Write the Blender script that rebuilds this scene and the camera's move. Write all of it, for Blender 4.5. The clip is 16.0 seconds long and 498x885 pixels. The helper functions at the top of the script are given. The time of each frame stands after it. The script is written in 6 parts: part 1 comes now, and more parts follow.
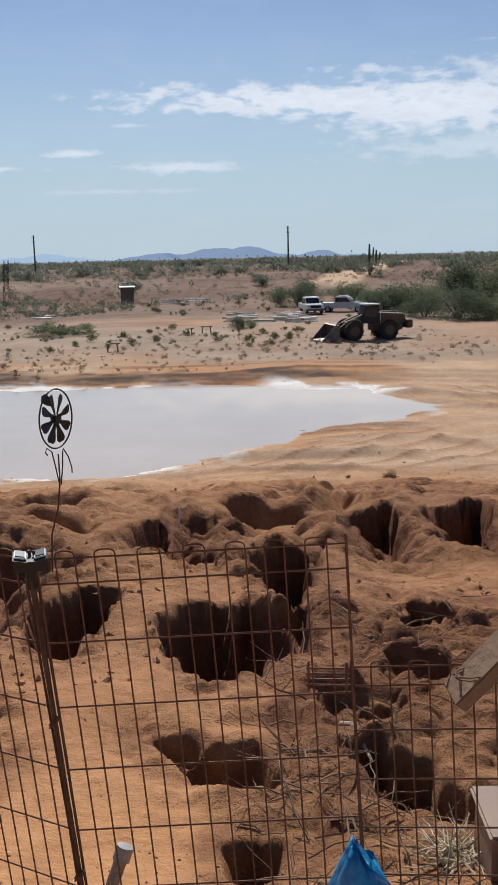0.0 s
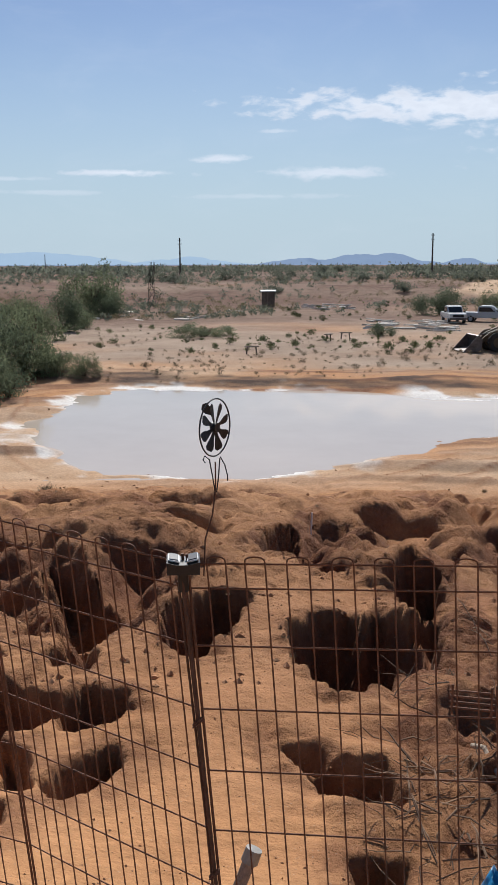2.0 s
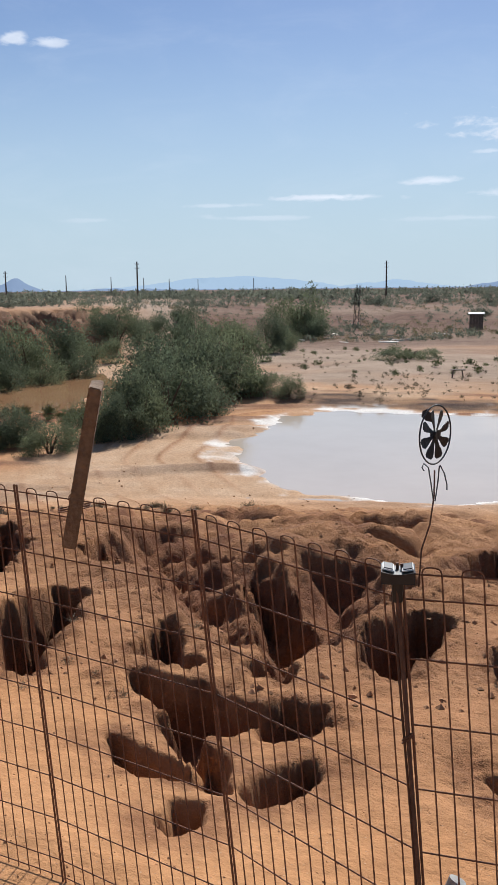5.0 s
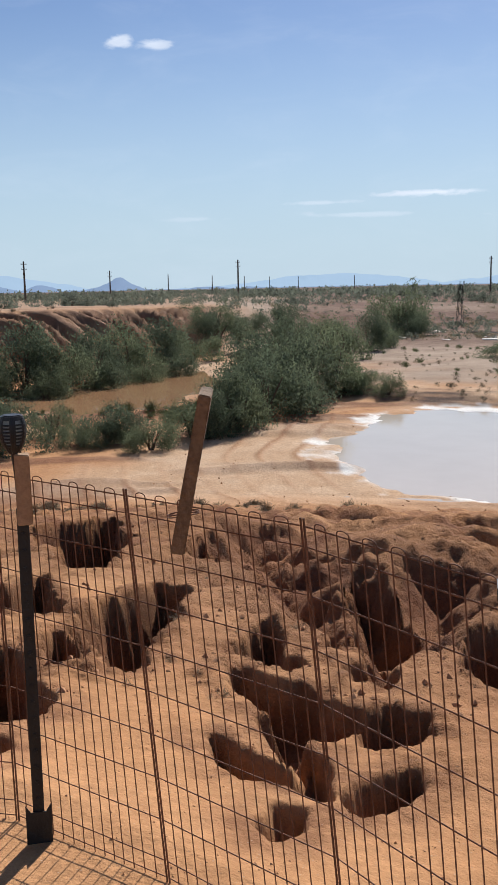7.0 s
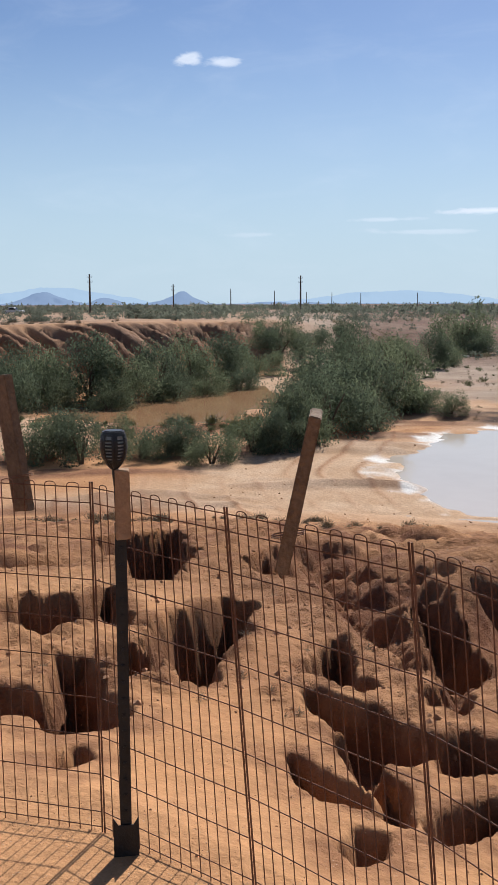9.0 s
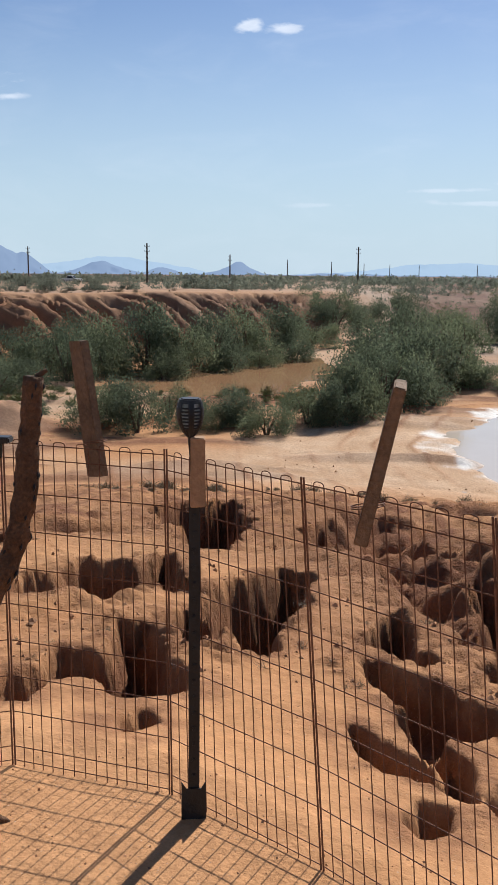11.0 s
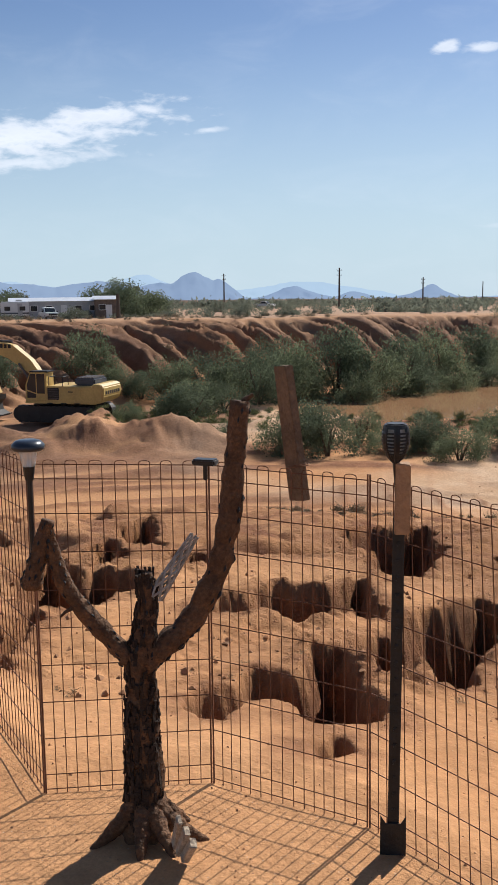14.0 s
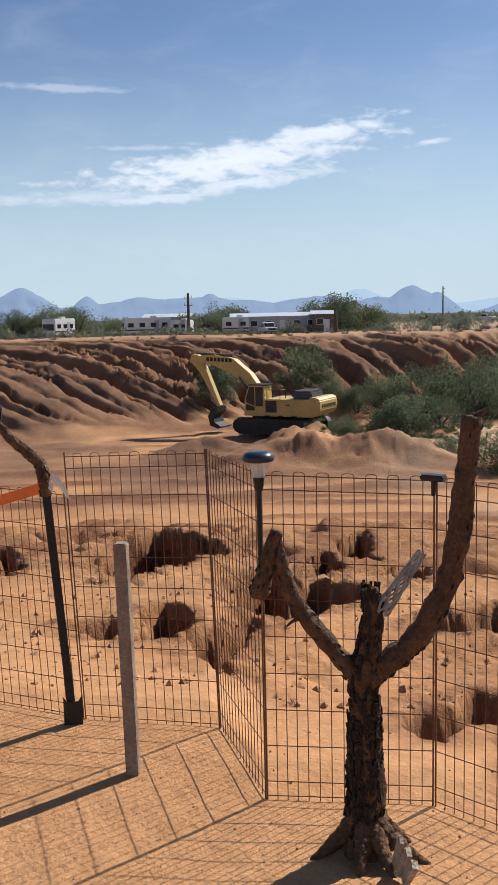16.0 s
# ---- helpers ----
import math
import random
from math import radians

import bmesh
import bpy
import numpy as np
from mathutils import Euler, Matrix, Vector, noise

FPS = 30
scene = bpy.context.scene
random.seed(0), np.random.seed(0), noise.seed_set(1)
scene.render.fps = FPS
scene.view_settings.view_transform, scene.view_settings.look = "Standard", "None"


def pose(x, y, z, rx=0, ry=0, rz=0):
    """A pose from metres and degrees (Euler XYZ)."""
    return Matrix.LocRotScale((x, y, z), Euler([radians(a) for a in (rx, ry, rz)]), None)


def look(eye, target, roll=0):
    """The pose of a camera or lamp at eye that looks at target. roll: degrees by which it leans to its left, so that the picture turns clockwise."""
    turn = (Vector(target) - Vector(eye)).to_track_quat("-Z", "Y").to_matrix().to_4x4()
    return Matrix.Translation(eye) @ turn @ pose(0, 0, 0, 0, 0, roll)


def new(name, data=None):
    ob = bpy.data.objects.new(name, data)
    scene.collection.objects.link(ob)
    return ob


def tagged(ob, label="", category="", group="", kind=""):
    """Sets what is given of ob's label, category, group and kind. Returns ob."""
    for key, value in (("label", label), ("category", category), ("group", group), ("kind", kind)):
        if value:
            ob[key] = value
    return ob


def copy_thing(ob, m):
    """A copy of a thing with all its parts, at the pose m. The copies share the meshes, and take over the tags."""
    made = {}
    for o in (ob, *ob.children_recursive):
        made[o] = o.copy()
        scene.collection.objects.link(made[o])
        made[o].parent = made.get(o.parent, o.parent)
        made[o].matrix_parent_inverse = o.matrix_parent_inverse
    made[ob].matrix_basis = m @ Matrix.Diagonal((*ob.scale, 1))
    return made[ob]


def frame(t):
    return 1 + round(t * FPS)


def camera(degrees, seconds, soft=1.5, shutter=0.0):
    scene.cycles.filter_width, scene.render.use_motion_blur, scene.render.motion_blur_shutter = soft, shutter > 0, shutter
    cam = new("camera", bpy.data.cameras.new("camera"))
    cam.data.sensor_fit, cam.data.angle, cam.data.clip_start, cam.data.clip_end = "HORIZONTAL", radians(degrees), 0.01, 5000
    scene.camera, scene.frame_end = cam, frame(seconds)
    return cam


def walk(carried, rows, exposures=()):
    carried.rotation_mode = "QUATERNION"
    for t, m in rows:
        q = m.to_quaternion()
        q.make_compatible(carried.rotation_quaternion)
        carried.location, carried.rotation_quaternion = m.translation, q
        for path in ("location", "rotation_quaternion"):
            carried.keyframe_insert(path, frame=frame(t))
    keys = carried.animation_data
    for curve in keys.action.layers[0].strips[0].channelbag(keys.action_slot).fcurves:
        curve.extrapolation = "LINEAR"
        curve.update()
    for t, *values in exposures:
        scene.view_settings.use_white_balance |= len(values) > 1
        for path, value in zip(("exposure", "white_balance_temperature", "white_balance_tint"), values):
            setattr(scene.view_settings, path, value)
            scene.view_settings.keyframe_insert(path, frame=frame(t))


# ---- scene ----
cam = camera(29.3, 16.0)
PATH = [
    (0, (-0.034, 0.264, 1.778), (-0.192, 2.219, 1.386), -1.4),
    (0.5, (-0.043, 0.242, 1.786), (-0.293, 2.188, 1.396), -1.2),
    (1, (-0.048, 0.233, 1.792), (-0.37, 2.168, 1.403), -0.9),
    (1.5, (-0.063, 0.229, 1.799), (-0.444, 2.155, 1.414), -0.4),
    (2, (-0.073, 0.245, 1.798), (-0.507, 2.161, 1.42), -0.2),
    (2.5, (-0.07, 0.257, 1.793), (-0.553, 2.162, 1.423), -0.3),
    (3, (-0.075, 0.271, 1.777), (-0.612, 2.164, 1.419), -0.3),
    (3.5, (-0.081, 0.273, 1.764), (-0.681, 2.149, 1.416), -0.4),
    (4, (-0.096, 0.262, 1.762), (-0.767, 2.116, 1.427), -0.5),
    (4.5, (-0.106, 0.254, 1.761), (-0.858, 2.078, 1.432), -0.5),
    (5, (-0.108, 0.246, 1.763), (-0.941, 2.034, 1.434), -0.6),
    (5.2, (-0.111, 0.244, 1.763), (-0.974, 2.018, 1.432), -0.7),
    (7.3, (-0.151, 0.255, 1.791), (-1.184, 1.937, 1.466), -0.9),
    (7.5, (-0.161, 0.249, 1.795), (-1.204, 1.926, 1.48), -0.7),
    (8, (-0.186, 0.243, 1.802), (-1.253, 1.908, 1.501), -0.6),
    (8.5, (-0.203, 0.205, 1.807), (-1.298, 1.852, 1.514), -0.5),
    (9, (-0.241, 0.186, 1.802), (-1.362, 1.815, 1.503), -0.2),
    (9.5, (-0.277, 0.178, 1.799), (-1.425, 1.785, 1.486), -0.1),
    (10, (-0.306, 0.165, 1.796), (-1.48, 1.75, 1.463), 0.2),
    (12.5, (-0.301, 0.151, 1.792), (-1.568, 1.655, 1.429), 0.2),
    (13, (-0.312, 0.162, 1.786), (-1.629, 1.626, 1.435), 0.1),
    (13.5, (-0.327, 0.155, 1.788), (-1.724, 1.548, 1.457), -0.2),
    (14, (-0.353, 0.14, 1.795), (-1.851, 1.429, 1.486), -0.6),
    (14.5, (-0.371, 0.123, 1.801), (-1.97, 1.289, 1.512), -0.9),
    (15, (-0.375, 0.105, 1.801), (-2.054, 1.156, 1.523), -1.2),
    (15.5, (-0.374, 0.09, 1.799), (-2.104, 1.054, 1.525), -1.3),
    (16, (-0.377, 0.1, 1.796), (-2.131, 1.023, 1.523), -1.3),
]
walk(cam, [(t, look(eye, target, roll)) for t, eye, target, roll in PATH],
     [(0, 0.08, 6050, 10), (2.5, 0.16, 6000, 10), (5, 0.24, 6000, 10), (9, 0.30, 5950, 10), (12.5, 0.36, 6100, 10), (16, 0.38, 6150, 10)])

# ---- light: morning sun ahead of the camera, hazy desert sky with a few clouds ----
SUN_EL, SUN_AZ = 40.7, 12.0          # degrees; azimuth counted to the left of +y
sun_dir = Vector((-math.sin(radians(SUN_AZ)) * math.cos(radians(SUN_EL)), math.cos(radians(SUN_AZ)) * math.cos(radians(SUN_EL)), math.sin(radians(SUN_EL))))
sun = new("sun", bpy.data.lights.new("sun", "SUN"))
sun.data.energy, sun.data.angle, sun.data.color = 4.9, radians(0.45), (1.0, 0.93, 0.82)
sun.matrix_world = look((0, 0, 60), Vector((0, 0, 60)) - sun_dir)

world = bpy.data.worlds.new("sky")
scene.world = world
world.use_nodes = True
wt = world.node_tree
wt.nodes.clear()


def wnode(kind, **kw):
    n = wt.nodes.new(kind)
    for k, v in kw.items():
        setattr(n, k, v)
    return n


def wmath(op, a, b=None, c=None):
    n = wnode("ShaderNodeMath", operation=op)
    for k, v in enumerate((a, b, c)):
        if v is None:
            continue
        if isinstance(v, (int, float)):
            n.inputs[k].default_value = v
        else:
            wt.links.new(v, n.inputs[k])
    return n.outputs[0]


sky = wnode("ShaderNodeTexSky", sky_type="NISHITA", sun_disc=False)
sky.sun_elevation, sky.sun_rotation = radians(SUN_EL), radians(-SUN_AZ)
sky.air_density, sky.dust_density, sky.ozone_density, sky.altitude = 1.0, 0.35, 3.0, 400
coord = wnode("ShaderNodeTexCoord")
split = wnode("ShaderNodeSeparateXYZ")
wt.links.new(coord.outputs["Generated"], split.inputs[0])
sky_az = wmath("MULTIPLY", wmath("ARCTAN2", wmath("MULTIPLY", split.outputs[0], -1.0), split.outputs[1]), 57.2958)
sky_el = wmath("MULTIPLY", wmath("ARCSINE", split.outputs[2]), 57.2958)
flat = wnode("ShaderNodeCombineXYZ")
wt.links.new(sky_az, flat.inputs[0])
wt.links.new(wmath("MULTIPLY", sky_el, 2.6), flat.inputs[1])


def wnoise(scale, detail, rough, dist=0.0):
    n = wnode("ShaderNodeTexNoise")
    wt.links.new(flat.outputs[0], n.inputs["Vector"])
    n.inputs["Scale"].default_value, n.inputs["Detail"].default_value = scale, detail
    n.inputs["Roughness"].default_value, n.inputs["Distortion"].default_value = rough, dist
    return n.outputs["Fac"]


puffs, wisps = wnoise(0.60, 5, 0.55, 0.2), wnoise(0.16, 5, 0.6, 0.6)


def cloud(az, el, wide, high, tilt=0.0, dense=1.0, soft=0.9):
    """A patch of cloud round a direction, its edge torn by noise."""
    u, v = wmath("SUBTRACT", sky_az, az), wmath("SUBTRACT", sky_el, el)
    v = wmath("SUBTRACT", v, wmath("MULTIPLY", u, tilt))
    u, v = wmath("DIVIDE", u, wide), wmath("DIVIDE", v, high)
    q = wmath("SQRT", wmath("ADD", wmath("MULTIPLY", u, u), wmath("MULTIPLY", v, v)))
    q = wmath("ADD", q, wmath("MULTIPLY", wmath("SUBTRACT", puffs, 0.5), -2.5))
    n = wnode("ShaderNodeMapRange", interpolation_type="SMOOTHSTEP")
    wt.links.new(q, n.inputs["Value"])
    n.inputs["From Min"].default_value, n.inputs["From Max"].default_value = 1.05, 1.05 - soft
    n.inputs["To Max"].default_value = dense
    return n.outputs[0]


cover = None
for patch in (
    cloud(-0.5, 8.3, 13.5, 1.05, 0.03, 1.0, 0.7), cloud(-6.5, 7.9, 9.0, 2.1, 0.02, 1.0, 0.8), cloud(-9.5, 5.6, 9.0, 1.0, 0.0, 0.5, 0.9), cloud(-13.0, 9.0, 8.0, 2.0, 0.0, 0.8),
    cloud(-2.6, 9.9, 0.9, 0.35, 0.0, 0.7), cloud(14.2, 5.7, 2.2, 0.28, 0.0, 0.8), cloud(8.2, 4.9, 3.8, 0.42, 0.0, 0.75),
    cloud(11.0, 7.2, 1.2, 0.18, 0.0, 0.5), cloud(20.0, 4.9, 3.6, 0.24, 0.0, 0.9), cloud(26.5, 4.5, 2.6, 0.16, 0.0, 0.4), cloud(12.0, 3.6, 5.0, 0.2, 0.0, 0.3),
    cloud(24.0, 3.8, 4.0, 0.2, 0.0, 0.35), cloud(36.0, 13.2, 1.1, 0.42, 0.0, 0.75), cloud(37.9, 13.35, 0.9, 0.42, 0.0, 0.8), cloud(34.0, 3.7, 2.0, 0.18, 0.0, 0.25),
    cloud(63.0, 8.6, 10.5, 1.4, -0.15, 0.9, 0.9), cloud(58.0, 10.0, 5.5, 0.7, -0.14, 0.9), cloud(62.0, 7.4, 6.0, 0.5, -0.10, 0.7), cloud(67.0, 6.6, 5.0, 0.4, -0.06, 0.6), cloud(72.0, 6.7, 7.0, 0.6, -0.05, 0.5, 1.2),
    cloud(51.4, 9.3, 1.0, 0.25, -0.05, 0.6), cloud(73.0, 12.6, 4.0, 0.3, 0.02, 0.35), cloud(68.5, 9.4, 3.0, 0.2, 0.0, 0.3),
):
    cover = patch if cover is None else wmath("MAXIMUM", cover, patch)
thin = wmath("MULTIPLY", wmath("POWER", wmath("MAXIMUM", wmath("SUBTRACT", wisps, 0.45), 0.0), 1.4), 0.5)
cover = wmath("MAXIMUM", cover, thin)
shade = wnode("ShaderNodeMix", data_type="RGBA")
wt.links.new(puffs, shade.inputs["Factor"])
shade.inputs["A"].default_value, shade.inputs["B"].default_value = (14.5, 14.6, 14.8, 1), (9.0, 9.6, 10.6, 1)
mixed = wnode("ShaderNodeMix", data_type="RGBA")
wt.links.new(cover, mixed.inputs["Factor"])
haze_low = wnode("ShaderNodeMapRange", interpolation_type="SMOOTHSTEP")
wt.links.new(sky_el, haze_low.inputs["Value"])
haze_low.inputs["From Min"].default_value, haze_low.inputs["From Max"].default_value = 17.0, -1.0
haze_low.inputs["To Max"].default_value = 0.92
hazed = wnode("ShaderNodeMix", data_type="RGBA")
wt.links.new(haze_low.outputs[0], hazed.inputs["Factor"])
tint = wnode("ShaderNodeMix", data_type="RGBA", blend_type="MULTIPLY")
tint.inputs["Factor"].default_value = 1.0
tint.inputs["B"].default_value = (1.03, 1.0, 1.04, 1)
wt.links.new(sky.outputs[0], tint.inputs["A"])
wt.links.new(tint.outputs["Result"], hazed.inputs["A"])
hazed.inputs["B"].default_value = (7.2, 8.9, 9.8, 1)
wt.links.new(hazed.outputs["Result"], mixed.inputs["A"])
wt.links.new(shade.outputs["Result"], mixed.inputs["B"])
back = wnode("ShaderNodeBackground")
back.inputs["Strength"].default_value = 0.0625
wt.links.new(mixed.outputs["Result"], back.inputs["Color"])
wout = wnode("ShaderNodeOutputWorld")
wt.links.new(back.outputs[0], wout.inputs[0])


# ---- materials ----
def material(name, base, rough=0.8, metal=0.0, grain=(), bump=0.0, bump_scale=40.0, spec=0.4, island=0.0, **extra):
    """A surface of one base colour with colour variation at the given scales: grain is (scale, amount) pairs."""
    m = bpy.data.materials.new(name)
    m.use_nodes = True
    nt = m.node_tree
    p = nt.nodes["Principled BSDF"]
    p.inputs["Base Color"].default_value = (*base, 1)
    p.inputs["Roughness"].default_value, p.inputs["Metallic"].default_value = rough, metal
    p.inputs["Specular IOR Level"].default_value = spec
    tc = nt.nodes.new("ShaderNodeTexCoord")
    last = None
    for scale, amount in grain:
        n = nt.nodes.new("ShaderNodeTexNoise")
        n.inputs["Scale"].default_value, n.inputs["Detail"].default_value, n.inputs["Roughness"].default_value = scale, 6, 0.65
        nt.links.new(tc.outputs["Object"], n.inputs["Vector"])
        r = nt.nodes.new("ShaderNodeMapRange")
        r.inputs["From Min"].default_value, r.inputs["From Max"].default_value = 0.3, 0.7
        r.inputs["To Min"].default_value, r.inputs["To Max"].default_value = 1 - amount, 1 + amount
        nt.links.new(n.outputs["Fac"], r.inputs["Value"])
        if last is None:
            last = r.outputs[0]
        else:
            k = nt.nodes.new("ShaderNodeMath")
            k.operation = "MULTIPLY"
            nt.links.new(last, k.inputs[0]), nt.links.new(r.outputs[0], k.inputs[1])
            last = k.outputs[0]
    if island:
        g = nt.nodes.new("ShaderNodeNewGeometry")
        r = nt.nodes.new("ShaderNodeMapRange")
        r.inputs["To Min"].default_value, r.inputs["To Max"].default_value = 1 - island, 1 + island
        nt.links.new(g.outputs["Random Per Island"], r.inputs["Value"])
        k = nt.nodes.new("ShaderNodeMath")
        k.operation = "MULTIPLY"
        nt.links.new(r.outputs[0], k.inputs[1])
        if last is None:
            k.inputs[0].default_value = 1.0
        else:
            nt.links.new(last, k.inputs[0])
        last = k.outputs[0]
    if last is not None:
        mul = nt.nodes.new("ShaderNodeVectorMath")
        mul.operation = "SCALE"
        mul.inputs[0].default_value = base
        nt.links.new(last, mul.inputs["Scale"])
        nt.links.new(mul.outputs[0], p.inputs["Base Color"])
    if bump:
        n = nt.nodes.new("ShaderNodeTexNoise")
        n.inputs["Scale"].default_value, n.inputs["Detail"].default_value = bump_scale, 5
        nt.links.new(tc.outputs["Object"], n.inputs["Vector"])
        b = nt.nodes.new("ShaderNodeBump")
        b.inputs["Strength"].default_value, b.inputs["Distance"].default_value = bump, 0.02
        nt.links.new(n.outputs["Fac"], b.inputs["Height"])
        nt.links.new(b.outputs[0], p.inputs["Normal"])
    for key, value in extra.items():
        p.inputs[key].default_value = value
    return m


def earth_material():
    m = bpy.data.materials.new("desert_earth")
    m.use_nodes = True
    nt = m.node_tree
    p = nt.nodes["Principled BSDF"]
    p.inputs["Roughness"].default_value, p.inputs["Specular IOR Level"].default_value = 0.95, 0.15
    tc = nt.nodes.new("ShaderNodeTexCoord")

    def tex(scale, detail=6, rough=0.6, lo=0.35, hi=0.65):
        n = nt.nodes.new("ShaderNodeTexNoise")
        n.inputs["Scale"].default_value, n.inputs["Detail"].default_value, n.inputs["Roughness"].default_value = scale, detail, rough
        nt.links.new(tc.outputs["Object"], n.inputs["Vector"])
        r = nt.nodes.new("ShaderNodeMapRange")
        r.inputs["From Min"].default_value, r.inputs["From Max"].default_value = lo, hi
        nt.links.new(n.outputs["Fac"], r.inputs["Value"])
        return r.outputs[0]

    def mix(f, a, b, kind="MIX"):
        n = nt.nodes.new("ShaderNodeMix")
        n.data_type, n.blend_type = "RGBA", kind
        for key, v in (("Factor", f), ("A", a), ("B", b)):
            if isinstance(v, tuple):
                n.inputs[key].default_value = (*v, 1)
            elif isinstance(v, (int, float)):
                n.inputs[key].default_value = v
            else:
                nt.links.new(v, n.inputs[key])
        return n.outputs["Result"]

    def zone(name):
        n = nt.nodes.new("ShaderNodeAttribute")
        n.attribute_name = name
        return n.outputs["Fac"]

    col = mix(tex(0.35), EARTH_A, EARTH_B)
    # damp red soil, also painted as shade in holes and on rugged ground
    col = mix(zone("damp_shade"), col, mix(tex(1.4), (0.19, 0.080, 0.040), (0.28, 0.125, 0.062)))
    col = mix(zone("pale"), col, mix(tex(0.6), (0.50, 0.33, 0.20), (0.60, 0.43, 0.29)))
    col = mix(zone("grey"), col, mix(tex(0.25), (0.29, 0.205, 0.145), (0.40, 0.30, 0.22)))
    # dark clay soil; on the far bank it also stands for gully shadows
    col = mix(zone("clay_shade"), col, mix(tex(0.5, 7, 0.7), (0.095, 0.047, 0.030), (0.195, 0.108, 0.072)))
    col = mix(zone("salt"), col, (0.84, 0.80, 0.75))
    col = mix(zone("mud"), col, (0.085, 0.05, 0.035))
    col = mix(0.5, col, mix(tex(9.0, 8, 0.7), (0.62, 0.6, 0.58), (1.22, 1.22, 1.2)), "MULTIPLY")
    col = mix(0.28, col, mix(tex(90.0, 3, 0.7), (0.68, 0.66, 0.64), (1.25, 1.25, 1.25)), "MULTIPLY")
    # scattered dark pebbles and pale grit
    v = nt.nodes.new("ShaderNodeTexVoronoi")
    v.inputs["Scale"].default_value = 38
    nt.links.new(tc.outputs["Object"], v.inputs["Vector"])
    r = nt.nodes.new("ShaderNodeMapRange")
    r.inputs["From Min"].default_value, r.inputs["From Max"].default_value = 0.16, 0.10
    r.inputs["To Max"].default_value = 0.55
    nt.links.new(v.outputs["Distance"], r.inputs["Value"])
    col = mix(r.outputs[0], col, mix(v.outputs["Color"], (0.16, 0.08, 0.05), (0.55, 0.42, 0.30)))
    nt.links.new(col, p.inputs["Base Color"])
    b1, b2, b3 = (nt.nodes.new("ShaderNodeBump") for _ in range(3))
    b3.inputs["Strength"].default_value, b3.inputs["Distance"].default_value = 0.4, 0.02
    nt.links.new(tex(27.0, 4, 0.6, 0.2, 0.8), b3.inputs["Height"])
    nt.links.new(b1.outputs[0], b3.inputs["Normal"])
    b1.inputs["Distance"].default_value = 0.09
    rr = nt.nodes.new("ShaderNodeMapRange")
    rr.inputs["To Min"].default_value, rr.inputs["To Max"].default_value = 0.22, 0.95
    nt.links.new(zone("coarse"), rr.inputs["Value"])
    nt.links.new(rr.outputs[0], b1.inputs["Strength"])
    b2.inputs["Strength"].default_value, b2.inputs["Distance"].default_value = 0.32, 0.012
    nt.links.new(tex(11.0, 7, 0.7, 0, 1), b1.inputs["Height"])
    nt.links.new(tex(75.0, 4, 0.7, 0, 1), b2.inputs["Height"])
    nt.links.new(b3.outputs[0], b2.inputs["Normal"])
    nt.links.new(b2.outputs[0], p.inputs["Normal"])
    return m


EARTH_A, EARTH_B = (0.45, 0.222, 0.095), (0.52, 0.275, 0.130)
M_EARTH = earth_material()
M_WIRE = material("rusty_wire", (0.17, 0.075, 0.040), 0.75, 0.15, ((30, 0.4), (200, 0.3)))
M_BLACK = material("black_painted_steel", (0.012, 0.012, 0.013), 0.5, 0.0, ((20, 0.4),), 0.2, 90)
M_PLASTIC = material("black_plastic", (0.014, 0.014, 0.016), 0.35, 0.0, ((25, 0.3),))
M_WOOD = material("weathered_board", (0.17, 0.105, 0.06), 0.85, 0.0, ((6, 0.35), (60, 0.25)), 0.5, 70)
M_GREYWOOD = material("grey_weathered_post", (0.27, 0.20, 0.15), 0.85, 0.0, ((7, 0.3), (70, 0.25)), 0.5, 80)
M_TANWOOD = material("tan_board", (0.24, 0.145, 0.085), 0.85, 0.0, ((4, 0.15), (50, 0.12)), 0.25, 60)
M_CHOLLA = material("dead_cactus_wood", (0.12, 0.060, 0.029), 0.9, 0.0, ((14, 0.5), (90, 0.35)), 0.9, 60)
M_CRUST = material("blackened_bark", (0.035, 0.020, 0.012), 0.95, 0.0, ((20, 0.5), (120, 0.3)), 0.6, 90)
M_WATER = material("milky_flood_water", (0.55, 0.46, 0.375), 0.04, 0.0, ((0.15, 0.06),), spec=0.5, IOR=1.33)
M_LAGOON = material("brown_flood_water", (0.34, 0.19, 0.10), 0.05, 0.0, ((0.1, 0.08),), spec=0.5, IOR=1.33)
M_LEAF = material("olive_leaves", (0.15, 0.172, 0.098), 0.75, 0.0, ((0.5, 0.3),), island=0.3)
M_LEAF_DARK = material("dusty_dark_leaves", (0.115, 0.138, 0.085), 0.75, 0.0, ((0.5, 0.3),), island=0.3)
# leaf colour greyed and lightened to stand in for distance haze
M_LEAF_HAZED = material("haze_paled_leaves", (0.155, 0.17, 0.128), 0.8, 0.0, ((0.05, 0.25),), island=0.35)
M_LEAF_DRY = material("dry_scrub_leaves", (0.20, 0.165, 0.10), 0.8, 0.0, ((0.5, 0.3),), island=0.4)
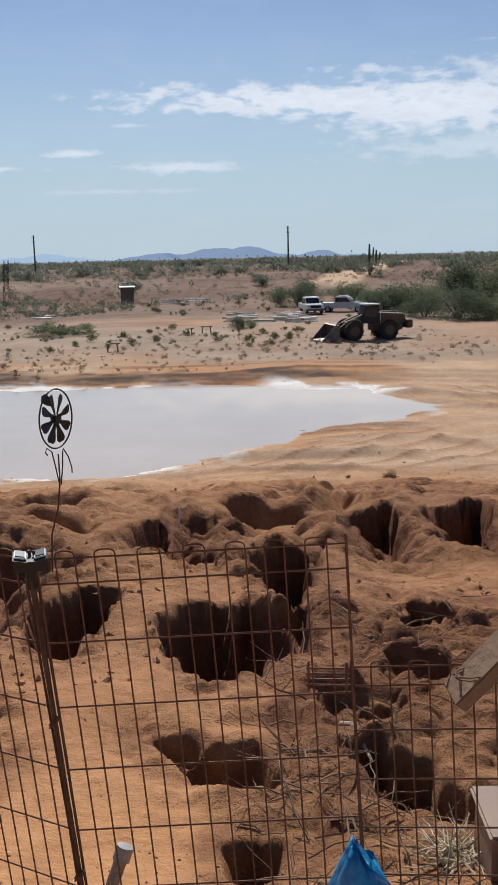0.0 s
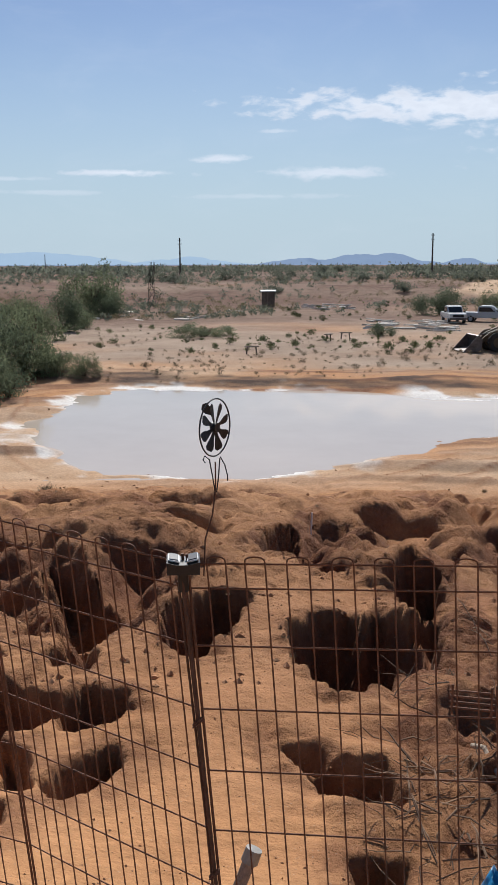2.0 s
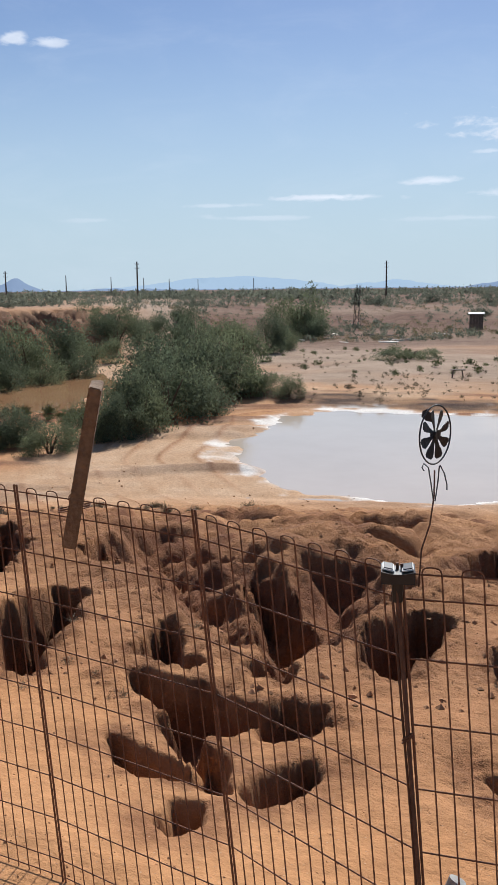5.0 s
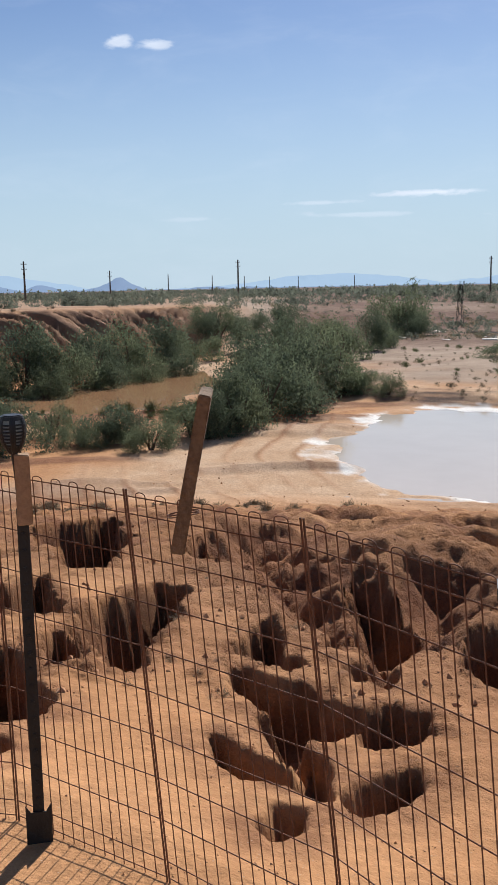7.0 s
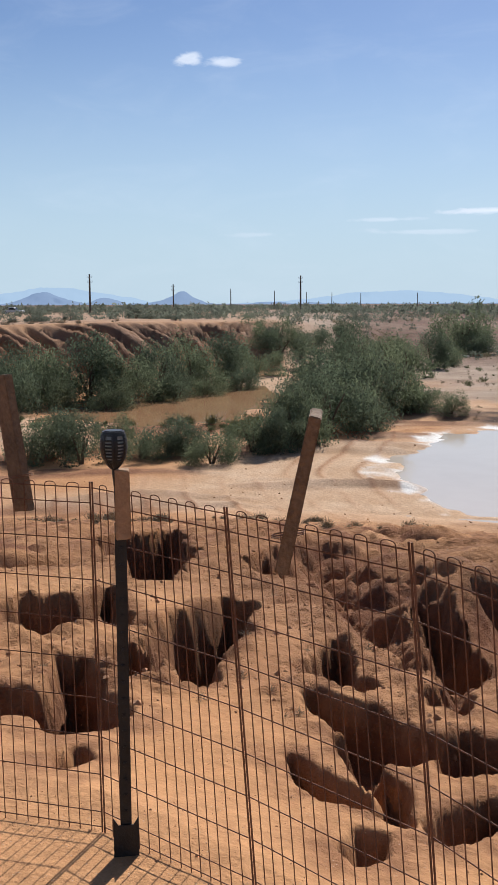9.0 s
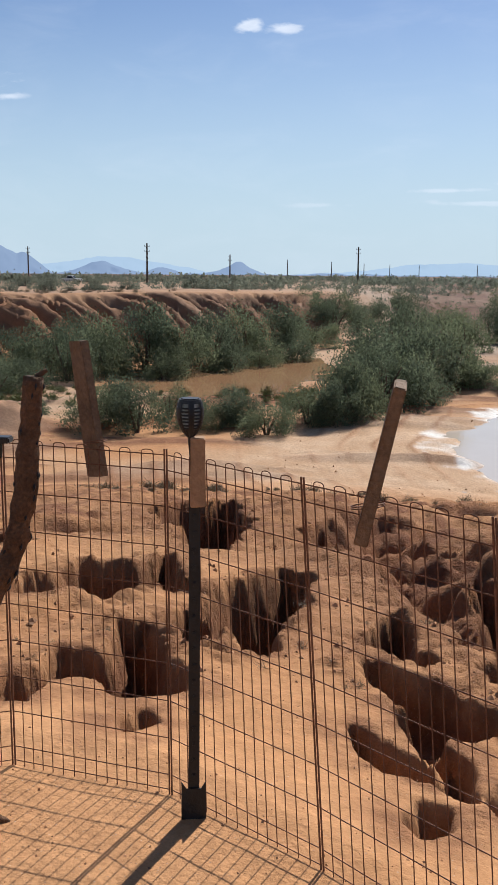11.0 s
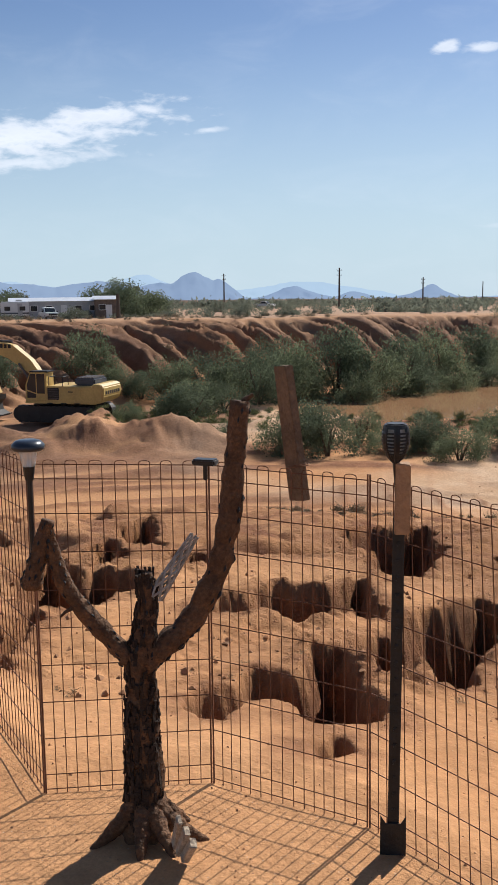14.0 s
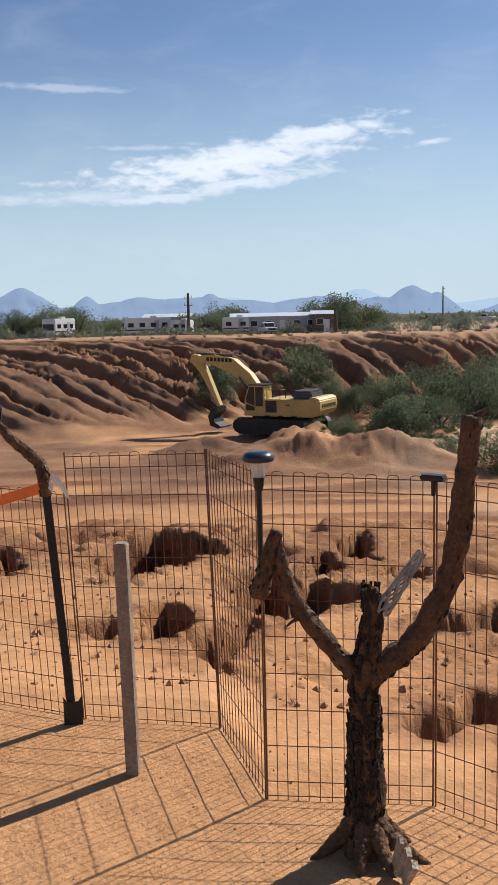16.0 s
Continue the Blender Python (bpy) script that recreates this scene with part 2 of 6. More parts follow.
for leaf in (M_LEAF, M_LEAF_DARK, M_LEAF_DRY, M_LEAF_HAZED):
    nt = leaf.node_tree
    p, tr, mx = nt.nodes["Principled BSDF"], nt.nodes.new("ShaderNodeBsdfTranslucent"), nt.nodes.new("ShaderNodeMixShader")
    nt.links.new(p.inputs["Base Color"].links[0].from_socket, tr.inputs["Color"])
    p.inputs["Specular IOR Level"].default_value = 0.1
    mx.inputs[0].default_value = 0.5
    nt.links.new(p.outputs[0], mx.inputs[1]), nt.links.new(tr.outputs[0], mx.inputs[2])
    nt.links.new(mx.outputs[0], nt.nodes["Material Output"].inputs[0])
M_BARK = material("desert_bark", (0.085, 0.06, 0.04), 0.9, 0.0, ((8, 0.4),), 0.4, 40)

# ---- noise for the land ----
PERM = np.random.RandomState(7).permutation(4096)


def lattice(ix, iy, seed):
    return PERM[(PERM[(ix + 131 * seed) & 4095] + iy) & 4095] / 4095.0


def vnoise(x, y, seed=0):
    ix, iy = np.floor(x).astype(int), np.floor(y).astype(int)
    fx, fy = x - ix, y - iy
    fx, fy = fx * fx * fx * (fx * (fx * 6 - 15) + 10), fy * fy * fy * (fy * (fy * 6 - 15) + 10)
    a, b = lattice(ix, iy, seed), lattice(ix + 1, iy, seed)
    c, d = lattice(ix, iy + 1, seed), lattice(ix + 1, iy + 1, seed)
    return (a + (b - a) * fx) * (1 - fy) + (c + (d - c) * fx) * fy - 0.5


def fbm(x, y, octaves=4, seed=0, gain=0.5):
    out, amp = 0.0, 1.0
    for k in range(octaves):
        out = out + amp * vnoise(x * 2.03**k + 17.3 * k, y * 2.03**k - 9.1 * k, seed + k)
        amp *= gain
    return out


def ridged(x, y, octaves=4, seed=0):
    out, amp = 0.0, 1.0
    for k in range(octaves):
        out = out + amp * (1 - 4 * np.abs(vnoise(x * 2.1**k + 5.7 * k, y * 2.1**k + 3.3 * k, seed + k)))
        amp *= 0.5
    return out


def smooth(a, b, x):
    t = np.clip((x - a) / (b - a), 0, 1)
    return t * t * (3 - 2 * t)


def depth_inside(poly, x, y):
    """How far a place lies inside a polygon, in metres; negative outside."""
    d, odd = np.full(np.shape(x), 1e9), np.zeros(np.shape(x), bool)
    for (ax, ay), (bx, by) in zip(poly, poly[1:] + poly[:1]):
        t = np.clip(((x - ax) * (bx - ax) + (y - ay) * (by - ay)) / ((bx - ax) ** 2 + (by - ay) ** 2 + 1e-9), 0, 1)
        d = np.minimum(d, np.hypot(x - ax - t * (bx - ax), y - ay - t * (by - ay)))
        odd ^= ((ay > y) != (by > y)) & (x < (bx - ax) * (y - ay) / (by - ay + 1e-12) + ax)
    return np.where(odd, d, -d)


def inside(poly, x, y, blur):
    """About 1 inside a polygon, 0 outside, with a soft edge that is blur metres wide."""
    return smooth(-blur, blur, depth_inside(poly, x, y))


# ---- the land: a flat pad, a gullied slope, a flooded basin, a far bank and the plain ----
PITS, WASHES = [], []


def pit(deep, *rim):
    """A washed-out hole in the slope with steep broken walls; rim is its outline in the plan."""
    PITS.append((deep, list(rim)))


def wash(ax, ay, bx, by, wide, deep):
    """A stretch of gully between two places."""
    WASHES.append((ax, ay, bx, by, wide, deep))


pit(0.87, (-2.16, 6.58), (-2.19, 7.00), (-2.11, 7.43), (-2.01, 7.77), (-1.76, 7.60), (-1.66, 6.81), (-1.59, 5.94), (-1.59, 5.55), (-1.68, 5.55), (-1.87, 5.89))
pit(0.93, (-1.10, 6.12), (-1.14, 6.55), (-1.09, 7.05), (-0.89, 7.19), (-0.72, 6.81), (-0.62, 7.08), (-0.43, 6.80), (-0.29, 6.42), (-0.17, 6.16), (-0.15, 5.86), (-0.23, 5.54), (-0.35, 5.42), (-0.42, 5.48), (-0.42, 5.24), (-0.52, 5.42), (-0.54, 4.99), (-0.63, 4.96), (-0.78, 5.25), (-0.95, 5.62))
pit(1.30, (-0.87, 9.47), (-0.83, 10.49), (-0.64, 11.68), (-0.29, 11.76), (-0.04, 10.73), (-0.15, 9.41), (-0.24, 8.41), (-0.24, 7.34), (-0.32, 7.01), (-0.43, 7.59), (-0.56, 8.28), (-0.76, 8.80))
pit(0.31, (-0.70, 4.04), (-0.63, 4.08), (-0.50, 4.05), (-0.38, 4.13), (-0.31, 3.98), (-0.26, 3.79), (-0.27, 3.63), (-0.37, 3.67), (-0.43, 3.60), (-0.52, 3.73), (-0.61, 3.88))
pit(0.24, (-0.37, 3.09), (-0.28, 3.17), (-0.21, 3.09), (-0.21, 2.89), (-0.28, 2.85), (-0.34, 2.91))
pit(0.38, (0.18, 3.92), (0.26, 4.03), (0.35, 3.99), (0.38, 3.84), (0.46, 3.75), (0.59, 3.64), (0.55, 3.38), (0.41, 3.38), (0.34, 3.50), (0.26, 3.49), (0.21, 3.66))
pit(0.22, (0.10, 4.06), (0.17, 4.20), (0.21, 4.06), (0.17, 3.86), (0.10, 3.83))
pit(0.17, (0.16, 4.66), (0.28, 4.77), (0.31, 4.60), (0.21, 4.49))
pit(0.90, (0.55, 14.18), (0.90, 15.05), (1.03, 14.19), (0.79, 11.89), (0.66, 12.40))
pit(1.17, (1.81, 14.56), (2.52, 15.80), (2.46, 14.30), (1.97, 11.95), (1.72, 11.70), (1.62, 12.43))
pit(0.27, (0.40, 6.42), (0.61, 6.71), (0.79, 6.56), (0.90, 6.39), (0.74, 6.14), (0.55, 6.08))
pit(0.14, (0.32, 5.37), (0.51, 5.35), (0.66, 5.24), (0.61, 5.10), (0.43, 5.13))
pit(0.85, (-2.63, 12.71), (-2.41, 13.70), (-1.93, 11.83), (-1.86, 10.90), (-2.16, 11.23))
pit(0.74, (-1.86, 10.90), (-1.58, 11.07), (-1.23, 10.39), (-1.24, 8.80), (-1.55, 9.46))
pit(0.25, (-0.35, 6.80), (-0.19, 6.94), (-0.10, 6.60), (-0.21, 6.36))
pit(0.12, (-0.80, 4.23), (-0.67, 4.19), (-0.60, 4.10), (-0.72, 4.07))
pit(0.64, (-4.97, 8.15), (-4.44, 7.74), (-4.18, 7.92), (-3.76, 7.63), (-3.36, 7.17), (-3.34, 6.92), (-3.55, 7.03), (-3.88, 7.16), (-4.28, 7.26))
pit(0.51, (-3.30, 5.33), (-3.42, 5.68), (-3.48, 6.02), (-3.15, 5.64), (-2.89, 5.14), (-2.80, 5.20), (-2.75, 4.99), (-2.90, 4.98), (-3.11, 5.09))
pit(0.47, (-2.60, 5.81), (-2.74, 6.44), (-2.63, 6.67), (-2.41, 6.20), (-2.32, 5.63), (-2.38, 5.50))
pit(0.22, (-2.49, 5.30), (-2.45, 5.48), (-2.26, 5.47), (-2.17, 5.11), (-2.28, 5.03))
pit(0.48, (-2.94, 4.73), (-2.74, 4.71), (-2.55, 4.77), (-2.27, 4.57), (-2.08, 4.50), (-1.98, 4.31), (-2.02, 4.06), (-2.22, 4.15), (-2.53, 4.35), (-2.79, 4.51))
pit(0.28, (-2.02, 4.43), (-1.97, 4.64), (-1.75, 4.62), (-1.67, 4.50), (-1.71, 4.23), (-1.81, 4.11))
pit(0.41, (-2.38, 4.15), (-2.35, 4.32), (-2.11, 4.02), (-1.99, 3.69), (-2.02, 3.58), (-2.19, 3.85))
pit(0.27, (-2.40, 3.61), (-2.23, 3.54), (-2.11, 3.48), (-1.94, 3.48), (-1.90, 3.35), (-2.03, 3.30), (-2.18, 3.37))
pit(0.32, (-1.95, 3.54), (-1.98, 3.80), (-1.80, 3.58), (-1.69, 3.32), (-1.77, 3.34), (-1.84, 3.38))
pit(0.20, (-1.75, 2.91), (-1.79, 3.12), (-1.69, 3.12), (-1.63, 2.97), (-1.64, 2.85))
pit(0.33, (-1.62, 3.39), (-1.60, 3.62), (-1.52, 3.89), (-1.45, 3.76), (-1.45, 3.41), (-1.51, 3.27))
pit(0.65, (-7.41, 10.69), (-7.59, 11.44), (-6.70, 10.38), (-6.40, 9.52))
pit(0.33, (-3.11, 6.16), (-3.07, 6.45), (-2.77, 6.02), (-2.75, 5.70))
pit(1.14, (-4.91, 5.63), (-5.16, 6.22), (-5.12, 6.56), (-5.29, 7.13), (-4.99, 7.06), (-4.17, 5.81), (-3.93, 5.20), (-3.63, 4.61), (-3.53, 4.37), (-3.83, 4.58), (-4.20, 4.88))
pit(1.30, (-10.48, 10.92), (-10.71, 11.86), (-10.62, 12.80), (-9.78, 12.09), (-9.10, 11.07), (-8.70, 10.88), (-7.06, 8.35), (-7.02, 8.01), (-8.65, 9.67), (-9.31, 9.94))
pit(0.44, (-4.44, 4.59), (-4.57, 5.05), (-4.12, 4.71), (-3.83, 4.31), (-3.86, 4.20))
pit(1.30, (-4.65, 9.93), (-4.06, 9.59), (-3.19, 8.57), (-2.99, 7.84), (-2.71, 6.29), (-3.09, 6.89))
pit(0.72, (-3.97, 2.90), (-4.05, 3.07), (-4.01, 3.23), (-4.23, 3.50), (-4.13, 3.66), (-4.01, 3.72), (-4.52, 4.27), (-4.46, 4.34), (-3.99, 3.98), (-3.58, 3.73), (-3.40, 3.62), (-3.23, 3.39), (-3.26, 3.22), (-3.31, 3.12), (-3.58, 3.27), (-3.75, 3.20), (-3.81, 3.02), (-3.60, 2.68), (-3.75, 2.74))
pit(0.79, (-6.39, 4.92), (-6.32, 5.42), (-6.82, 6.01), (-6.41, 6.28), (-6.59, 6.86), (-5.57, 5.99), (-5.07, 5.48), (-5.45, 5.51), (-5.30, 4.98), (-5.32, 4.71), (-5.93, 5.02), (-5.55, 4.47), (-5.89, 4.53))
pit(0.70, (-13.87, 9.01), (-14.24, 9.55), (-12.29, 8.48), (-11.97, 8.00))
pit(0.17, (-3.05, 2.81), (-3.09, 2.95), (-2.94, 2.85), (-2.90, 2.71))
pit(1.30, (-11.86, 3.58), (-12.48, 4.17), (-17.19, 6.22), (-17.56, 7.07), (-15.89, 7.05), (-13.89, 6.62), (-12.77, 6.10), (-11.51, 4.99), (-10.72, 4.28), (-9.06, 3.12), (-10.73, 3.64))
pit(1.22, (-9.06, 4.49), (-10.60, 5.67), (-8.30, 4.73), (-8.57, 5.17), (-7.92, 5.35), (-7.16, 4.77), (-7.25, 4.34), (-6.89, 3.85), (-7.05, 3.62), (-7.67, 3.81))
pit(0.47, (-6.95, 2.62), (-7.29, 2.93), (-6.66, 2.85), (-5.97, 2.46), (-6.04, 2.33))
pit(0.68, (-6.19, 2.77), (-6.43, 3.20), (-6.72, 3.46), (-6.09, 3.07), (-5.33, 2.51), (-5.10, 2.33), (-5.56, 2.49))
pit(1.00, (-11.94, 7.18), (-12.28, 7.61), (-9.92, 6.26), (-9.15, 5.60))
pit(0.54, (-13.42, 8.71), (-11.52, 7.86), (-11.69, 7.72))
pit(1.25, (-15.40, 3.47), (-14.13, 3.34), (-10.88, 2.53), (-10.53, 2.36))
pit(0.30, (-6.87, 2.08), (-7.00, 2.39), (-6.57, 2.34), (-6.20, 2.07))
pit(0.75, (-9.62, 6.87), (-10.34, 7.76), (-9.38, 7.29), (-8.26, 6.09))
wash(-3.59, 10.23, -2.85, 6.9, 0.75, 0.55)
wash(-7.9, 13.3, -4.4, 8.4, 0.9, 0.6)
wash(-4.4, 8.4, -2.85, 6.6, 0.7, 0.5)
wash(-1.9, 10.6, -2.0, 14.4, 0.6, 0.55)
wash(0.5, 14.2, 0.7, 10.7, 0.55, 0.5)
wash(1.7, 14.2, 1.9, 11.0, 0.55, 0.5)
wash(-0.9, 9.6, 0.1, 12.2, 0.5, 0.45)
POND = [(-17.5, 37.5), (-12.6, 32.2), (-7.1, 32.6), (-4.8, 35.3), (-0.5, 39.5), (5.5, 46), (2, 52.5), (-5, 53.8), (-12, 53.8), (-18, 52.5), (-21, 49)]
LAGOON = [(-47.3, 70.6), (-49.5, 60.3), (-47.6, 48.6), (-46, 42), (-42, 42.5), (-36.6, 44.5), (-34.7, 47.8), (-40, 62)]
PAD_AZ, PAD_R = [-180, -90, -78, -73.1, -65.9, -63.1, -53.4, -44.9, -37.8, -27.9, -16.8, 0, 16, 90, 180], [8, 5.2, 4.8, 4.51, 4.33, 3.7, 3.67, 3.36, 2.92, 2.49, 2.06, 2.06, 2.2, 5, 8]
DROP_S, DROP_Z = [0, 0.3, 1, 2, 4, 6.5, 9.5, 15, 19, 27, 31], [0, 0, -0.15, -0.32, -0.62, -1.05, -1.65, -2.45, -3.5, -5.3, -5.7]
BANK_AZ = [-180, -80, -60, -50, -42, -33, -28, -20, 20, 180]
BANK_FOOT, BANK_TOP = [57, 57, 62, 72, 85, 100, 140, 165, 165, 165], [96, 96, 88, 88, 98, 118, 165, 190, 195, 195]
BANK_Z = [-0.5, -0.5, -0.5, -0.5, -0.5, -1.0, -2.5, -3.4, -2.6, -2.6]


def polar_xy(az, r):
    return -r * math.sin(radians(az)), r * math.cos(radians(az))


def polar_xy_arrays(az, r):
    return -r * np.sin(np.radians(az)), r * np.cos(np.radians(az))


def land(x, y):
    """Height of the ground and the shares of its kinds of soil, with shade put into two."""
    x, y = np.asarray(x, float), np.asarray(y, float)
    r, az = np.hypot(x, y), np.degrees(np.arctan2(x, y))
    s = r - np.interp(az, PAD_AZ, PAD_R)
    z = even = np.interp(s, DROP_S, DROP_Z)
    slope = smooth(0.6, 3.0, s) * (1 - smooth(24, 31, s))
    wx, wy = x + 0.6 * fbm(x * 0.5, y * 0.5, 2, 11), y + 0.6 * fbm(x * 0.5, y * 0.5, 2, 23)
    z = z + slope * (0.42 * fbm(wx * 0.45, wy * 0.45, 2, 3) * smooth(2, 8, s) + 0.12 * fbm(wx * 1.0, wy * 1.0, 2, 5))
    # rills: creases running down the slope
    rill = np.maximum(0, ridged(wx * 0.36 + 3, wy * 0.36, 3, 31) - 0.42)
    z = z - slope * smooth(5, 11, s) * 0.55 * rill
    fine = np.maximum(0, ridged(wx * 1.1 + 9, wy * 1.1, 3, 37) - 0.55)
    z = z - slope * smooth(6, 10, s) * 0.10 * fine
    # jagged breaks in the soil, shared by all holes
    ja, jb = fbm(x * 2.0, y * 2.0, 4, 41, 0.42), fbm(x * 2.0, y * 2.0, 4, 57, 0.42)
    crack = np.maximum(0, ridged(x * 2.2 + 0.6 * ja, y * 2.2 + 0.6 * jb, 3, 59) - 0.2)
    cut, rim, calm = np.zeros(x.shape), np.zeros(x.shape), np.zeros(x.shape)
    ka, kb = fbm(x * 7.5, y * 7.5, 3, 43, 0.6), fbm(x * 7.5, y * 7.5, 3, 47, 0.6)
    for deep, rim_line in PITS:
        mx, my = sum(p[0] for p in rim_line) / len(rim_line), sum(p[1] for p in rim_line) / len(rim_line)
        reach = max(math.hypot(px - mx, py - my) for px, py in rim_line) + 1.3
        near = np.nonzero(np.hypot(x - mx, y - my) < reach)
        if not len(near[0]):
            continue
        grit = 0.014 * math.hypot(mx, my)
        q = depth_inside(rim_line, x[near] + grit * (0.8 * ja[near] + 0.4 * ka[near]), y[near] + grit * (1.3 * jb[near] + 0.7 * kb[near]))
        q = q + 0.010 * math.hypot(mx, my)
        calm[near] = np.maximum(calm[near], 1 - smooth(0.0, 0.09 * math.hypot(mx, my), -q))
        d = 0.72 * deep * smooth(-0.02, 0.05 + 0.15 * deep, q) * (1 + 0.35 * ja[near] + 0.14 * crack[near])
        d = d + 0.05 * smooth(0, 0.04, q)
        step = 0.11 + 0.05 * math.sin(7 * mx + 3 * my)
        d = 0.82 * d + 0.18 * step * (np.floor(d / step) + smooth(0.5, 1.0, d / step - np.floor(d / step)))
        cut[near] = np.maximum(cut[near], d)
        rim[near] = np.maximum(rim[near], (1 - smooth(0.03, 0.30 + 0.25 * ja[near], -q)) * np.clip(0.75 + ka[near], 0, 1))
    for ax, ay, bx, by, wide, deep in WASHES:
        near = np.nonzero(np.hypot(x - (ax + bx) / 2, y - (ay + by) / 2) < math.hypot(bx - ax, by - ay) / 2 + 3 * wide)
        if not len(near[0]):
            continue
        px, py = x[near] + 0.6 * ja[near] * wide + 0.03 * ka[near], y[near] + 0.6 * jb[near] * wide + 0.03 * kb[near]
        t = np.clip(((px - ax) * (bx - ax) + (py - ay) * (by - ay)) / ((bx - ax) ** 2 + (by - ay) ** 2), 0, 1)
        q = np.hypot(px - ax - t * (bx - ax), py - ay - t * (by - ay)) / wide
        cut[near] = np.maximum(cut[near], deep * np.maximum(0, 1 - q) * (1 + 0.12 * crack[near]))
        rim[near] = np.maximum(rim[near], 1 - smooth(0.8, 2.2, q))
    z = even + (z - even) * (1 - 0.85 * calm) - cut
    billow = sum(np.abs(vnoise(x * f + 3.1 * f, y * f, 121 + k)) * a for k, (f, a) in enumerate(((2.6, 1.0), (5.7, 0.6), (12.0, 0.35))))
    rough = np.clip(0.9 * rim + smooth(0.0, 0.3, fbm(x * 0.45, y * 0.45, 3, 127)) * 0.8 + smooth(-1.2, -0.2, x) * smooth(3.6, 2.4, y - 2.0) * 0.8, 0, 1.3)
    z = z + slope * rough * 0.16 * (billow - 0.35)
    # churned clods by the fence corner and mounds further down
    churn = smooth(0.25, 1.0, s) * smooth(-0.6, 0.0, x + 0.35 * ja - 0.06 * (y - 3)) * (1 - smooth(5.0, 7.5, r))
    z = z + churn * 0.14 * (billow - 0.45)
    mound = np.abs(vnoise(wx * 0.8 + 5.3, wy * 0.8, 151)) + 0.5 * np.abs(vnoise(wx * 1.9, wy * 1.9, 153))
    z = z + slope * smooth(4.5, 8.0, s) * (1 - smooth(17, 22, s)) * smooth(-30, -5, az) * 0.42 * (mound - 0.35) * (1 - 0.85 * calm)
    lip = smooth(0.0, 0.06, cut) * (1 - smooth(0.3, 0.6, cut))
    z = z + slope * smooth(4, 9, s) * 0.11 * (np.abs(fbm(x * 1.7, y * 1.7, 4, 63, 0.6)) - 0.12)
    z = z + slope * (0.028 * fbm(x * 3, y * 3, 4, 61, 0.5) + 0.05 * lip * ja) + 0.010 * np.maximum(0, fbm(x * 9, y * 9, 2, 65)) * slope + 0.008 * fbm(x * 2.2, y * 2.2, 3, 71)
    # basin floor
    low = smooth(26, 32, s)
    z = z + low * (0.22 * fbm(x * 0.12, y * 0.12, 4, 81) + 0.05 * fbm(x * 0.8, y * 0.8, 3, 83))
    z = np.where(low > 0.9, np.maximum(z, -5.70 + 0.03 * fbm(x, y, 2, 84)), z)
    streak = fbm(r * 0.9 + 2 * fbm(x * 0.1, y * 0.1, 2, 131), az * 0.07, 3, 133)
    z = z + low * (1 - smooth(56, 62, r)) * 0.42 * np.maximum(0, streak - 0.06)
    edge = fbm(x * 0.35, y * 0.35, 4, 85)
    pond = inside(POND, x + 1.4 * edge, y + 1.4 * fbm(x * 0.35, y * 0.35, 4, 87), 1.3)
    lagoon = inside(LAGOON, x + 3 * edge, y - 3 * edge, 2.0)
    z = z * (1 - pond) + pond * (-5.9 + 0.0 * z)
    z = z * (1 - lagoon) + lagoon * (-6.1)
    # wheel tracks bending round the shore
    shore = -depth_inside(POND, x, y) + 0.8 * fbm(x * 0.12, y * 0.12, 2, 171)
    lane = shore / 1.5 + 0.25 * fbm(x * 0.05, y * 0.05, 2, 173)
    rut = np.maximum(0, 1 - np.abs(2 * (lane - np.floor(lane)) - 1) / 0.3) * smooth(1.0, 3.0, shore) * (1 - smooth(13, 18, shore)) * smooth(-0.3, 0.05, fbm(x * 0.1, y * 0.1, 3, 175)) * low * (1 - smooth(50, 56, y))
    z = z + 0.07 * rut + 0.05 * low * (1 - smooth(50, 60, r)) * np.abs(fbm(x * 0.9, y * 0.9, 3, 177))
    # step down to the pond on its far side
    z = z + low * (1 - pond) * 0.45 * smooth(54, 58, y) * smooth(-34, -24, x) * (1 - smooth(150, 180, r))
    # far bank, cut by rain
    foot, top, zt = np.interp(az, BANK_AZ, BANK_FOOT), np.interp(az, BANK_AZ, BANK_TOP), np.interp(az, BANK_AZ, BANK_Z)
    up = np.clip((r - foot) / (top - foot), 0, 1)
    along = np.radians(az) * 75 + 0.76 * r + 1.6 * fbm(x * 0.09, y * 0.09, 3, 91)
    side = smooth(-30, -36, az)
    flute = np.maximum(0, ridged(along * 0.19, r * 0.015, 5, 93) - 0.05)
    face = up**0.8 + np.sin(np.pi * np.clip(up, 0, 1)) * (0.24 - 0.30 * flute + 0.10 * np.abs(fbm(x * 0.45, y * 0.45, 4, 95, 0.6)))
    z = np.where(up > 0, z * (1 - np.clip(face, 0, 1.2)) + zt * np.clip(face, 0, 1.2), z)
    cutting = smooth(0.02, 0.2, up) * (1 - smooth(0.88, 1.0, up)) * side
    for gap, half, depth, seed in ((4.2, 0.36, 1.5, 143), (1.9, 0.40, 0.6, 145)):
        line = along / gap + 0.5 * fbm(x * 0.16, y * 0.16, 3, seed)
        place = np.abs(2 * (line - np.floor(line)) - 1)
        gully = np.maximum(0, 1 - place / half) ** 0.8
        z = z - cutting * depth * gully * smooth(-0.35, 0.05, vnoise(np.round(line) * 7.3 + 0.37, r * 0.07, seed + 20))
    lumps = np.abs(vnoise(x * 0.5, y * 0.5, 161)) + 0.6 * np.abs(vnoise(x * 1.1, y * 1.1, 163))
    z = z + cutting * 0.22 * (lumps - 0.4)
    far = smooth(1.0, 1.7, r / top)
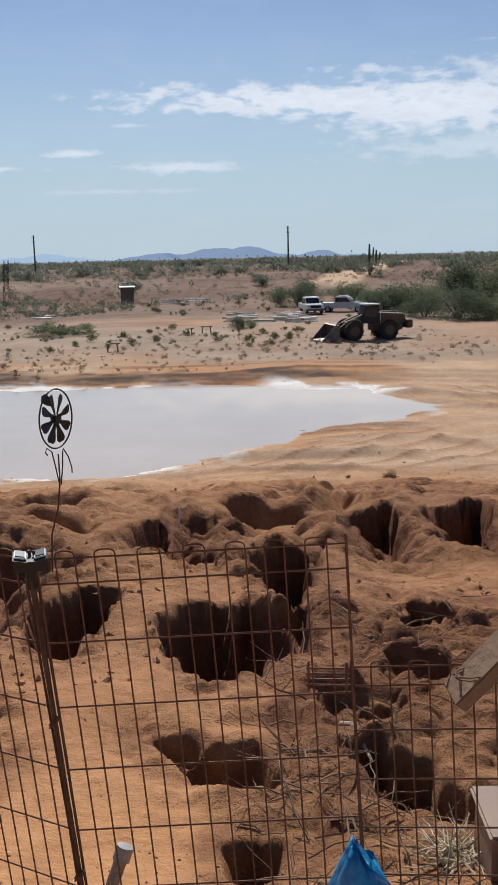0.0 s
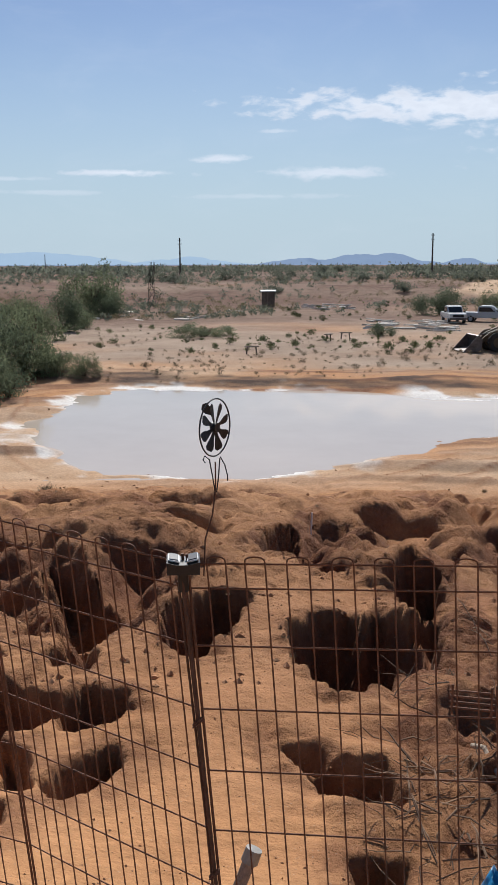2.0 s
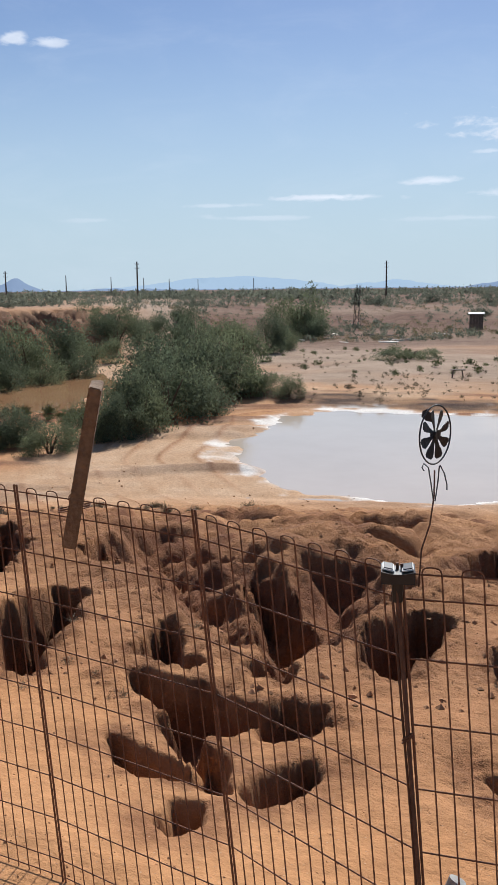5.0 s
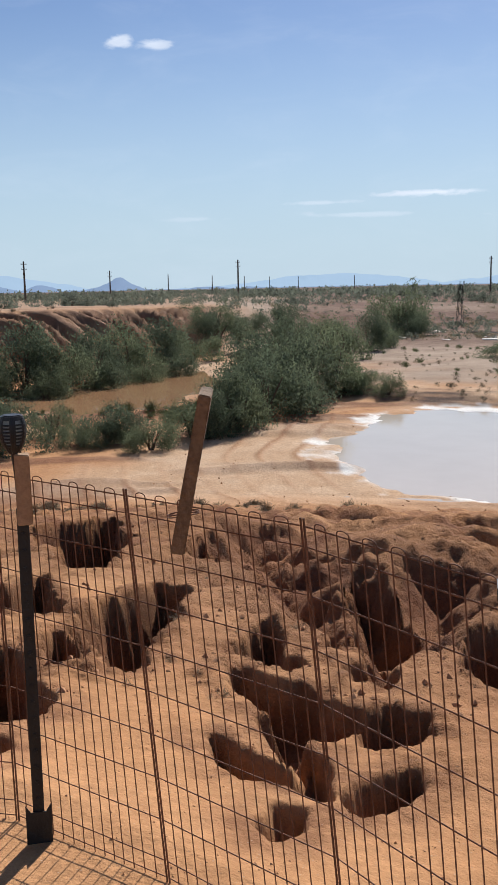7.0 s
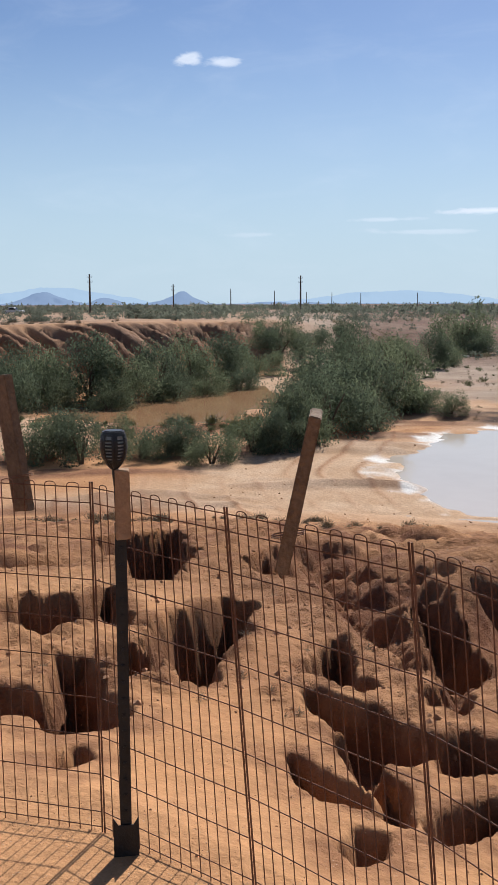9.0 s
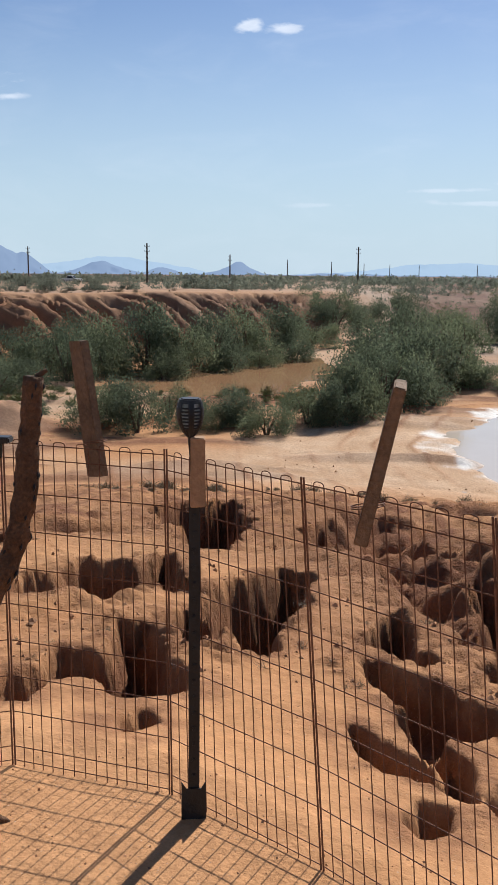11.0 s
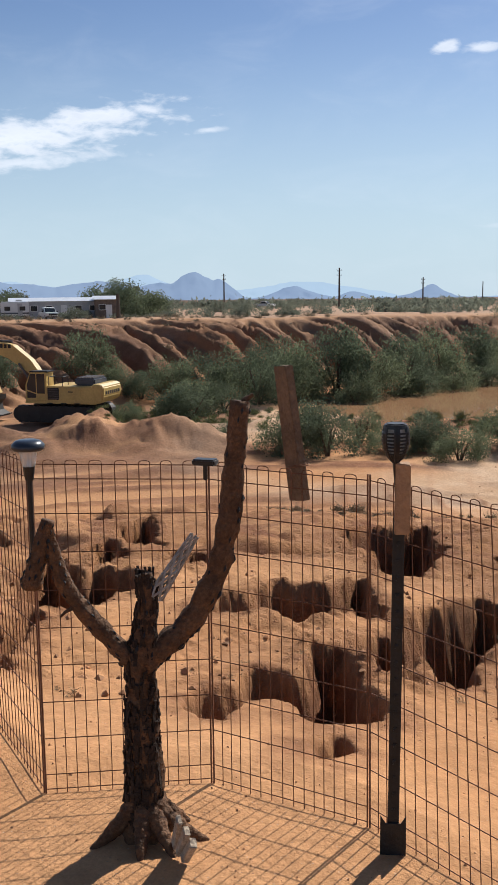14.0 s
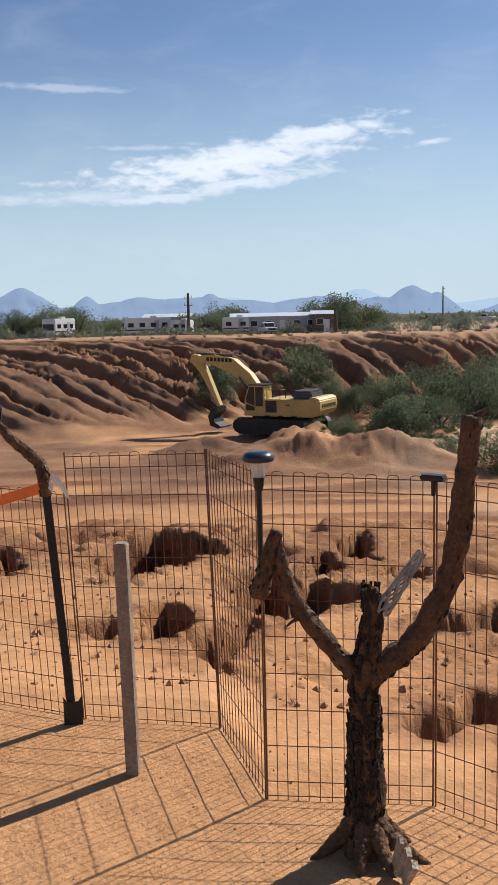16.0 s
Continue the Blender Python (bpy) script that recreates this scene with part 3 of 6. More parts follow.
    z = z * (1 - far) + far * (-1.75 + 0.5 * fbm(x * 0.006, y * 0.006, 3, 97) * smooth(150, 400, r))
    z = z - 0.0055 * np.maximum(0, r - 190)
    z = z + 0.3 * smooth(0.95, 1.05, r / top) * (1 - smooth(1.2, 1.6, r / top)) * fbm(x * 0.08, y * 0.08, 3, 99)
    # heaps of dug earth beside the digger
    for hx, hy, wide, high in ((-41.5, 25.0, 3.4, 1.6), (-38.0, 26.5, 3.2, 1.3), (-45.0, 21.0, 3.6, 1.1), (-40.5, 21.5, 3.8, 1.0), (-37.0, 29.0, 2.6, 1.0), (-43.5, 27.0, 2.2, 1.2), (-39.5, 23.6, 1.8, 0.8)):
        z = z + high * np.maximum(0, 1 - np.hypot(x - hx, y - hy) / wide) ** 1.1 * (1 + 0.45 * fbm(x * 0.8, y * 0.8, 4, 98, 0.6))
    mudband = smooth(54.8, 55.8, y + 1.2 * edge) * (1 - smooth(57.3, 58.8, y + 2.6 * edge)) * (0.75 + 0.8 * fbm(x * 0.5, y * 1.5, 3, 179)) * smooth(-36, -26, x) * (1 - smooth(0, 6, x))
    ring = inside(POND, x + 2.4 * edge, y + 2.4 * fbm(x * 0.35, y * 0.35, 4, 89), 2.4)
    salt = smooth(0.05, 0.26, ring + 0.25 * fbm(x * 1.2, y * 1.2, 4, 101)) * smooth(-0.25, 0.1, fbm(x * 0.25, y * 0.25, 3, 102)) * (1 - lagoon) * smooth(0.0, 0.06, ring)
    # damp soil, with shade painted into the pits, rims, rough corner and bank
    damp_shade = np.clip(slope * 0.44 * smooth(-4.0, -1.0, x) + smooth(0.03, 0.25, cut) * 0.8 + slope * smooth(0.0, 0.35, fbm(x * 0.5, y * 0.5, 4, 103)) * 0.35, 0, 1)
    damp_shade = np.maximum(damp_shade, slope * (1 - low) * smooth(-1.1, -0.2, x + 0.3 * ja) * smooth(10, 6, r) * (0.85 + 0.7 * ka))
    damp_shade = np.maximum(damp_shade, rim * 0.7)
    damp_shade = np.maximum(damp_shade, 0.85 * rut)
    damp_shade = np.maximum(damp_shade, churn * (0.5 + 0.6 * kb))
    damp_shade = np.maximum(damp_shade, slope * smooth(6, 11, s) * (0.5 + 1.1 * ja))
    damp_shade = np.maximum(damp_shade, np.sin(np.pi * up) * (0.5 + 0.3 * smooth(-0.2, 0.2, fbm(az * 0.4, r * 0.05, 3, 105))))
    damp_shade = np.maximum(damp_shade, inside([(-44, 40), (-34, 22), (-60, 10), (-66, 24)], x, y, 3.0) * smooth(-0.15, 0.15, fbm(x * 0.3, y * 0.3, 3, 107)) * 0.7)
    pale = low * (1 - smooth(0.2, 1, up)) * smooth(-0.25, 0.2, fbm(x * 0.1, y * 0.1, 4, 109)) * 0.8 * (1 - 0.8 * smooth(-50, -56, az))
    pale = pale * (1 - 0.85 * np.clip(rut, 0, 1))
    bands = fbm(az * 0.06, r * 0.07, 4, 135)
    damp_shade = np.maximum(damp_shade, low * smooth(0.0, 0.2, streak) * 0.95 * (1 - smooth(60, 66, r)))
    damp_shade = np.maximum(damp_shade, smooth(62, 70, r) * smooth(-0.05, 0.25, bands) * smooth(-36, -30, az) * 0.75)
    road = inside([polar_xy(1.0, 176), polar_xy(-2.2, 176), polar_xy(-4.9, 320), polar_xy(-3.6, 320)], x, y, 1.2)
    pale = np.maximum(pale * (1 - 0.75 * smooth(60, 70, r) * smooth(-34, -30, az)), road)
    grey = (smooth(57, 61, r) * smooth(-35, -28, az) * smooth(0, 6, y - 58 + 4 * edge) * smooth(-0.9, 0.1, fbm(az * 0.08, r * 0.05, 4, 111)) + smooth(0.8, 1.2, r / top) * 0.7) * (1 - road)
    # far bank darkened for its many small shadows, beside the clay's own colour
    clay_shade = np.clip(smooth(0.02, 0.18, up) * (1 - smooth(0.86, 1.02, up + 0.1 * fbm(x * 0.3, y * 0.3, 3, 137))) * smooth(-30, -36, az) * (0.55 + 0.5 * fbm(x * 0.15, y * 0.15, 3, 139)), 0, 1)
    clay_shade = np.maximum(clay_shade, inside([(-31, 27), (-50, 40), (-66, 30), (-66, 6), (-36, 9)], x, y, 2.5) * smooth(-0.5, 0.3, fbm(x * 0.25, y * 0.25, 3, 141)) * 0.7)
    clay_shade = np.maximum(clay_shade, 0.85 * smooth(260, 600, r))
    clay_shade = np.maximum(clay_shade, smooth(95, 135, r) * smooth(-31, -26, az) * (1 - road) * (1.05 + 0.9 * bands))
    return z, {"clay_shade": np.clip(clay_shade, 0, 1), "damp_shade": np.clip(damp_shade, 0, 1), "pale": pale, "grey": np.clip(grey, 0, 1), "salt": np.clip(salt, 0, 1), "mud": np.clip(mudband, 0, 1), "coarse": np.clip(slope * (0.35 + 0.5 * smooth(4, 9, s)) + rim * 0.6 + churn + cutting + low * 0.5, 0, 1)}


def ground(x, y):
    return float(land([x], [y])[0][0])


def mesh_object(name, verts, faces, mat, smooth_shade=True):
    me = bpy.data.meshes.new(name)
    me.from_pydata(verts, [], faces)
    me.materials.append(mat)
    if smooth_shade:
        me.polygons.foreach_set("use_smooth", [True] * len(me.polygons))
    return new(name, me)


def quad_object(name, v, mat):
    """One object of separate quads from an array of corners."""
    n = len(v) // 4
    me = bpy.data.meshes.new(name)
    me.vertices.add(len(v))
    me.vertices.foreach_set("co", np.ascontiguousarray(v, dtype=np.float32).ravel())
    me.loops.add(4 * n)
    me.loops.foreach_set("vertex_index", np.arange(4 * n))
    me.polygons.add(n)
    me.polygons.foreach_set("loop_start", np.arange(n) * 4)
    me.update(calc_edges=True)
    me.materials.append(mat)
    return new(name, me)


def build_land():
    ring = [0.02]
    while ring[-1] < 4600:
        r = ring[-1]
        step = 0.35 if r < 1.4 else 0.013 + 0.0026 * r if r < 9 else 0.0065 * r if r < 34 else 0.0052 * r if 56 < r < 100 else 0.0075 * r if r < 125 else 0.05 * r
        ring.append(r + step)
    az = np.radians(np.r_[np.arange(-180, -84, 4.0), np.arange(-84, 18, 0.16), np.arange(18, 180, 4.0)])
    ring = np.array(ring)
    R, A = np.meshgrid(ring, az, indexing="ij")
    X, Y = R * np.sin(A), R * np.cos(A)
    Z, zones = land(X.ravel(), Y.ravel())
    n, m = len(ring), len(az)
    co = np.stack([X.ravel(), Y.ravel(), Z], 1)
    i, j = np.meshgrid(np.arange(n - 1), np.arange(m), indexing="ij")
    k = (j + 1) % m
    quads = np.stack([i * m + j, i * m + k, (i + 1) * m + k, (i + 1) * m + j], -1).reshape(-1, 4)[:, ::-1]
    me = bpy.data.meshes.new("ground")
    me.vertices.add(len(co))
    me.vertices.foreach_set("co", co.ravel())
    me.loops.add(quads.size)
    me.loops.foreach_set("vertex_index", quads.ravel())
    me.polygons.add(len(quads))
    me.polygons.foreach_set("loop_start", np.arange(len(quads)) * 4)
    me.polygons.foreach_set("use_smooth", np.ones(len(quads), bool))
    me.update(calc_edges=True)
    me.validate()
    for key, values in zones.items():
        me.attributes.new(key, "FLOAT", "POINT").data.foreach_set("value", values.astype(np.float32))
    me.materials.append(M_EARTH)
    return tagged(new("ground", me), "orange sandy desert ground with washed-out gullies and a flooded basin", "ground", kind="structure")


build_land()


def water(name, x0, x1, y0, y1, z, mat, label):
    ob = mesh_object(name, [(x0, y0, z), (x1, y0, z), (x1, y1, z), (x0, y1, z)], [(0, 1, 2, 3)], mat)
    return tagged(ob, label, "water", kind="structure")


water("water_pond", -26, 10, 29, 57.0, -5.72, M_WATER, "shallow milky flood water lying in the basin")
water("water_lagoon", -72, -30, 40, 78, -5.85, M_LAGOON, "brown muddy flood water among the bushes")


# ---- building blocks for things ----
def part(name, bm, mat, parent=None, label=""):
    me = bpy.data.meshes.new(name)
    bm.to_mesh(me)
    bm.free()
    me.materials.append(mat)
    ob = new(name, me)
    if parent is not None:
        ob.parent = parent
    return tagged(ob, label)


def smoothed(ob):
    ob.data.polygons.foreach_set("use_smooth", [True] * len(ob.data.polygons))
    return ob


def bar(bm, a, b, r0, r1=None, sides=6, cap=True):
    """A round bar from a to b."""
    a, b = Vector(a), Vector(b)
    r1 = r0 if r1 is None else r1
    q = (b - a).to_track_quat("Z", "Y")
    rings = []
    for c, r in ((a, r0), (b, r1)):
        rings.append([bm.verts.new(c + q @ Vector((r * math.cos(2 * math.pi * k / sides), r * math.sin(2 * math.pi * k / sides), 0))) for k in range(sides)])
    for k in range(sides):
        bm.faces.new((rings[0][k], rings[0][(k + 1) % sides], rings[1][(k + 1) % sides], rings[1][k]))
    if cap:
        bm.faces.new(rings[0][::-1]), bm.faces.new(rings[1])
    return bm


def tube(bm, pts, radii, sides=8, cap=True, rough=0.0, seed=0, flute=0.0):
    """A bent tapering tube through points."""
    rnd = random.Random(seed)
    pts = [Vector(p) for p in pts]
    rings, side = [], Vector((1, 0, 0))
    for k, p in enumerate(pts):
        way = (pts[min(k + 1, len(pts) - 1)] - pts[max(k - 1, 0)]).normalized()
        side = (side - way * side.dot(way))
        side = side.normalized() if side.length > 1e-4 else way.orthogonal().normalized()
        up = way.cross(side)
        r = radii[k] if isinstance(radii, (list, tuple)) else radii
        rings.append([bm.verts.new(p + (side * math.cos(2 * math.pi * j / sides) + up * math.sin(2 * math.pi * j / sides)) * r * (1 + rough * rnd.uniform(-1, 1) + flute * math.sin(2.6 * 2 * math.pi * j / sides * 2 + 0.12 * k))) for j in range(sides)])
    for a, b in zip(rings, rings[1:]):
        for j in range(sides):
            bm.faces.new((a[j], a[(j + 1) % sides], b[(j + 1) % sides], b[j]))
    if cap:
        bm.faces.new(rings[0][::-1]), bm.faces.new(rings[-1])
    return bm


def box(bm, size, at=(0, 0, 0), turn=None, bevel=0.0):
    """A box with its middle at a place, with worn edges."""
    m = Matrix.Translation(at) @ (turn.to_4x4() if turn is not None else Matrix.Identity(4))
    made = bmesh.ops.create_cube(bm, size=1, matrix=m @ Matrix.Diagonal((*size, 1)))
    if bevel:
        edges = {e for v in made["verts"] for e in v.link_edges}
        bmesh.ops.bevel(bm, geom=list(edges), offset=bevel, segments=2, affect="EDGES", clamp_overlap=True)
    return bm


def prism(bm, outline, y0, y1):
    """A flat outline in x and z, made solid between y0 and y1."""
    a = [bm.verts.new((x, y0, z)) for x, z in outline]
    b = [bm.verts.new((x, y1, z)) for x, z in outline]
    bm.faces.new(a), bm.faces.new(b[::-1])
    for k in range(len(a)):
        bm.faces.new((a[k], b[k], b[(k + 1) % len(a)], a[(k + 1) % len(a)]))
    bmesh.ops.recalc_face_normals(bm, faces=bm.faces)
    return bm


def empty(name, x, y, z, turn=0.0):
    ob = new(name)
    ob.matrix_basis = pose(x, y, z, 0, 0, turn)
    return ob


# ---- the wire pen ----
RAILS = (0.02, 0.075, 0.21, 0.345, 0.48, 0.615, 0.75, 0.885, 1.02, 1.14, 1.19)


def pen_panel(a0, b0, a1, b1, label):
    """One hinged panel of a folding wire pen between two feet and two tops."""
    ob = empty("wire_fence", *a0)
    a0, b0, a1, b1 = (Vector(p) - ob.location for p in (a0, b0, a1, b1))

    def at(u, v):
        return (a0 * (1 - u) + b0 * u) * (1 - v) + (a1 * (1 - u) + b1 * u) * v

    side = (b0 - a0).cross(Vector((0, 0, 1))).normalized() * 0.003
    top = 1 - 0.022
    for u in (0.008, 0.992):
        part("post", bar(bmesh.new(), at(u, 0), at(u, 1 - 0.008), 0.0034), M_WIRE, ob)
    for z in RAILS:
        part("rail", bar(bmesh.new(), at(0.008, z / 1.22) + side, at(0.992, z / 1.22) + side, 0.0020, sides=5), M_WIRE, ob)
    for j in range(1, 15):
        u = (j + 0.12 * math.sin(7 * j + 3 * a1.x)) / 15
        part("wire", bar(bmesh.new(), at(u, 0), at(u, top), 0.0018, sides=5), M_WIRE, ob)
        if j % 2:
            w = (j + 1 + 0.12 * math.sin(7 * (j + 1) + 3 * a1.x)) / 15
            pts = [at(u + (w - u) * (0.5 - 0.5 * math.cos(a)), top + 0.010 * math.sin(a) ** 0.6) for a in np.linspace(0.001, math.pi - 0.001, 9)]
            part("arch", tube(bmesh.new(), pts, 0.0016, 5), M_WIRE, ob)
    return tagged(ob, label, "fence panel", "hinged panels of the wire pen")


# tops of the joints (x, y, z) and how far each foot stands to the right of its top
JOINTS = (
    (0.62, 2.06, 0.98, 0.05), (0.01, 2.057, 1.225, 0.055), (-0.598, 1.977, 1.215, 0.10), (-1.168, 2.202, 1.22, 0.11), (-1.785, 2.31, 1.21, 0.085),
    (-2.375, 2.386, 1.207, 0.01), (-2.955, 2.185, 1.207, 0.0), (-3.30, 1.677, 1.23, 0.0), (-3.95, 1.775, 1.22, 0.03), (-4.345, 1.28, 1.20, 0.04), (-4.85, 0.88, 1.05, 0.03),
)


def joint(k):
    x, y, z, lean = JOINTS[k]
    r = math.hypot(x, y)
    return (x + lean * y / r, y - lean * x / r, -0.005), (x, y, z + 0.022)


for k in range(len(JOINTS) - 1):
    (a0, a1), (b0, b1) = joint(k), joint(k + 1)
    if k == 0:
        b1 = (b1[0], b1[1], 0.98)
    if k == len(JOINTS) - 2:
        a1 = (a1[0], a1[1], 1.05)
    pen_panel(a0, b0, a1, b1, "rusty brown folding wire pen panel standing on sand" if k else "low rusty wire pen panel with a board wired to it")


# ---- bushes and trees ----
def crown_mesh(name, seed, wide, high, leaves, size, mat, low=0.0, clumps=26):
    """A loose crown of many small leaf blades, gathered in uneven clumps."""
    rnd = np.random.RandomState(seed)
    c = []
    for k in range(clumps):
        a, rr = rnd.uniform(0, 2 * np.pi), wide * 0.5 * np.sqrt(rnd.uniform(0, 0.8))
        hh = low + (high - low) * rnd.uniform(0.12, 0.86) * (1 - 0.5 * (rr / (wide * 0.5)) ** 2)
        c.append((rr * np.cos(a), rr * np.sin(a), hh, rnd.uniform(0.13, 0.26) * min(wide, high * 1.4)))
    c = np.array(c)
    pick = c[rnd.randint(0, clumps, leaves)]
    way = rnd.normal(size=(leaves, 3))
    way /= np.linalg.norm(way, axis=1)[:, None]
    at = pick[:, :3] + way * (pick[:, 3] * rnd.uniform(0.35, 1.12, leaves))[:, None] * (1, 1, 0.8)
    at[:, 2] = np.maximum(at[:, 2], 0.03 * high)
    u = rnd.normal(size=(leaves, 3))
    u /= np.linalg.norm(u, axis=1)[:, None]
    v = np.cross(u, rnd.normal(size=(leaves, 3)))
    v /= np.linalg.norm(v, axis=1)[:, None]
    s = (size * rnd.uniform(0.6, 1.4, leaves))[:, None]
    verts = np.stack([at - u * s, at + v * s * 0.45, at + u * s, at - v * s * 0.45], 1).reshape(-1, 3)
    ob = quad_object(name, verts, mat)
    me = ob.data
    bpy.data.objects.remove(ob)
    return me


def bush(name, seed, wide, high, leaves, size, mat, label, category="bush"):
    ob = empty(name, 0, 0, 0)
    rnd = random.Random(seed)
    bm = bmesh.new()
    for k in range(5):
        a = rnd.uniform(0, 6.28)
        p = [(0.05 * math.cos(a), 0.05 * math.sin(a), -0.1)]
        for j in (1, 2, 3):
            p.append((wide * 0.06 * j * math.cos(a) + rnd.uniform(-0.1, 0.1), wide * 0.06 * j * math.sin(a) + rnd.uniform(-0.1, 0.1), high * 0.18 * j))
        tube(bm, p, [0.035 * high * f for f in (1, 0.7, 0.5, 0.25)], 5)
    part("trunk", bm, M_BARK, ob)
    crown = new("crown", crown_mesh("crown", seed, wide, high, leaves, size, mat))
    crown.parent = ob
    return tagged(ob, label, category)


def scatter(base, spots, group):
    """Copies of a few bushes at places with a scale; the first places take the bushes themselves."""
    for k, (x, y, f) in enumerate(spots):
        rnd = random.Random(k * 7 + int(x * 10))
        m = pose(x, y, ground(x, y) - 0.05, 0, 0, rnd.uniform(0, 360))
        ob = base[k % len(base)]
        if k >= len(base):
            ob = copy_thing(ob, m)
        ob.matrix_basis = m
        g = f * rnd.uniform(0.85, 1.15)
        ob.scale = (g, g, g * rnd.uniform(0.85, 1.1))
        tagged(ob, group=group)


def polar(az, r):
    """A place by its azimuth (degrees to the left of +y) and distance."""
    return -r * math.sin(radians(az)), r * math.cos(radians(az))


def thicket(seed, count, az0, az1, r0, r1, f0, f1):
    rnd = random.Random(seed)
    out = []
    for _ in range(count):
        x, y = polar(rnd.uniform(az0, az1), rnd.uniform(r0, r1))
        out.append((x, y, rnd.uniform(f0, f1)))
    return out


mesquites = [bush("mesquite_tree", 10 + k, 5.0, 3.2, 7000, 0.075, (M_LEAF, M_LEAF_DARK)[k % 2], "green mesquite tree with a wide feathery crown on the basin floor", "tree") for k in range(4)]
beyond_water = ((53.8, 69, 3.6, 2.9), (51.9, 70, 4.6, 3.6), (49.6, 69, 4.8, 4.1), (52.9, 58, 3.8, 2.2), (46.1, 70, 4.4, 4.6), (44.1, 71, 5.0, 5.1), (41.9, 72, 4.8, 4.7), (40.1, 76, 4.6, 4.8), (38.2, 80, 5.0, 4.9), (36.2, 86, 5.2, 4.5), (34.3, 93, 5.0, 3.9), (32.8, 103, 5.6, 3.8), (46.4, 67, 2.9, 3.1), (55.8, 67, 2.9, 2.0), (56.8, 58, 2.0, 1.2), (47.9, 74, 4.6, 4.4), (43.0, 68, 3.4, 2.6), (39.0, 73, 3.2, 2.4), (37.2, 77, 3.4, 2.6), (35.2, 82, 3.4, 2.8))
before_water = ((47.2, 45, 2.7, 2.3), (44.7, 44, 2.7, 2.5), (42.7, 48, 2.0, 2.2), (39.4, 46, 2.6, 2.2), (36.9, 43.5, 2.5, 1.7), (45.9, 46, 2.6, 2.3), (41.0, 45, 2.2, 1.6), (38.2, 46, 2.0, 1.7))
by_pond = ((34.4, 46, 2.6, 2.1), (32.3, 48, 3.3, 3.2), (30.1, 55, 4.8, 4.1), (28.1, 59, 5.2, 4.5), (26.1, 63, 4.4, 4.8), (31.1, 63, 5.0, 4.2), (29.4, 66, 5.0, 4.6), (28.3, 89, 4.6, 5.4), (25.4, 93, 5.2, 4.4), (23.7, 104, 5.0, 4.1), (24.4, 63, 2.4, 1.9), (29.9, 52, 4.3, 4.0), (31.7, 47.5, 2.9, 3.1), (32.9, 46, 2.4, 2.2), (25.0, 63, 2.8, 2.2), (28.9, 75, 4.2, 5.0), (22.6, 61, 1.9, 1.6), (27.0, 54, 2.6, 2.0))
far_flat = ((22.0, 134, 7.6, 7.6), (21.2, 130, 4.5, 4.0), (22.6, 109, 3.2, 2.2), (28.6, 139, 6.0, 3.4), (33.0, 105, 4.6, 3.8), (30.5, 124, 4.2, 2.6), (26.5, 128, 5.0, 2.8), (31.5, 114, 4.4, 2.8), (34.8, 112, 5.0, 3.0), (1.5, 126, 5.8, 3.8), (-5.4, 113, 6.4, 3.5), (-7.8, 136, 10.1, 5.3), (-9.7, 134, 9.4, 5.9), (-3.7, 114, 6.5, 3.3), (-1.8, 141, 5.5, 2.8), (-7.8, 98, 6.4, 3.0), (-9.7, 98, 5.4, 3.0), (-5.9, 100, 4.4, 2.6), (-11.5, 105, 6.0, 3.4), (-12.0, 134, 9.0, 5.5), (15.5, 89, 5.1, 1.5), (4.9, 90, 2.3, 1.3))
by_digger = ((59.0, 68, 3.4, 3.3), (63.8, 66, 3.2, 2.9), (57.6, 67, 2.4, 2.1), (48.7, 65, 3.4, 4.1), (53.1, 61, 4.0, 2.3), (50.9, 61, 3.2, 2.0), (57.0, 58, 2.0, 1.3), (50.7, 50, 1.5, 1.0))
on_rim = ((74.0, 155, 8.5, 5.4), (72.3, 158, 7.5, 4.8), (64.6, 157, 8.0, 5.2), (63.6, 160, 7.5, 4.8), (58.0, 160, 8.0, 5.2), (57.0, 156, 9.5, 6.0), (56.0, 158, 8.5, 5.4), (55.0, 160, 6.5, 4.2), (69.9, 152, 5.0, 3.2), (76.0, 154, 7.0, 4.5))
for k, (az, r, wide, high) in enumerate(beyond_water + before_water + by_pond + far_flat + by_digger + on_rim):
    x, y = polar(az, r)
    ob = mesquites[k] if k < len(mesquites) else copy_thing(mesquites[(k * 7) % len(mesquites)], pose(x, y, 0))
    ob.matrix_basis = pose(x, y, ground(x, y) - 0.1, 0, 0, 77.0 * k)
    ob.scale = (wide / 4.4, wide / 4.4, high / 2.9)
    tagged(ob, group="mesquites in the basin")
plain = [bush("creosote_bush", 40 + k, 4.0, 2.4, 1100, 0.14, M_LEAF_HAZED, "haze-paled grey-green creosote bush on the plain") for k in range(3)]
spots = thicket(7, 120, -14, 82, 175, 420, 0.6, 1.2) + thicket(8, 40, 36, 82, 108, 170, 0.3, 0.7) + [(*polar(a, 165), g) for a, g in ((73.9, 2.2), (72.2, 2.0), (64.3, 2.3), (63.4, 2.0), (57.5, 2.4), (56.2, 2.3), (55.0, 1.9), (70.4, 1.4))]
scatter(plain, spots, "creosote on the plain")


# ---- things on and by the pen ----
M_PINE = material("sawn_pine", (0.36, 0.21, 0.11), 0.8, 0.0, ((5, 0.2), (60, 0.2)), 0.3, 60)
M_SILVER = material("pale_plastic", (0.62, 0.62, 0.60), 0.35, 0.0, ((15, 0.1),))
M_CELL = material("solar_cell", (0.008, 0.010, 0.018), 0.45, 0.0, ((12, 0.2),))
M_CLEAR = material("clear_plastic", (0.85, 0.85, 0.82), 0.12, 0.0, (), Alpha=0.35)
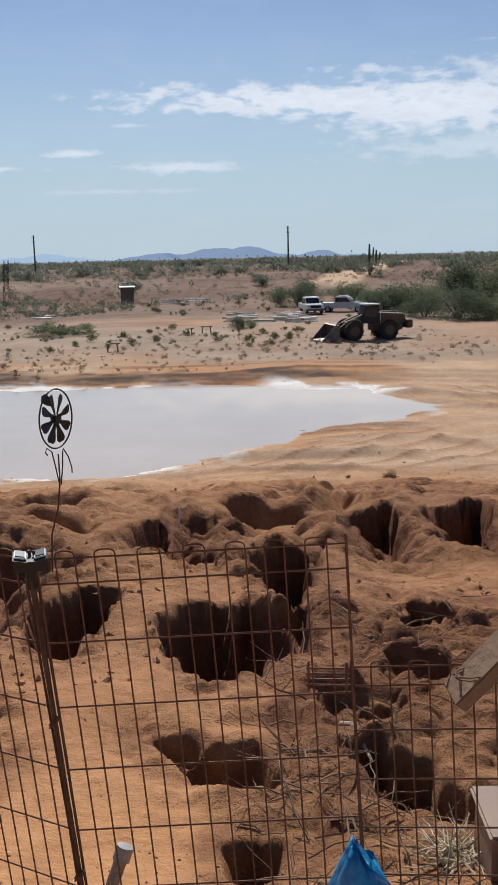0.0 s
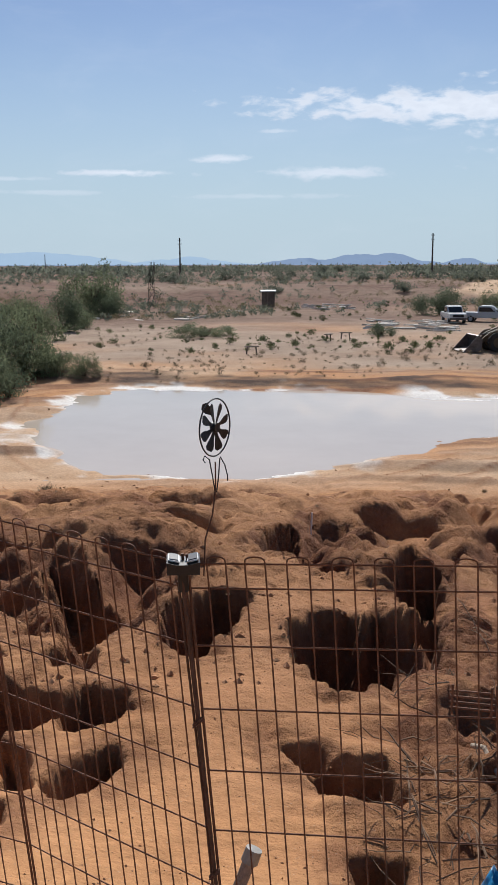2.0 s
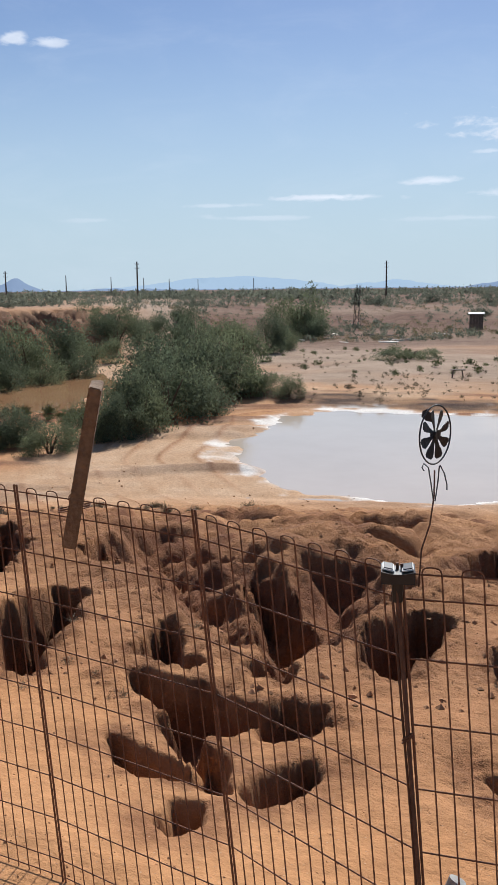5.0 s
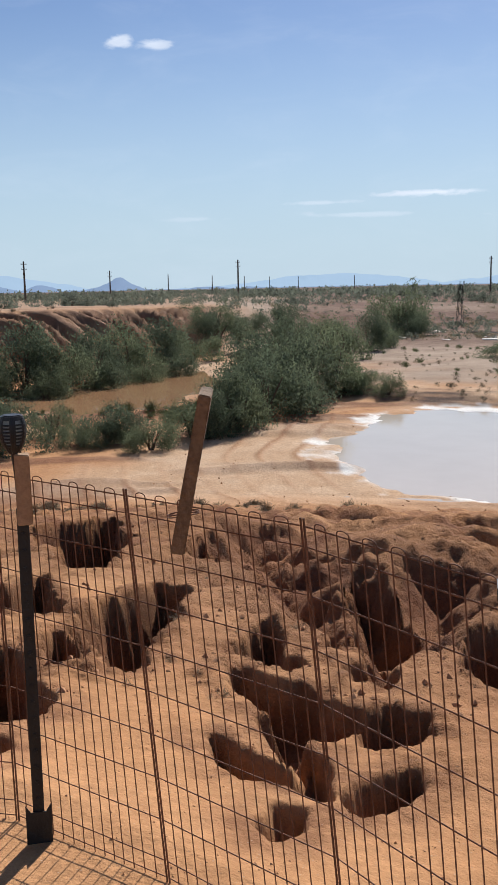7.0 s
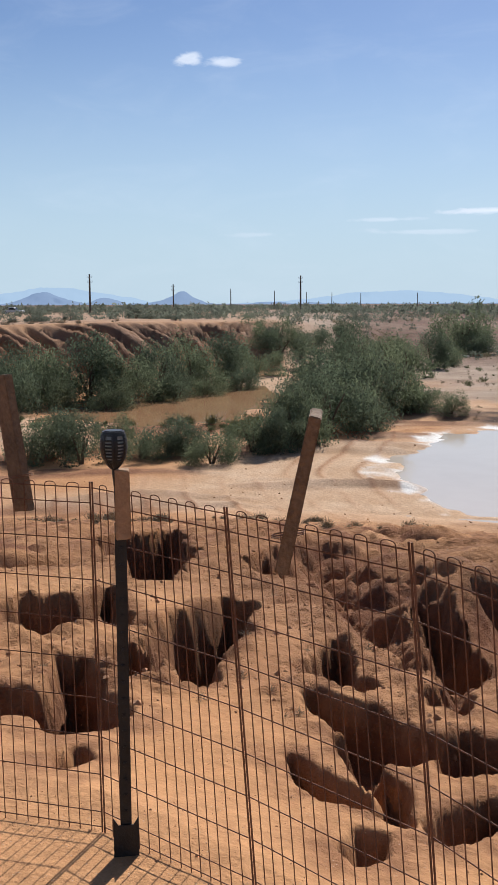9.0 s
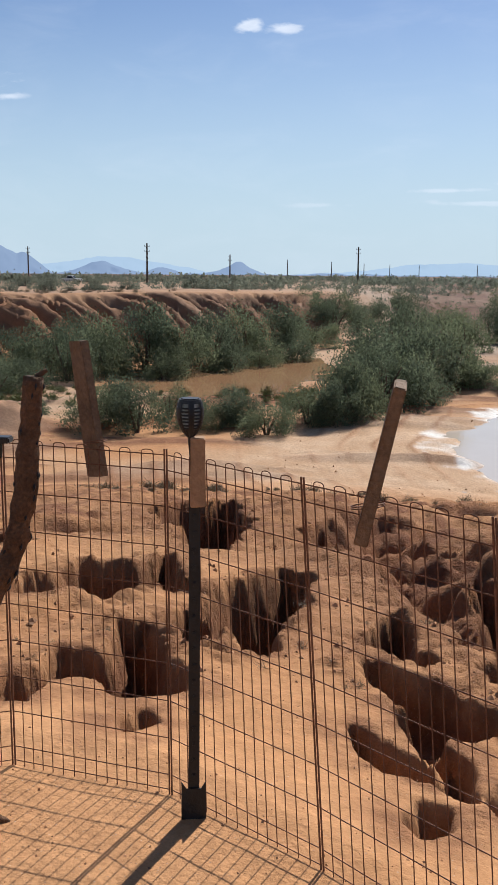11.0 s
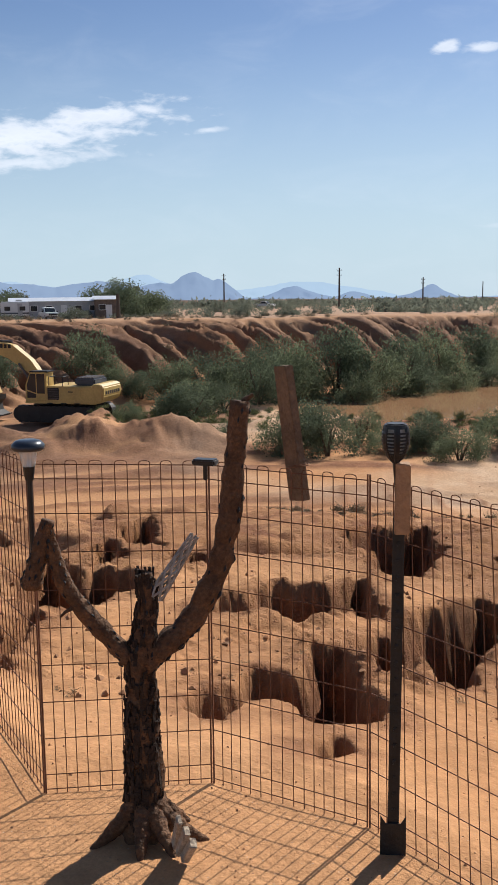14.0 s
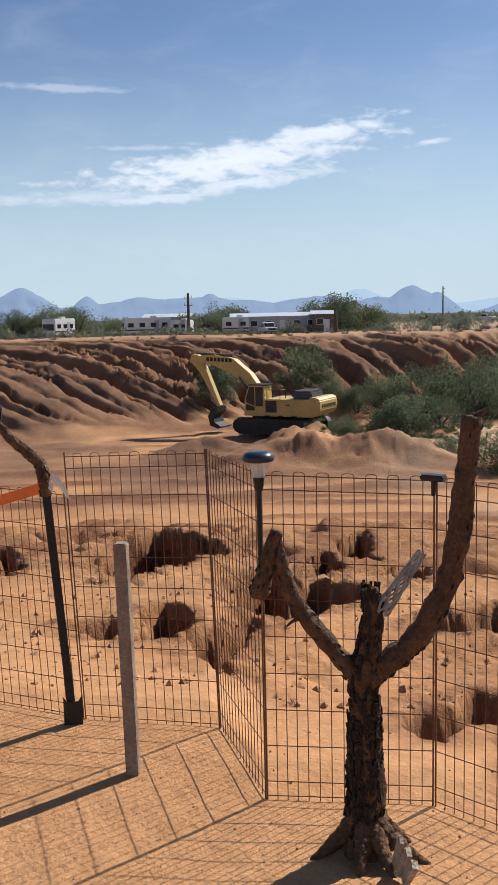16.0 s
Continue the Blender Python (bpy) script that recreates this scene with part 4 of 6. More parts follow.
M_DOME = material("dark_blue_plastic", (0.025, 0.032, 0.045), 0.3, 0.0, ((15, 0.3),))
M_TIN = material("dull_zinc", (0.30, 0.29, 0.27), 0.55, 0.6, ((18, 0.3),))
M_ROD = material("rusty_rebar", (0.12, 0.062, 0.040), 0.75, 0.3, ((30, 0.4),))
M_ORANGE = material("orange_tape", (0.9, 0.2, 0.04), 0.45, 0.0, ((9, 0.15),))
M_SHEET = material("torn_white_plastic", (0.75, 0.72, 0.68), 0.4, 0.0, ((20, 0.15),))
M_BAG = material("blue_plastic_sack", (0.02, 0.20, 0.42), 0.3, 0.0, ((9, 0.35), (40, 0.2)), 0.6, 25)
M_BAGPRINT = material("pale_print", (0.55, 0.68, 0.74), 0.4, 0.0, ((15, 0.2),))
M_PALEWOOD = material("bleached_wood", (0.42, 0.33, 0.24), 0.85, 0.0, ((12, 0.3), (80, 0.3)), 0.6, 60)
M_LATTICE = material("grey_cactus_skeleton", (0.30, 0.27, 0.24), 0.85, 0.0, ((20, 0.35),), 0.4, 60)
M_TWIG = material("dead_twigs", (0.20, 0.125, 0.075), 0.9, 0.0, ((6, 0.4),), island=0.5)
M_STRAW = material("bleached_grass", (0.55, 0.45, 0.30), 0.9, 0.0, (), island=0.35)
# tan plastic with the shadow over the bin darkened into its colour
M_BIN_SHADED = material("shaded_tan_plastic", (0.24, 0.15, 0.10), 0.5, 0.0, ((6, 0.15),))


def steel_post(x, y, high, lean=(0, 0)):
    """A studded T-section fence post with its anchor plate at the ground."""
    ob = empty("fence_post", x, y, -0.01)
    away = math.degrees(math.atan2(-x, y))
    ob.matrix_basis = pose(x, y, -0.01, 0, 0, away)
    top = Vector((lean[0], lean[1], high))
    bm = bmesh.new()
    for w, d, off in ((0.036, 0.006, -0.006), (0.006, 0.034, 0.012)):
        made = bmesh.ops.create_cube(bm, size=1, matrix=Matrix.Translation((0, off, high / 2)) @ Matrix.Diagonal((w, d, high, 1)))
        for v in made["verts"]:
            v.co.x += top.x * v.co.z / high
            v.co.y += top.y * v.co.z / high
    part("bar", bm, M_BLACK, ob)
    stud = None
    for k in range(int(high / 0.055)):
        z = 0.16 + 0.055 * k
        if z < high - 0.02:
            if stud is None:
                here = stud = part("stud", box(bmesh.new(), (0.012, 0.006, 0.018), (0, 0, 0), bevel=0.002), M_BLACK, ob)
            else:
                here = new("stud", stud.data)
                here.parent = ob
            here.location = (top.x * z / high, -0.011 + top.y * z / high, z)
    outline = ((-0.041, 0.0), (0.041, 0.0), (0.041, 0.145), (0.024, 0.118), (-0.024, 0.118), (-0.041, 0.145))
    part("anchor_plate", prism(bmesh.new(), outline, -0.016, -0.012), M_BLACK, ob)
    return ob


tagged(steel_post(-2.217, 2.34, 1.125, (0.005, 0)), "black steel T-post with an anchor plate beside the pen", "fence post")
tagged(steel_post(-4.312, 1.26, 1.09, (-0.07, 0)), "leaning black steel T-post tied to the pen", "fence post")


def slat(x0, y0, z0, x1, y1, z1, wide, thick, mat, name, label, turn=0.0):
    """A board from one end to the other, with worn edges and slightly uneven ends."""
    a, b = Vector((x0, y0, z0)), Vector((x1, y1, z1))
    ob = empty(name, *a)
    q = (b - a).to_track_quat("Z", "Y") @ Euler((0, 0, radians(turn))).to_quaternion()
    bm = bmesh.new()
    made = bmesh.ops.create_cube(bm, size=1, matrix=Matrix.Translation((b - a) / 2) @ q.to_matrix().to_4x4() @ Matrix.Diagonal((wide, thick, (b - a).length, 1)))
    for v in made["verts"]:
        v.co += Vector((random.uniform(-1, 1), random.uniform(-1, 1), random.uniform(-1, 1))) * 0.004
    bmesh.ops.bevel(bm, geom=list(bm.edges), offset=0.003, segments=2, affect="EDGES")
    part("board", bm, mat, ob)
    return tagged(ob, label, "board")


def tie(parent_ob, at, r, mat=None):
    """A twist of wire round a board."""
    bm = bmesh.new()
    for k in range(2):
        tube(bm, [(at[0] + r * math.cos(a), at[1] + 0.6 * r * math.sin(a), at[2] + 0.006 * k + 0.01 * math.cos(a)) for a in np.linspace(0, 6.28, 13)], 0.0018, 5)
    return part("wire_tie", bm, mat or M_WIRE, parent_ob)


board = slat(-1.505, 2.165, 1.122, -1.40, 2.155, 1.528, 0.072, 0.034, M_WOOD, "wooden_board", "weathered brown board wired to the pen, leaning over", 35)
tie(board, (0.02, 0.0, 0.09), 0.046)
board = slat(-2.735, 2.425, 1.072, -2.79, 2.395, 1.545, 0.072, 0.034, M_WOOD, "wooden_board", "weathered grey-brown board wired upright to the pen", 60)
tie(board, (-0.005, -0.003, 0.12), 0.046)
board = slat(0.215, 2.01, 0.915, 0.49, 2.03, 1.215, 0.078, 0.036, M_TANWOOD, "wooden_board", "slanting tan board wired to the low pen panel", 10)
tie(board, (0.05, 0.0, 0.055), 0.05)
slat(-2.185, 2.322, 1.07, -2.185, 2.322, 1.287, 0.046, 0.04, M_PINE, "wooden_block", "short pale pine block tied to the T-post", 40)
slat(-3.742, 1.324, -0.05, -3.755, 1.315, 0.93, 0.046, 0.046, M_GREYWOOD, "wooden_stake", "square grey wooden stake set in the sand", 20)


def torch_lamp(x, y, z):
    """A solar flame torch: louvred cup, cap and thin stem."""
    ob = empty("solar_torch", x, y, z)
    prof = ((0.010, 0.0), (0.021, 0.012), (0.033, 0.035), (0.039, 0.062), (0.038, 0.085), (0.033, 0.105))
    bm = bmesh.new()
    rings = [[bm.verts.new((r * math.cos(a), r * math.sin(a), h)) for a in np.linspace(0, 2 * math.pi, 20, endpoint=False)] for r, h in ((p[0] * 0.82, p[1]) for p in prof)]
    for a, b in zip(rings, rings[1:]):
        for k in range(20):
            bm.faces.new((a[k], a[(k + 1) % 20], b[(k + 1) % 20], b[k]))
    bm.faces.new(rings[0][::-1])
    smoothed(part("core", bm, M_CLEAR, ob, "pale diffuser behind the louvres"))
    for k in range(7):
        h = 0.024 + 0.0105 * k
        r = float(np.interp(h, [p[1] for p in prof], [p[0] for p in prof]))
        part("louvre", tube(bmesh.new(), [(r * math.cos(a), r * math.sin(a), h) for a in np.linspace(0, 2 * math.pi, 21)], 0.0032, 6), M_PLASTIC, ob)
    for k in range(6):
        a0 = k * math.pi / 3 + 0.3
        for d in (-0.14, 0.0, 0.14):
            part("rib", tube(bmesh.new(), [((r + 0.001) * math.cos(a0 + d), (r + 0.001) * math.sin(a0 + d), h) for r, h in prof], 0.0042, 5), M_PLASTIC, ob)
    bm = bmesh.new()
    part("cap", bar(bm, (0, 0, 0.100), (0, 0, 0.112), 0.036, 0.034, 20), M_PLASTIC, ob)
    part("base", bar(bmesh.new(), (0, 0, -0.004), (0, 0, 0.020), 0.012, 0.024, 16), M_PLASTIC, ob)
    part("solar_panel", bar(bmesh.new(), (0, 0, 0.1125), (0, 0, 0.115), 0.028, 0.028, 20), M_CELL, ob)
    part("stem", tube(bmesh.new(), [(0, 0, 0), (0.004, 0, -0.06), (0.012, 0.0, -0.19)], [0.009, 0.006, 0.006], 8), M_PLASTIC, ob)
    return tagged(ob, "black solar flame torch tied to the T-post", "solar lamp")


torch_lamp(-2.200, 2.308, 1.294)

# solar deck lamp on the corner of the pen
lamp = empty("solar_deck_lamp", -0.598, 1.972, 1.195, 17)
part("housing", prism(bmesh.new(), ((-0.036, 0.0), (0.036, 0.0), (0.037, 0.026), (0.012, 0.021), (-0.012, 0.021), (-0.037, 0.026)), -0.034, 0.034), M_PLASTIC, lamp)
for sx in (-1, 1):
    panel = part("panel_frame", box(bmesh.new(), (0.026, 0.052, 0.003), (sx * 0.021, 0, 0.0275), Euler((0, -sx * 0.18, 0)).to_matrix(), 0.001), M_SILVER, lamp, "pale panel frame")
    part("solar_cell", box(bmesh.new(), (0.020, 0.042, 0.002), (sx * 0.021, 0, 0.0300), Euler((0, -sx * 0.18, 0)).to_matrix()), M_CELL, panel)
part("socket", bar(bmesh.new(), (0, 0, -0.045), (0, 0, 0.0), 0.012, 0.014, 10), M_PLASTIC, lamp)
lamp.scale = (0.88, 0.88, 0.95)
tagged(lamp, "small black solar deck lamp with pale panel frames on a post", "solar lamp")

post = empty("steel_rod", -0.598, 1.965, 1.15)
part("rod", tube(bmesh.new(), [(0, 0, 0.03), (0.05, 0.012, -0.55), (0.10, 0.03, -1.17)], 0.0045, 8), M_ROD, post)
for z, dx in ((-0.28, 0.025), (-0.62, 0.056)):
    tie(post, (dx, 0.008, z), 0.011)
part("second_rod", tube(bmesh.new(), [(-0.012, 0.01, 0.02), (0.036, 0.02, -0.5), (0.088, 0.035, -1.17)], 0.0028, 8), M_ROD, post)
tagged(post, "dark rusty steel rods holding up the pen corner", "post")


def spinner():
    """A little garden windmill on a bent wire, its wheel seen half from the side."""
    ob = empty("garden_windmill", -0.560, 1.985, 1.212)
    stem = [(0.0, 0, -0.03), (0.004, 0, 0.045), (0.018, 0.005, 0.095), (0.024, 0.008, 0.15), (0.024, 0.008, 0.20)]
    part("stem", tube(bmesh.new(), stem, 0.0016, 6), M_ROD, ob)
    turn = Matrix.Translation((0.024, 0.008, 0.268)) @ Euler((0, radians(-6), radians(72))).to_matrix().to_4x4()
    wheel = part("wheel_ring", tube(bmesh.new(), [(0.054 * math.cos(a), 0, 0.056 * math.sin(a)) for a in np.linspace(0, 2 * math.pi, 37)], 0.0016, 6), M_BLACK, ob)
    wheel.data.transform(turn)
    for k in range(8):
        a = 2 * math.pi * k / 8 + 0.2
        bm = bmesh.new()
        rows = []
        for f, w in ((0.15, 0.0025), (0.45, 0.005), (0.65, 0.0085), (0.82, 0.0098), (0.92, 0.006)):
            r = 0.052 * f
            rows.append([(r, -w), (r, w)])
        pts = [p[0] for p in rows] + [p[1] for p in rows[::-1]]
        outline = [(r * math.cos(a) - w * math.sin(a), r * math.sin(a) + w * math.cos(a)) for r, w in pts]
        prism(bm, outline, -0.0006, 0.0006)
        blade = part("blade", bm, M_BLACK, wheel)
        blade.data.transform(turn @ Matrix.Rotation(0.25, 4, Vector((math.cos(a), 0, math.sin(a)))))
    hub = part("hub", bar(bmesh.new(), (0, -0.006, 0), (0, 0.006, 0), 0.0095, 0.0095, 14), M_BLACK, wheel)
    hub.data.transform(turn)
    tail = prism(bmesh.new(), ((-0.012, 0.0), (-0.026, 0.009), (-0.038, 0.010), (-0.043, 0.0), (-0.038, -0.010), (-0.026, -0.009)), -0.0006, 0.0006)
    t = part("tail", tail, M_BLACK, ob)
    t.data.transform(Matrix.Translation((0.026, 0.012, 0.282)) @ Euler((0, radians(40), radians(-20))).to_matrix().to_4x4())
    for pts in (
        [(0.023, 0.008, 0.140), (0.018, 0.006, 0.175), (0.013, 0.004, 0.205), (0.005, 0.0, 0.213), (0.002, -0.001, 0.205), (0.006, 0.0, 0.199)],
        [(0.026, 0.008, 0.140), (0.030, 0.010, 0.175), (0.032, 0.012, 0.208)],
        [(0.033, 0.012, 0.210), (0.041, 0.015, 0.194), (0.046, 0.017, 0.172), (0.046, 0.017, 0.162)],
    ):
        part("scroll", tube(bmesh.new(), pts, 0.0013, 6), M_BLACK, ob)
    return tagged(ob, "small black metal garden windmill on a bent wire stem", "garden ornament")


spinner()

# solar path lamp on the corner beside the dead cactus
lamp = empty("solar_path_lamp", -3.285, 1.665, 1.15)
bm = bmesh.new()
rings = [[bm.verts.new((r * math.cos(a), r * math.sin(a), h)) for a in np.linspace(0, 2 * math.pi, 24, endpoint=False)] for r, h in ((0.052, 0.124), (0.058, 0.132), (0.056, 0.144), (0.044, 0.156), (0.030, 0.160))]
for a, b in zip(rings, rings[1:]):
    for k in range(24):
        bm.faces.new((a[k], a[(k + 1) % 24], b[(k + 1) % 24], b[k]))
bm.faces.new(rings[0][::-1]), bm.faces.new(rings[-1])
smoothed(part("hood", bm, M_DOME, lamp, "dark domed solar hood"))
part("lens", bar(bmesh.new(), (0, 0, 0.068), (0, 0, 0.125), 0.022, 0.034, 18), M_CLEAR, lamp, "clear plastic lens")
part("bulb_holder", bar(bmesh.new(), (0, 0, 0.06), (0, 0, 0.09), 0.010, 0.008, 10), M_SILVER, lamp)
part("collar", bar(bmesh.new(), (0, 0, 0.02), (0, 0, 0.068), 0.015, 0.022, 14), M_PLASTIC, lamp)
part("stem", bar(bmesh.new(), (0, 0, -0.30), (0, 0, 0.02), 0.008, 0.010, 10), M_PLASTIC, lamp)
tagged(lamp, "solar path lamp with dark hood and clear lens", "solar lamp")

clip = empty("solar_clip_lamp", -2.955, 2.175, 1.212, 30)
part("housing", box(bmesh.new(), (0.085, 0.05, 0.022), (0, 0, 0), None, 0.005), M_PLASTIC, clip)
part("bracket", box(bmesh.new(), (0.014, 0.012, 0.06), (0, 0.0, -0.035), None, 0.002), M_PLASTIC, clip)
tagged(clip, "flat black solar lamp clipped on a pen joint", "solar lamp")

latch = empty("gate_latch", 0.0, 2.06, 0.92)
for z in (0.0, 0.012, 0.024, 0.036):
    part("bolt", bar(bmesh.new(), (-0.075, -0.006, z), (0.012, -0.006, z), 0.0022), M_WIRE, latch)
for x in (-0.07, 0.006):
    part("keeper", bar(bmesh.new(), (x, -0.008, -0.012), (x, -0.008, 0.05), 0.0026), M_WIRE, latch)
tagged(latch, "rusty wire latch on the pen joint", "latch")


# ---- the dead cactus ----
def limb(parent_ob, name, pts, radii, seed, sides=12, holes=True, label="", knotty=0.14):
    """A gnarled limb; rows of small dark pits show its skeleton."""
    rnd = random.Random(seed)
    fine, fr = [], []
    for k in range(len(pts) - 1):
        for j in range(6):
            f = j / 6
            fine.append(Vector(pts[k]).lerp(Vector(pts[k + 1]), f) + Vector((rnd.uniform(-1, 1), rnd.uniform(-1, 1), rnd.uniform(-1, 1))) * radii[k] * 0.10)
            fr.append((radii[k] * (1 - f) + radii[k + 1] * f) * rnd.uniform(1 - knotty, 1 + knotty))
    fine.append(Vector(pts[-1]))
    fr.append(radii[-1])
    for _ in range(2):
        fine = [fine[0]] + [(a + b * 2 + c) / 4 for a, b, c in zip(fine, fine[1:], fine[2:])] + [fine[-1]]
    bm = tube(bmesh.new(), fine, fr, sides, True, 0.05, seed, 0.10)
    ob = smoothed(part(name, bm, M_CHOLLA, parent_ob, label))
    if holes:
        pits = bmesh.new()
        for k in range(1, len(fine) - 1):
            for _ in range(2):
                way = (fine[k + 1] - fine[k - 1]).normalized()
                side = Vector((rnd.uniform(-1, 1), rnd.uniform(-1, 1), rnd.uniform(-1, 1))).cross(way).normalized()
                c = fine[k] + side * fr[k] * 0.99
                tube(pits, [c - way * fr[k] * 0.34, c + side * 0.0015, c + way * fr[k] * 0.34], [0.001, fr[k] * 0.14, 0.001], 6)
        tagged(part("pit", pits, M_BLACK, ob, "dark pits in the bare wood"), kind="stuff")
    return ob


cactus = empty("dead_cholla_tree", -2.842, 1.802, 0.0, 57.0)
limb(cactus, "trunk", [(0, 0, -0.03), (-0.005, 0, 0.10), (0.01, 0, 0.22), (0.0, 0, 0.36), (0.005, 0, 0.50), (-0.005, 0, 0.63)], [0.080, 0.062, 0.055, 0.052, 0.047, 0.045], 1, 22, False, knotty=0.05)
limb(cactus, "limb", [(-0.01, 0, 0.60), (-0.07, 0.01, 0.66), (-0.16, 0.02, 0.76), (-0.235, 0.02, 0.87), (-0.265, 0.02, 0.98), (-0.28, 0.02, 1.07)], [0.036, 0.030, 0.026, 0.025, 0.023, 0.018], 2)
limb(cactus, "limb", [(0.01, 0, 0.60), (0.08, 0.01, 0.65), (0.18, 0.02, 0.74), (0.26, 0.03, 0.88), (0.305, 0.03, 1.07), (0.325, 0.03, 1.28), (0.345, 0.03, 1.455)], [0.042, 0.038, 0.038, 0.039, 0.036, 0.034, 0.030], 3)
limb(cactus, "stub", [(0.0, 0, 0.61), (0.02, -0.005, 0.71), (0.03, -0.005, 0.82), (0.02, -0.005, 0.905)], [0.046, 0.034, 0.028, 0.026], 4)
limb(cactus, "limb", [(-0.275, 0.02, 1.09), (-0.30, 0.02, 1.02), (-0.325, 0.02, 0.94), (-0.34, 0.02, 0.87)], [0.020, 0.028, 0.032, 0.030], 14)
limb(cactus, "spur", [(0.335, 0.03, 1.42), (0.355, 0.03, 1.455), (0.385, 0.03, 1.475)], [0.016, 0.010, 0.006], 5, 8, False)
limb(cactus, "spur", [(-0.21, 0.01, 0.80), (-0.235, 0.0, 0.79), (-0.25, 0.0, 0.775)], [0.008, 0.006, 0.003], 6, 6, False)
for a, length in ((200, 0.13), (262, 0.10), (300, 0.12), (340, 0.16), (20, 0.10), (110, 0.11)):
    c, s = math.cos(radians(a)), math.sin(radians(a))
    limb(cactus, "root", [(0.035 * c, 0.035 * s, 0.12), (0.075 * c, 0.075 * s, 0.075), (0.10 * c + 0.2 * length * c, 0.10 * s + 0.2 * length * s, 0.035), (0.06 * c + length * c, 0.06 * s + length * s, -0.005)], [0.035, 0.030, 0.022, 0.010], a, 8, False)
net = bmesh.new()
for k in range(6):
    for sgn in (-1, 1):
        pts, radii = [], []
        for f in np.linspace(0, 1, 16):
            a = 2 * math.pi * k / 6 + sgn * f * 4.2
            wide = 0.026 * (1 - 0.45 * f)
            c = Vector((0.055, -0.012, 0.83)).lerp(Vector((0.185, -0.02, 1.03)), f)
            pts.append(c + Vector((0.8 * wide * math.cos(a), wide * math.sin(a), -0.55 * wide * math.cos(a))))
            radii.append(0.0042 * (1 - 0.3 * f))
        tube(net, pts, radii, 5)
part("skeleton_stub", net, M_LATTICE, cactus, "pale open-mesh cactus skeleton")
crust = bmesh.new()
rnd = random.Random(77)
for _ in range(900):
    if rnd.random() < 0.72:
        z, a = rnd.uniform(0.03, 0.47) if rnd.random() < 0.85 else rnd.uniform(0.47, 0.6), rnd.uniform(0, 6.28)
        c = Vector((math.cos(a), math.sin(a), 0)) * (float(np.interp(z, [0, 0.1, 0.6], [0.080, 0.062, 0.046])) + rnd.uniform(-0.004, 0.006)) + Vector((0, 0, z))
    else:
        z, a = rnd.uniform(0.58, 0.91), rnd.uniform(0, 6.28)
        c = Vector((math.cos(a), math.sin(a), 0)) * (float(np.interp(z, [0.6, 0.72, 0.9], [0.046, 0.034, 0.027])) + rnd.uniform(-0.003, 0.005)) + Vector((float(np.interp(z, [0.6, 0.82, 0.9], [0, 0.03, 0.02])), 0, z))
    box(crust, (rnd.uniform(0.004, 0.008), rnd.uniform(0.005, 0.014), rnd.uniform(0.015, 0.05)), c, Euler((rnd.uniform(-0.2, 0.2), rnd.uniform(-0.25, 0.25), a)).to_matrix())
tagged(part("loose_bark", crust, M_CRUST, cactus, "shaggy blackened bark flakes"), kind="stuff")
tagged(cactus, "dead cholla cactus trunk with raised dark limbs standing on sand", "dead cactus")

slab = empty("bleached_plank", -2.76, 1.80, 0.01, 57)
bm = bmesh.new()
for k in range(3):
    box(bm, (0.016 + 0.005 * k, 0.035, 0.15 - 0.03 * k), (0.055 + 0.017 * k, -0.10 - 0.02 * k, 0.085 - 0.02 * k), Euler((0.5, 0.12 * k, 0.2)).to_matrix(), 0.003)
part("plank", bm, M_PALEWOOD, slab)
tagged(slab, "split bleached piece of wood lying against the cactus foot", "wood")

stick = empty("cholla_stick", -4.332, 1.193, 1.05, 73)
limb(stick, "stick", [(0.0, 0, -0.02), (-0.004, 0, 0.06), (-0.02, 0, 0.13), (-0.07, 0, 0.18), (-0.13, 0, 0.235), (-0.18, 0.0, 0.30)], [0.026, 0.028, 0.026, 0.024, 0.022, 0.018], 11)
tagged(stick, "bent piece of dead cholla fixed on a black post", "dead cactus")
lamp = empty("solar_spot_lamp", -4.42, 1.01, 1.36, 73)
part("head", box(bmesh.new(), (0.07, 0.06, 0.10), (0, 0, 0.03), Euler((0.3, 0.15, 0)).to_matrix(), 0.012), M_DOME, lamp)
part("bracket", bar(bmesh.new(), (0.02, 0, -0.05), (0.0, 0, 0.0), 0.012, 0.010, 8), M_PLASTIC, lamp)
tagged(lamp, "dark solar spot lamp on the tip of the cholla stick", "solar lamp")


def ribbon(name, pts, wide, mat, label, category):
    """A thin strip of tape with thickness, twisting a little along its way."""
    ob = empty(name, *pts[0])
    bm = bmesh.new()
    rows = []
    for k, p in enumerate(pts):
        tw = 0.35 * math.sin(k * 1.3)
        off = Vector((0.1 * math.sin(tw), 0.3 * math.sin(tw), math.cos(tw))) * wide / 2
        c = Vector(p) - Vector(pts[0])
        rows.append([bm.verts.new(c + off + Vector((0.0006, 0, 0))), bm.verts.new(c - off + Vector((0.0006, 0, 0))), bm.verts.new(c - off - Vector((0.0006, 0, 0))), bm.verts.new(c + off - Vector((0.0006, 0, 0)))])
    for a, b in zip(rows, rows[1:]):
        for j in range(4):
            bm.faces.new((a[j], a[(j + 1) % 4], b[(j + 1) % 4], b[j]))
    bm.faces.new(rows[0]), bm.faces.new(rows[-1][::-1])
    part("strip", bm, mat, ob)
    return tagged(ob, label, category)


ribbon("orange_tape", [(-4.325, 1.195, 1.075), (-4.36, 1.08, 1.045), (-4.41, 0.95, 1.01), (-4.46, 0.80, 0.98), (-4.52, 0.60, 0.965), (-4.6, 0.30, 0.98)], 0.05, M_ORANGE, "bright orange marking tape stretched from a post", "tape")
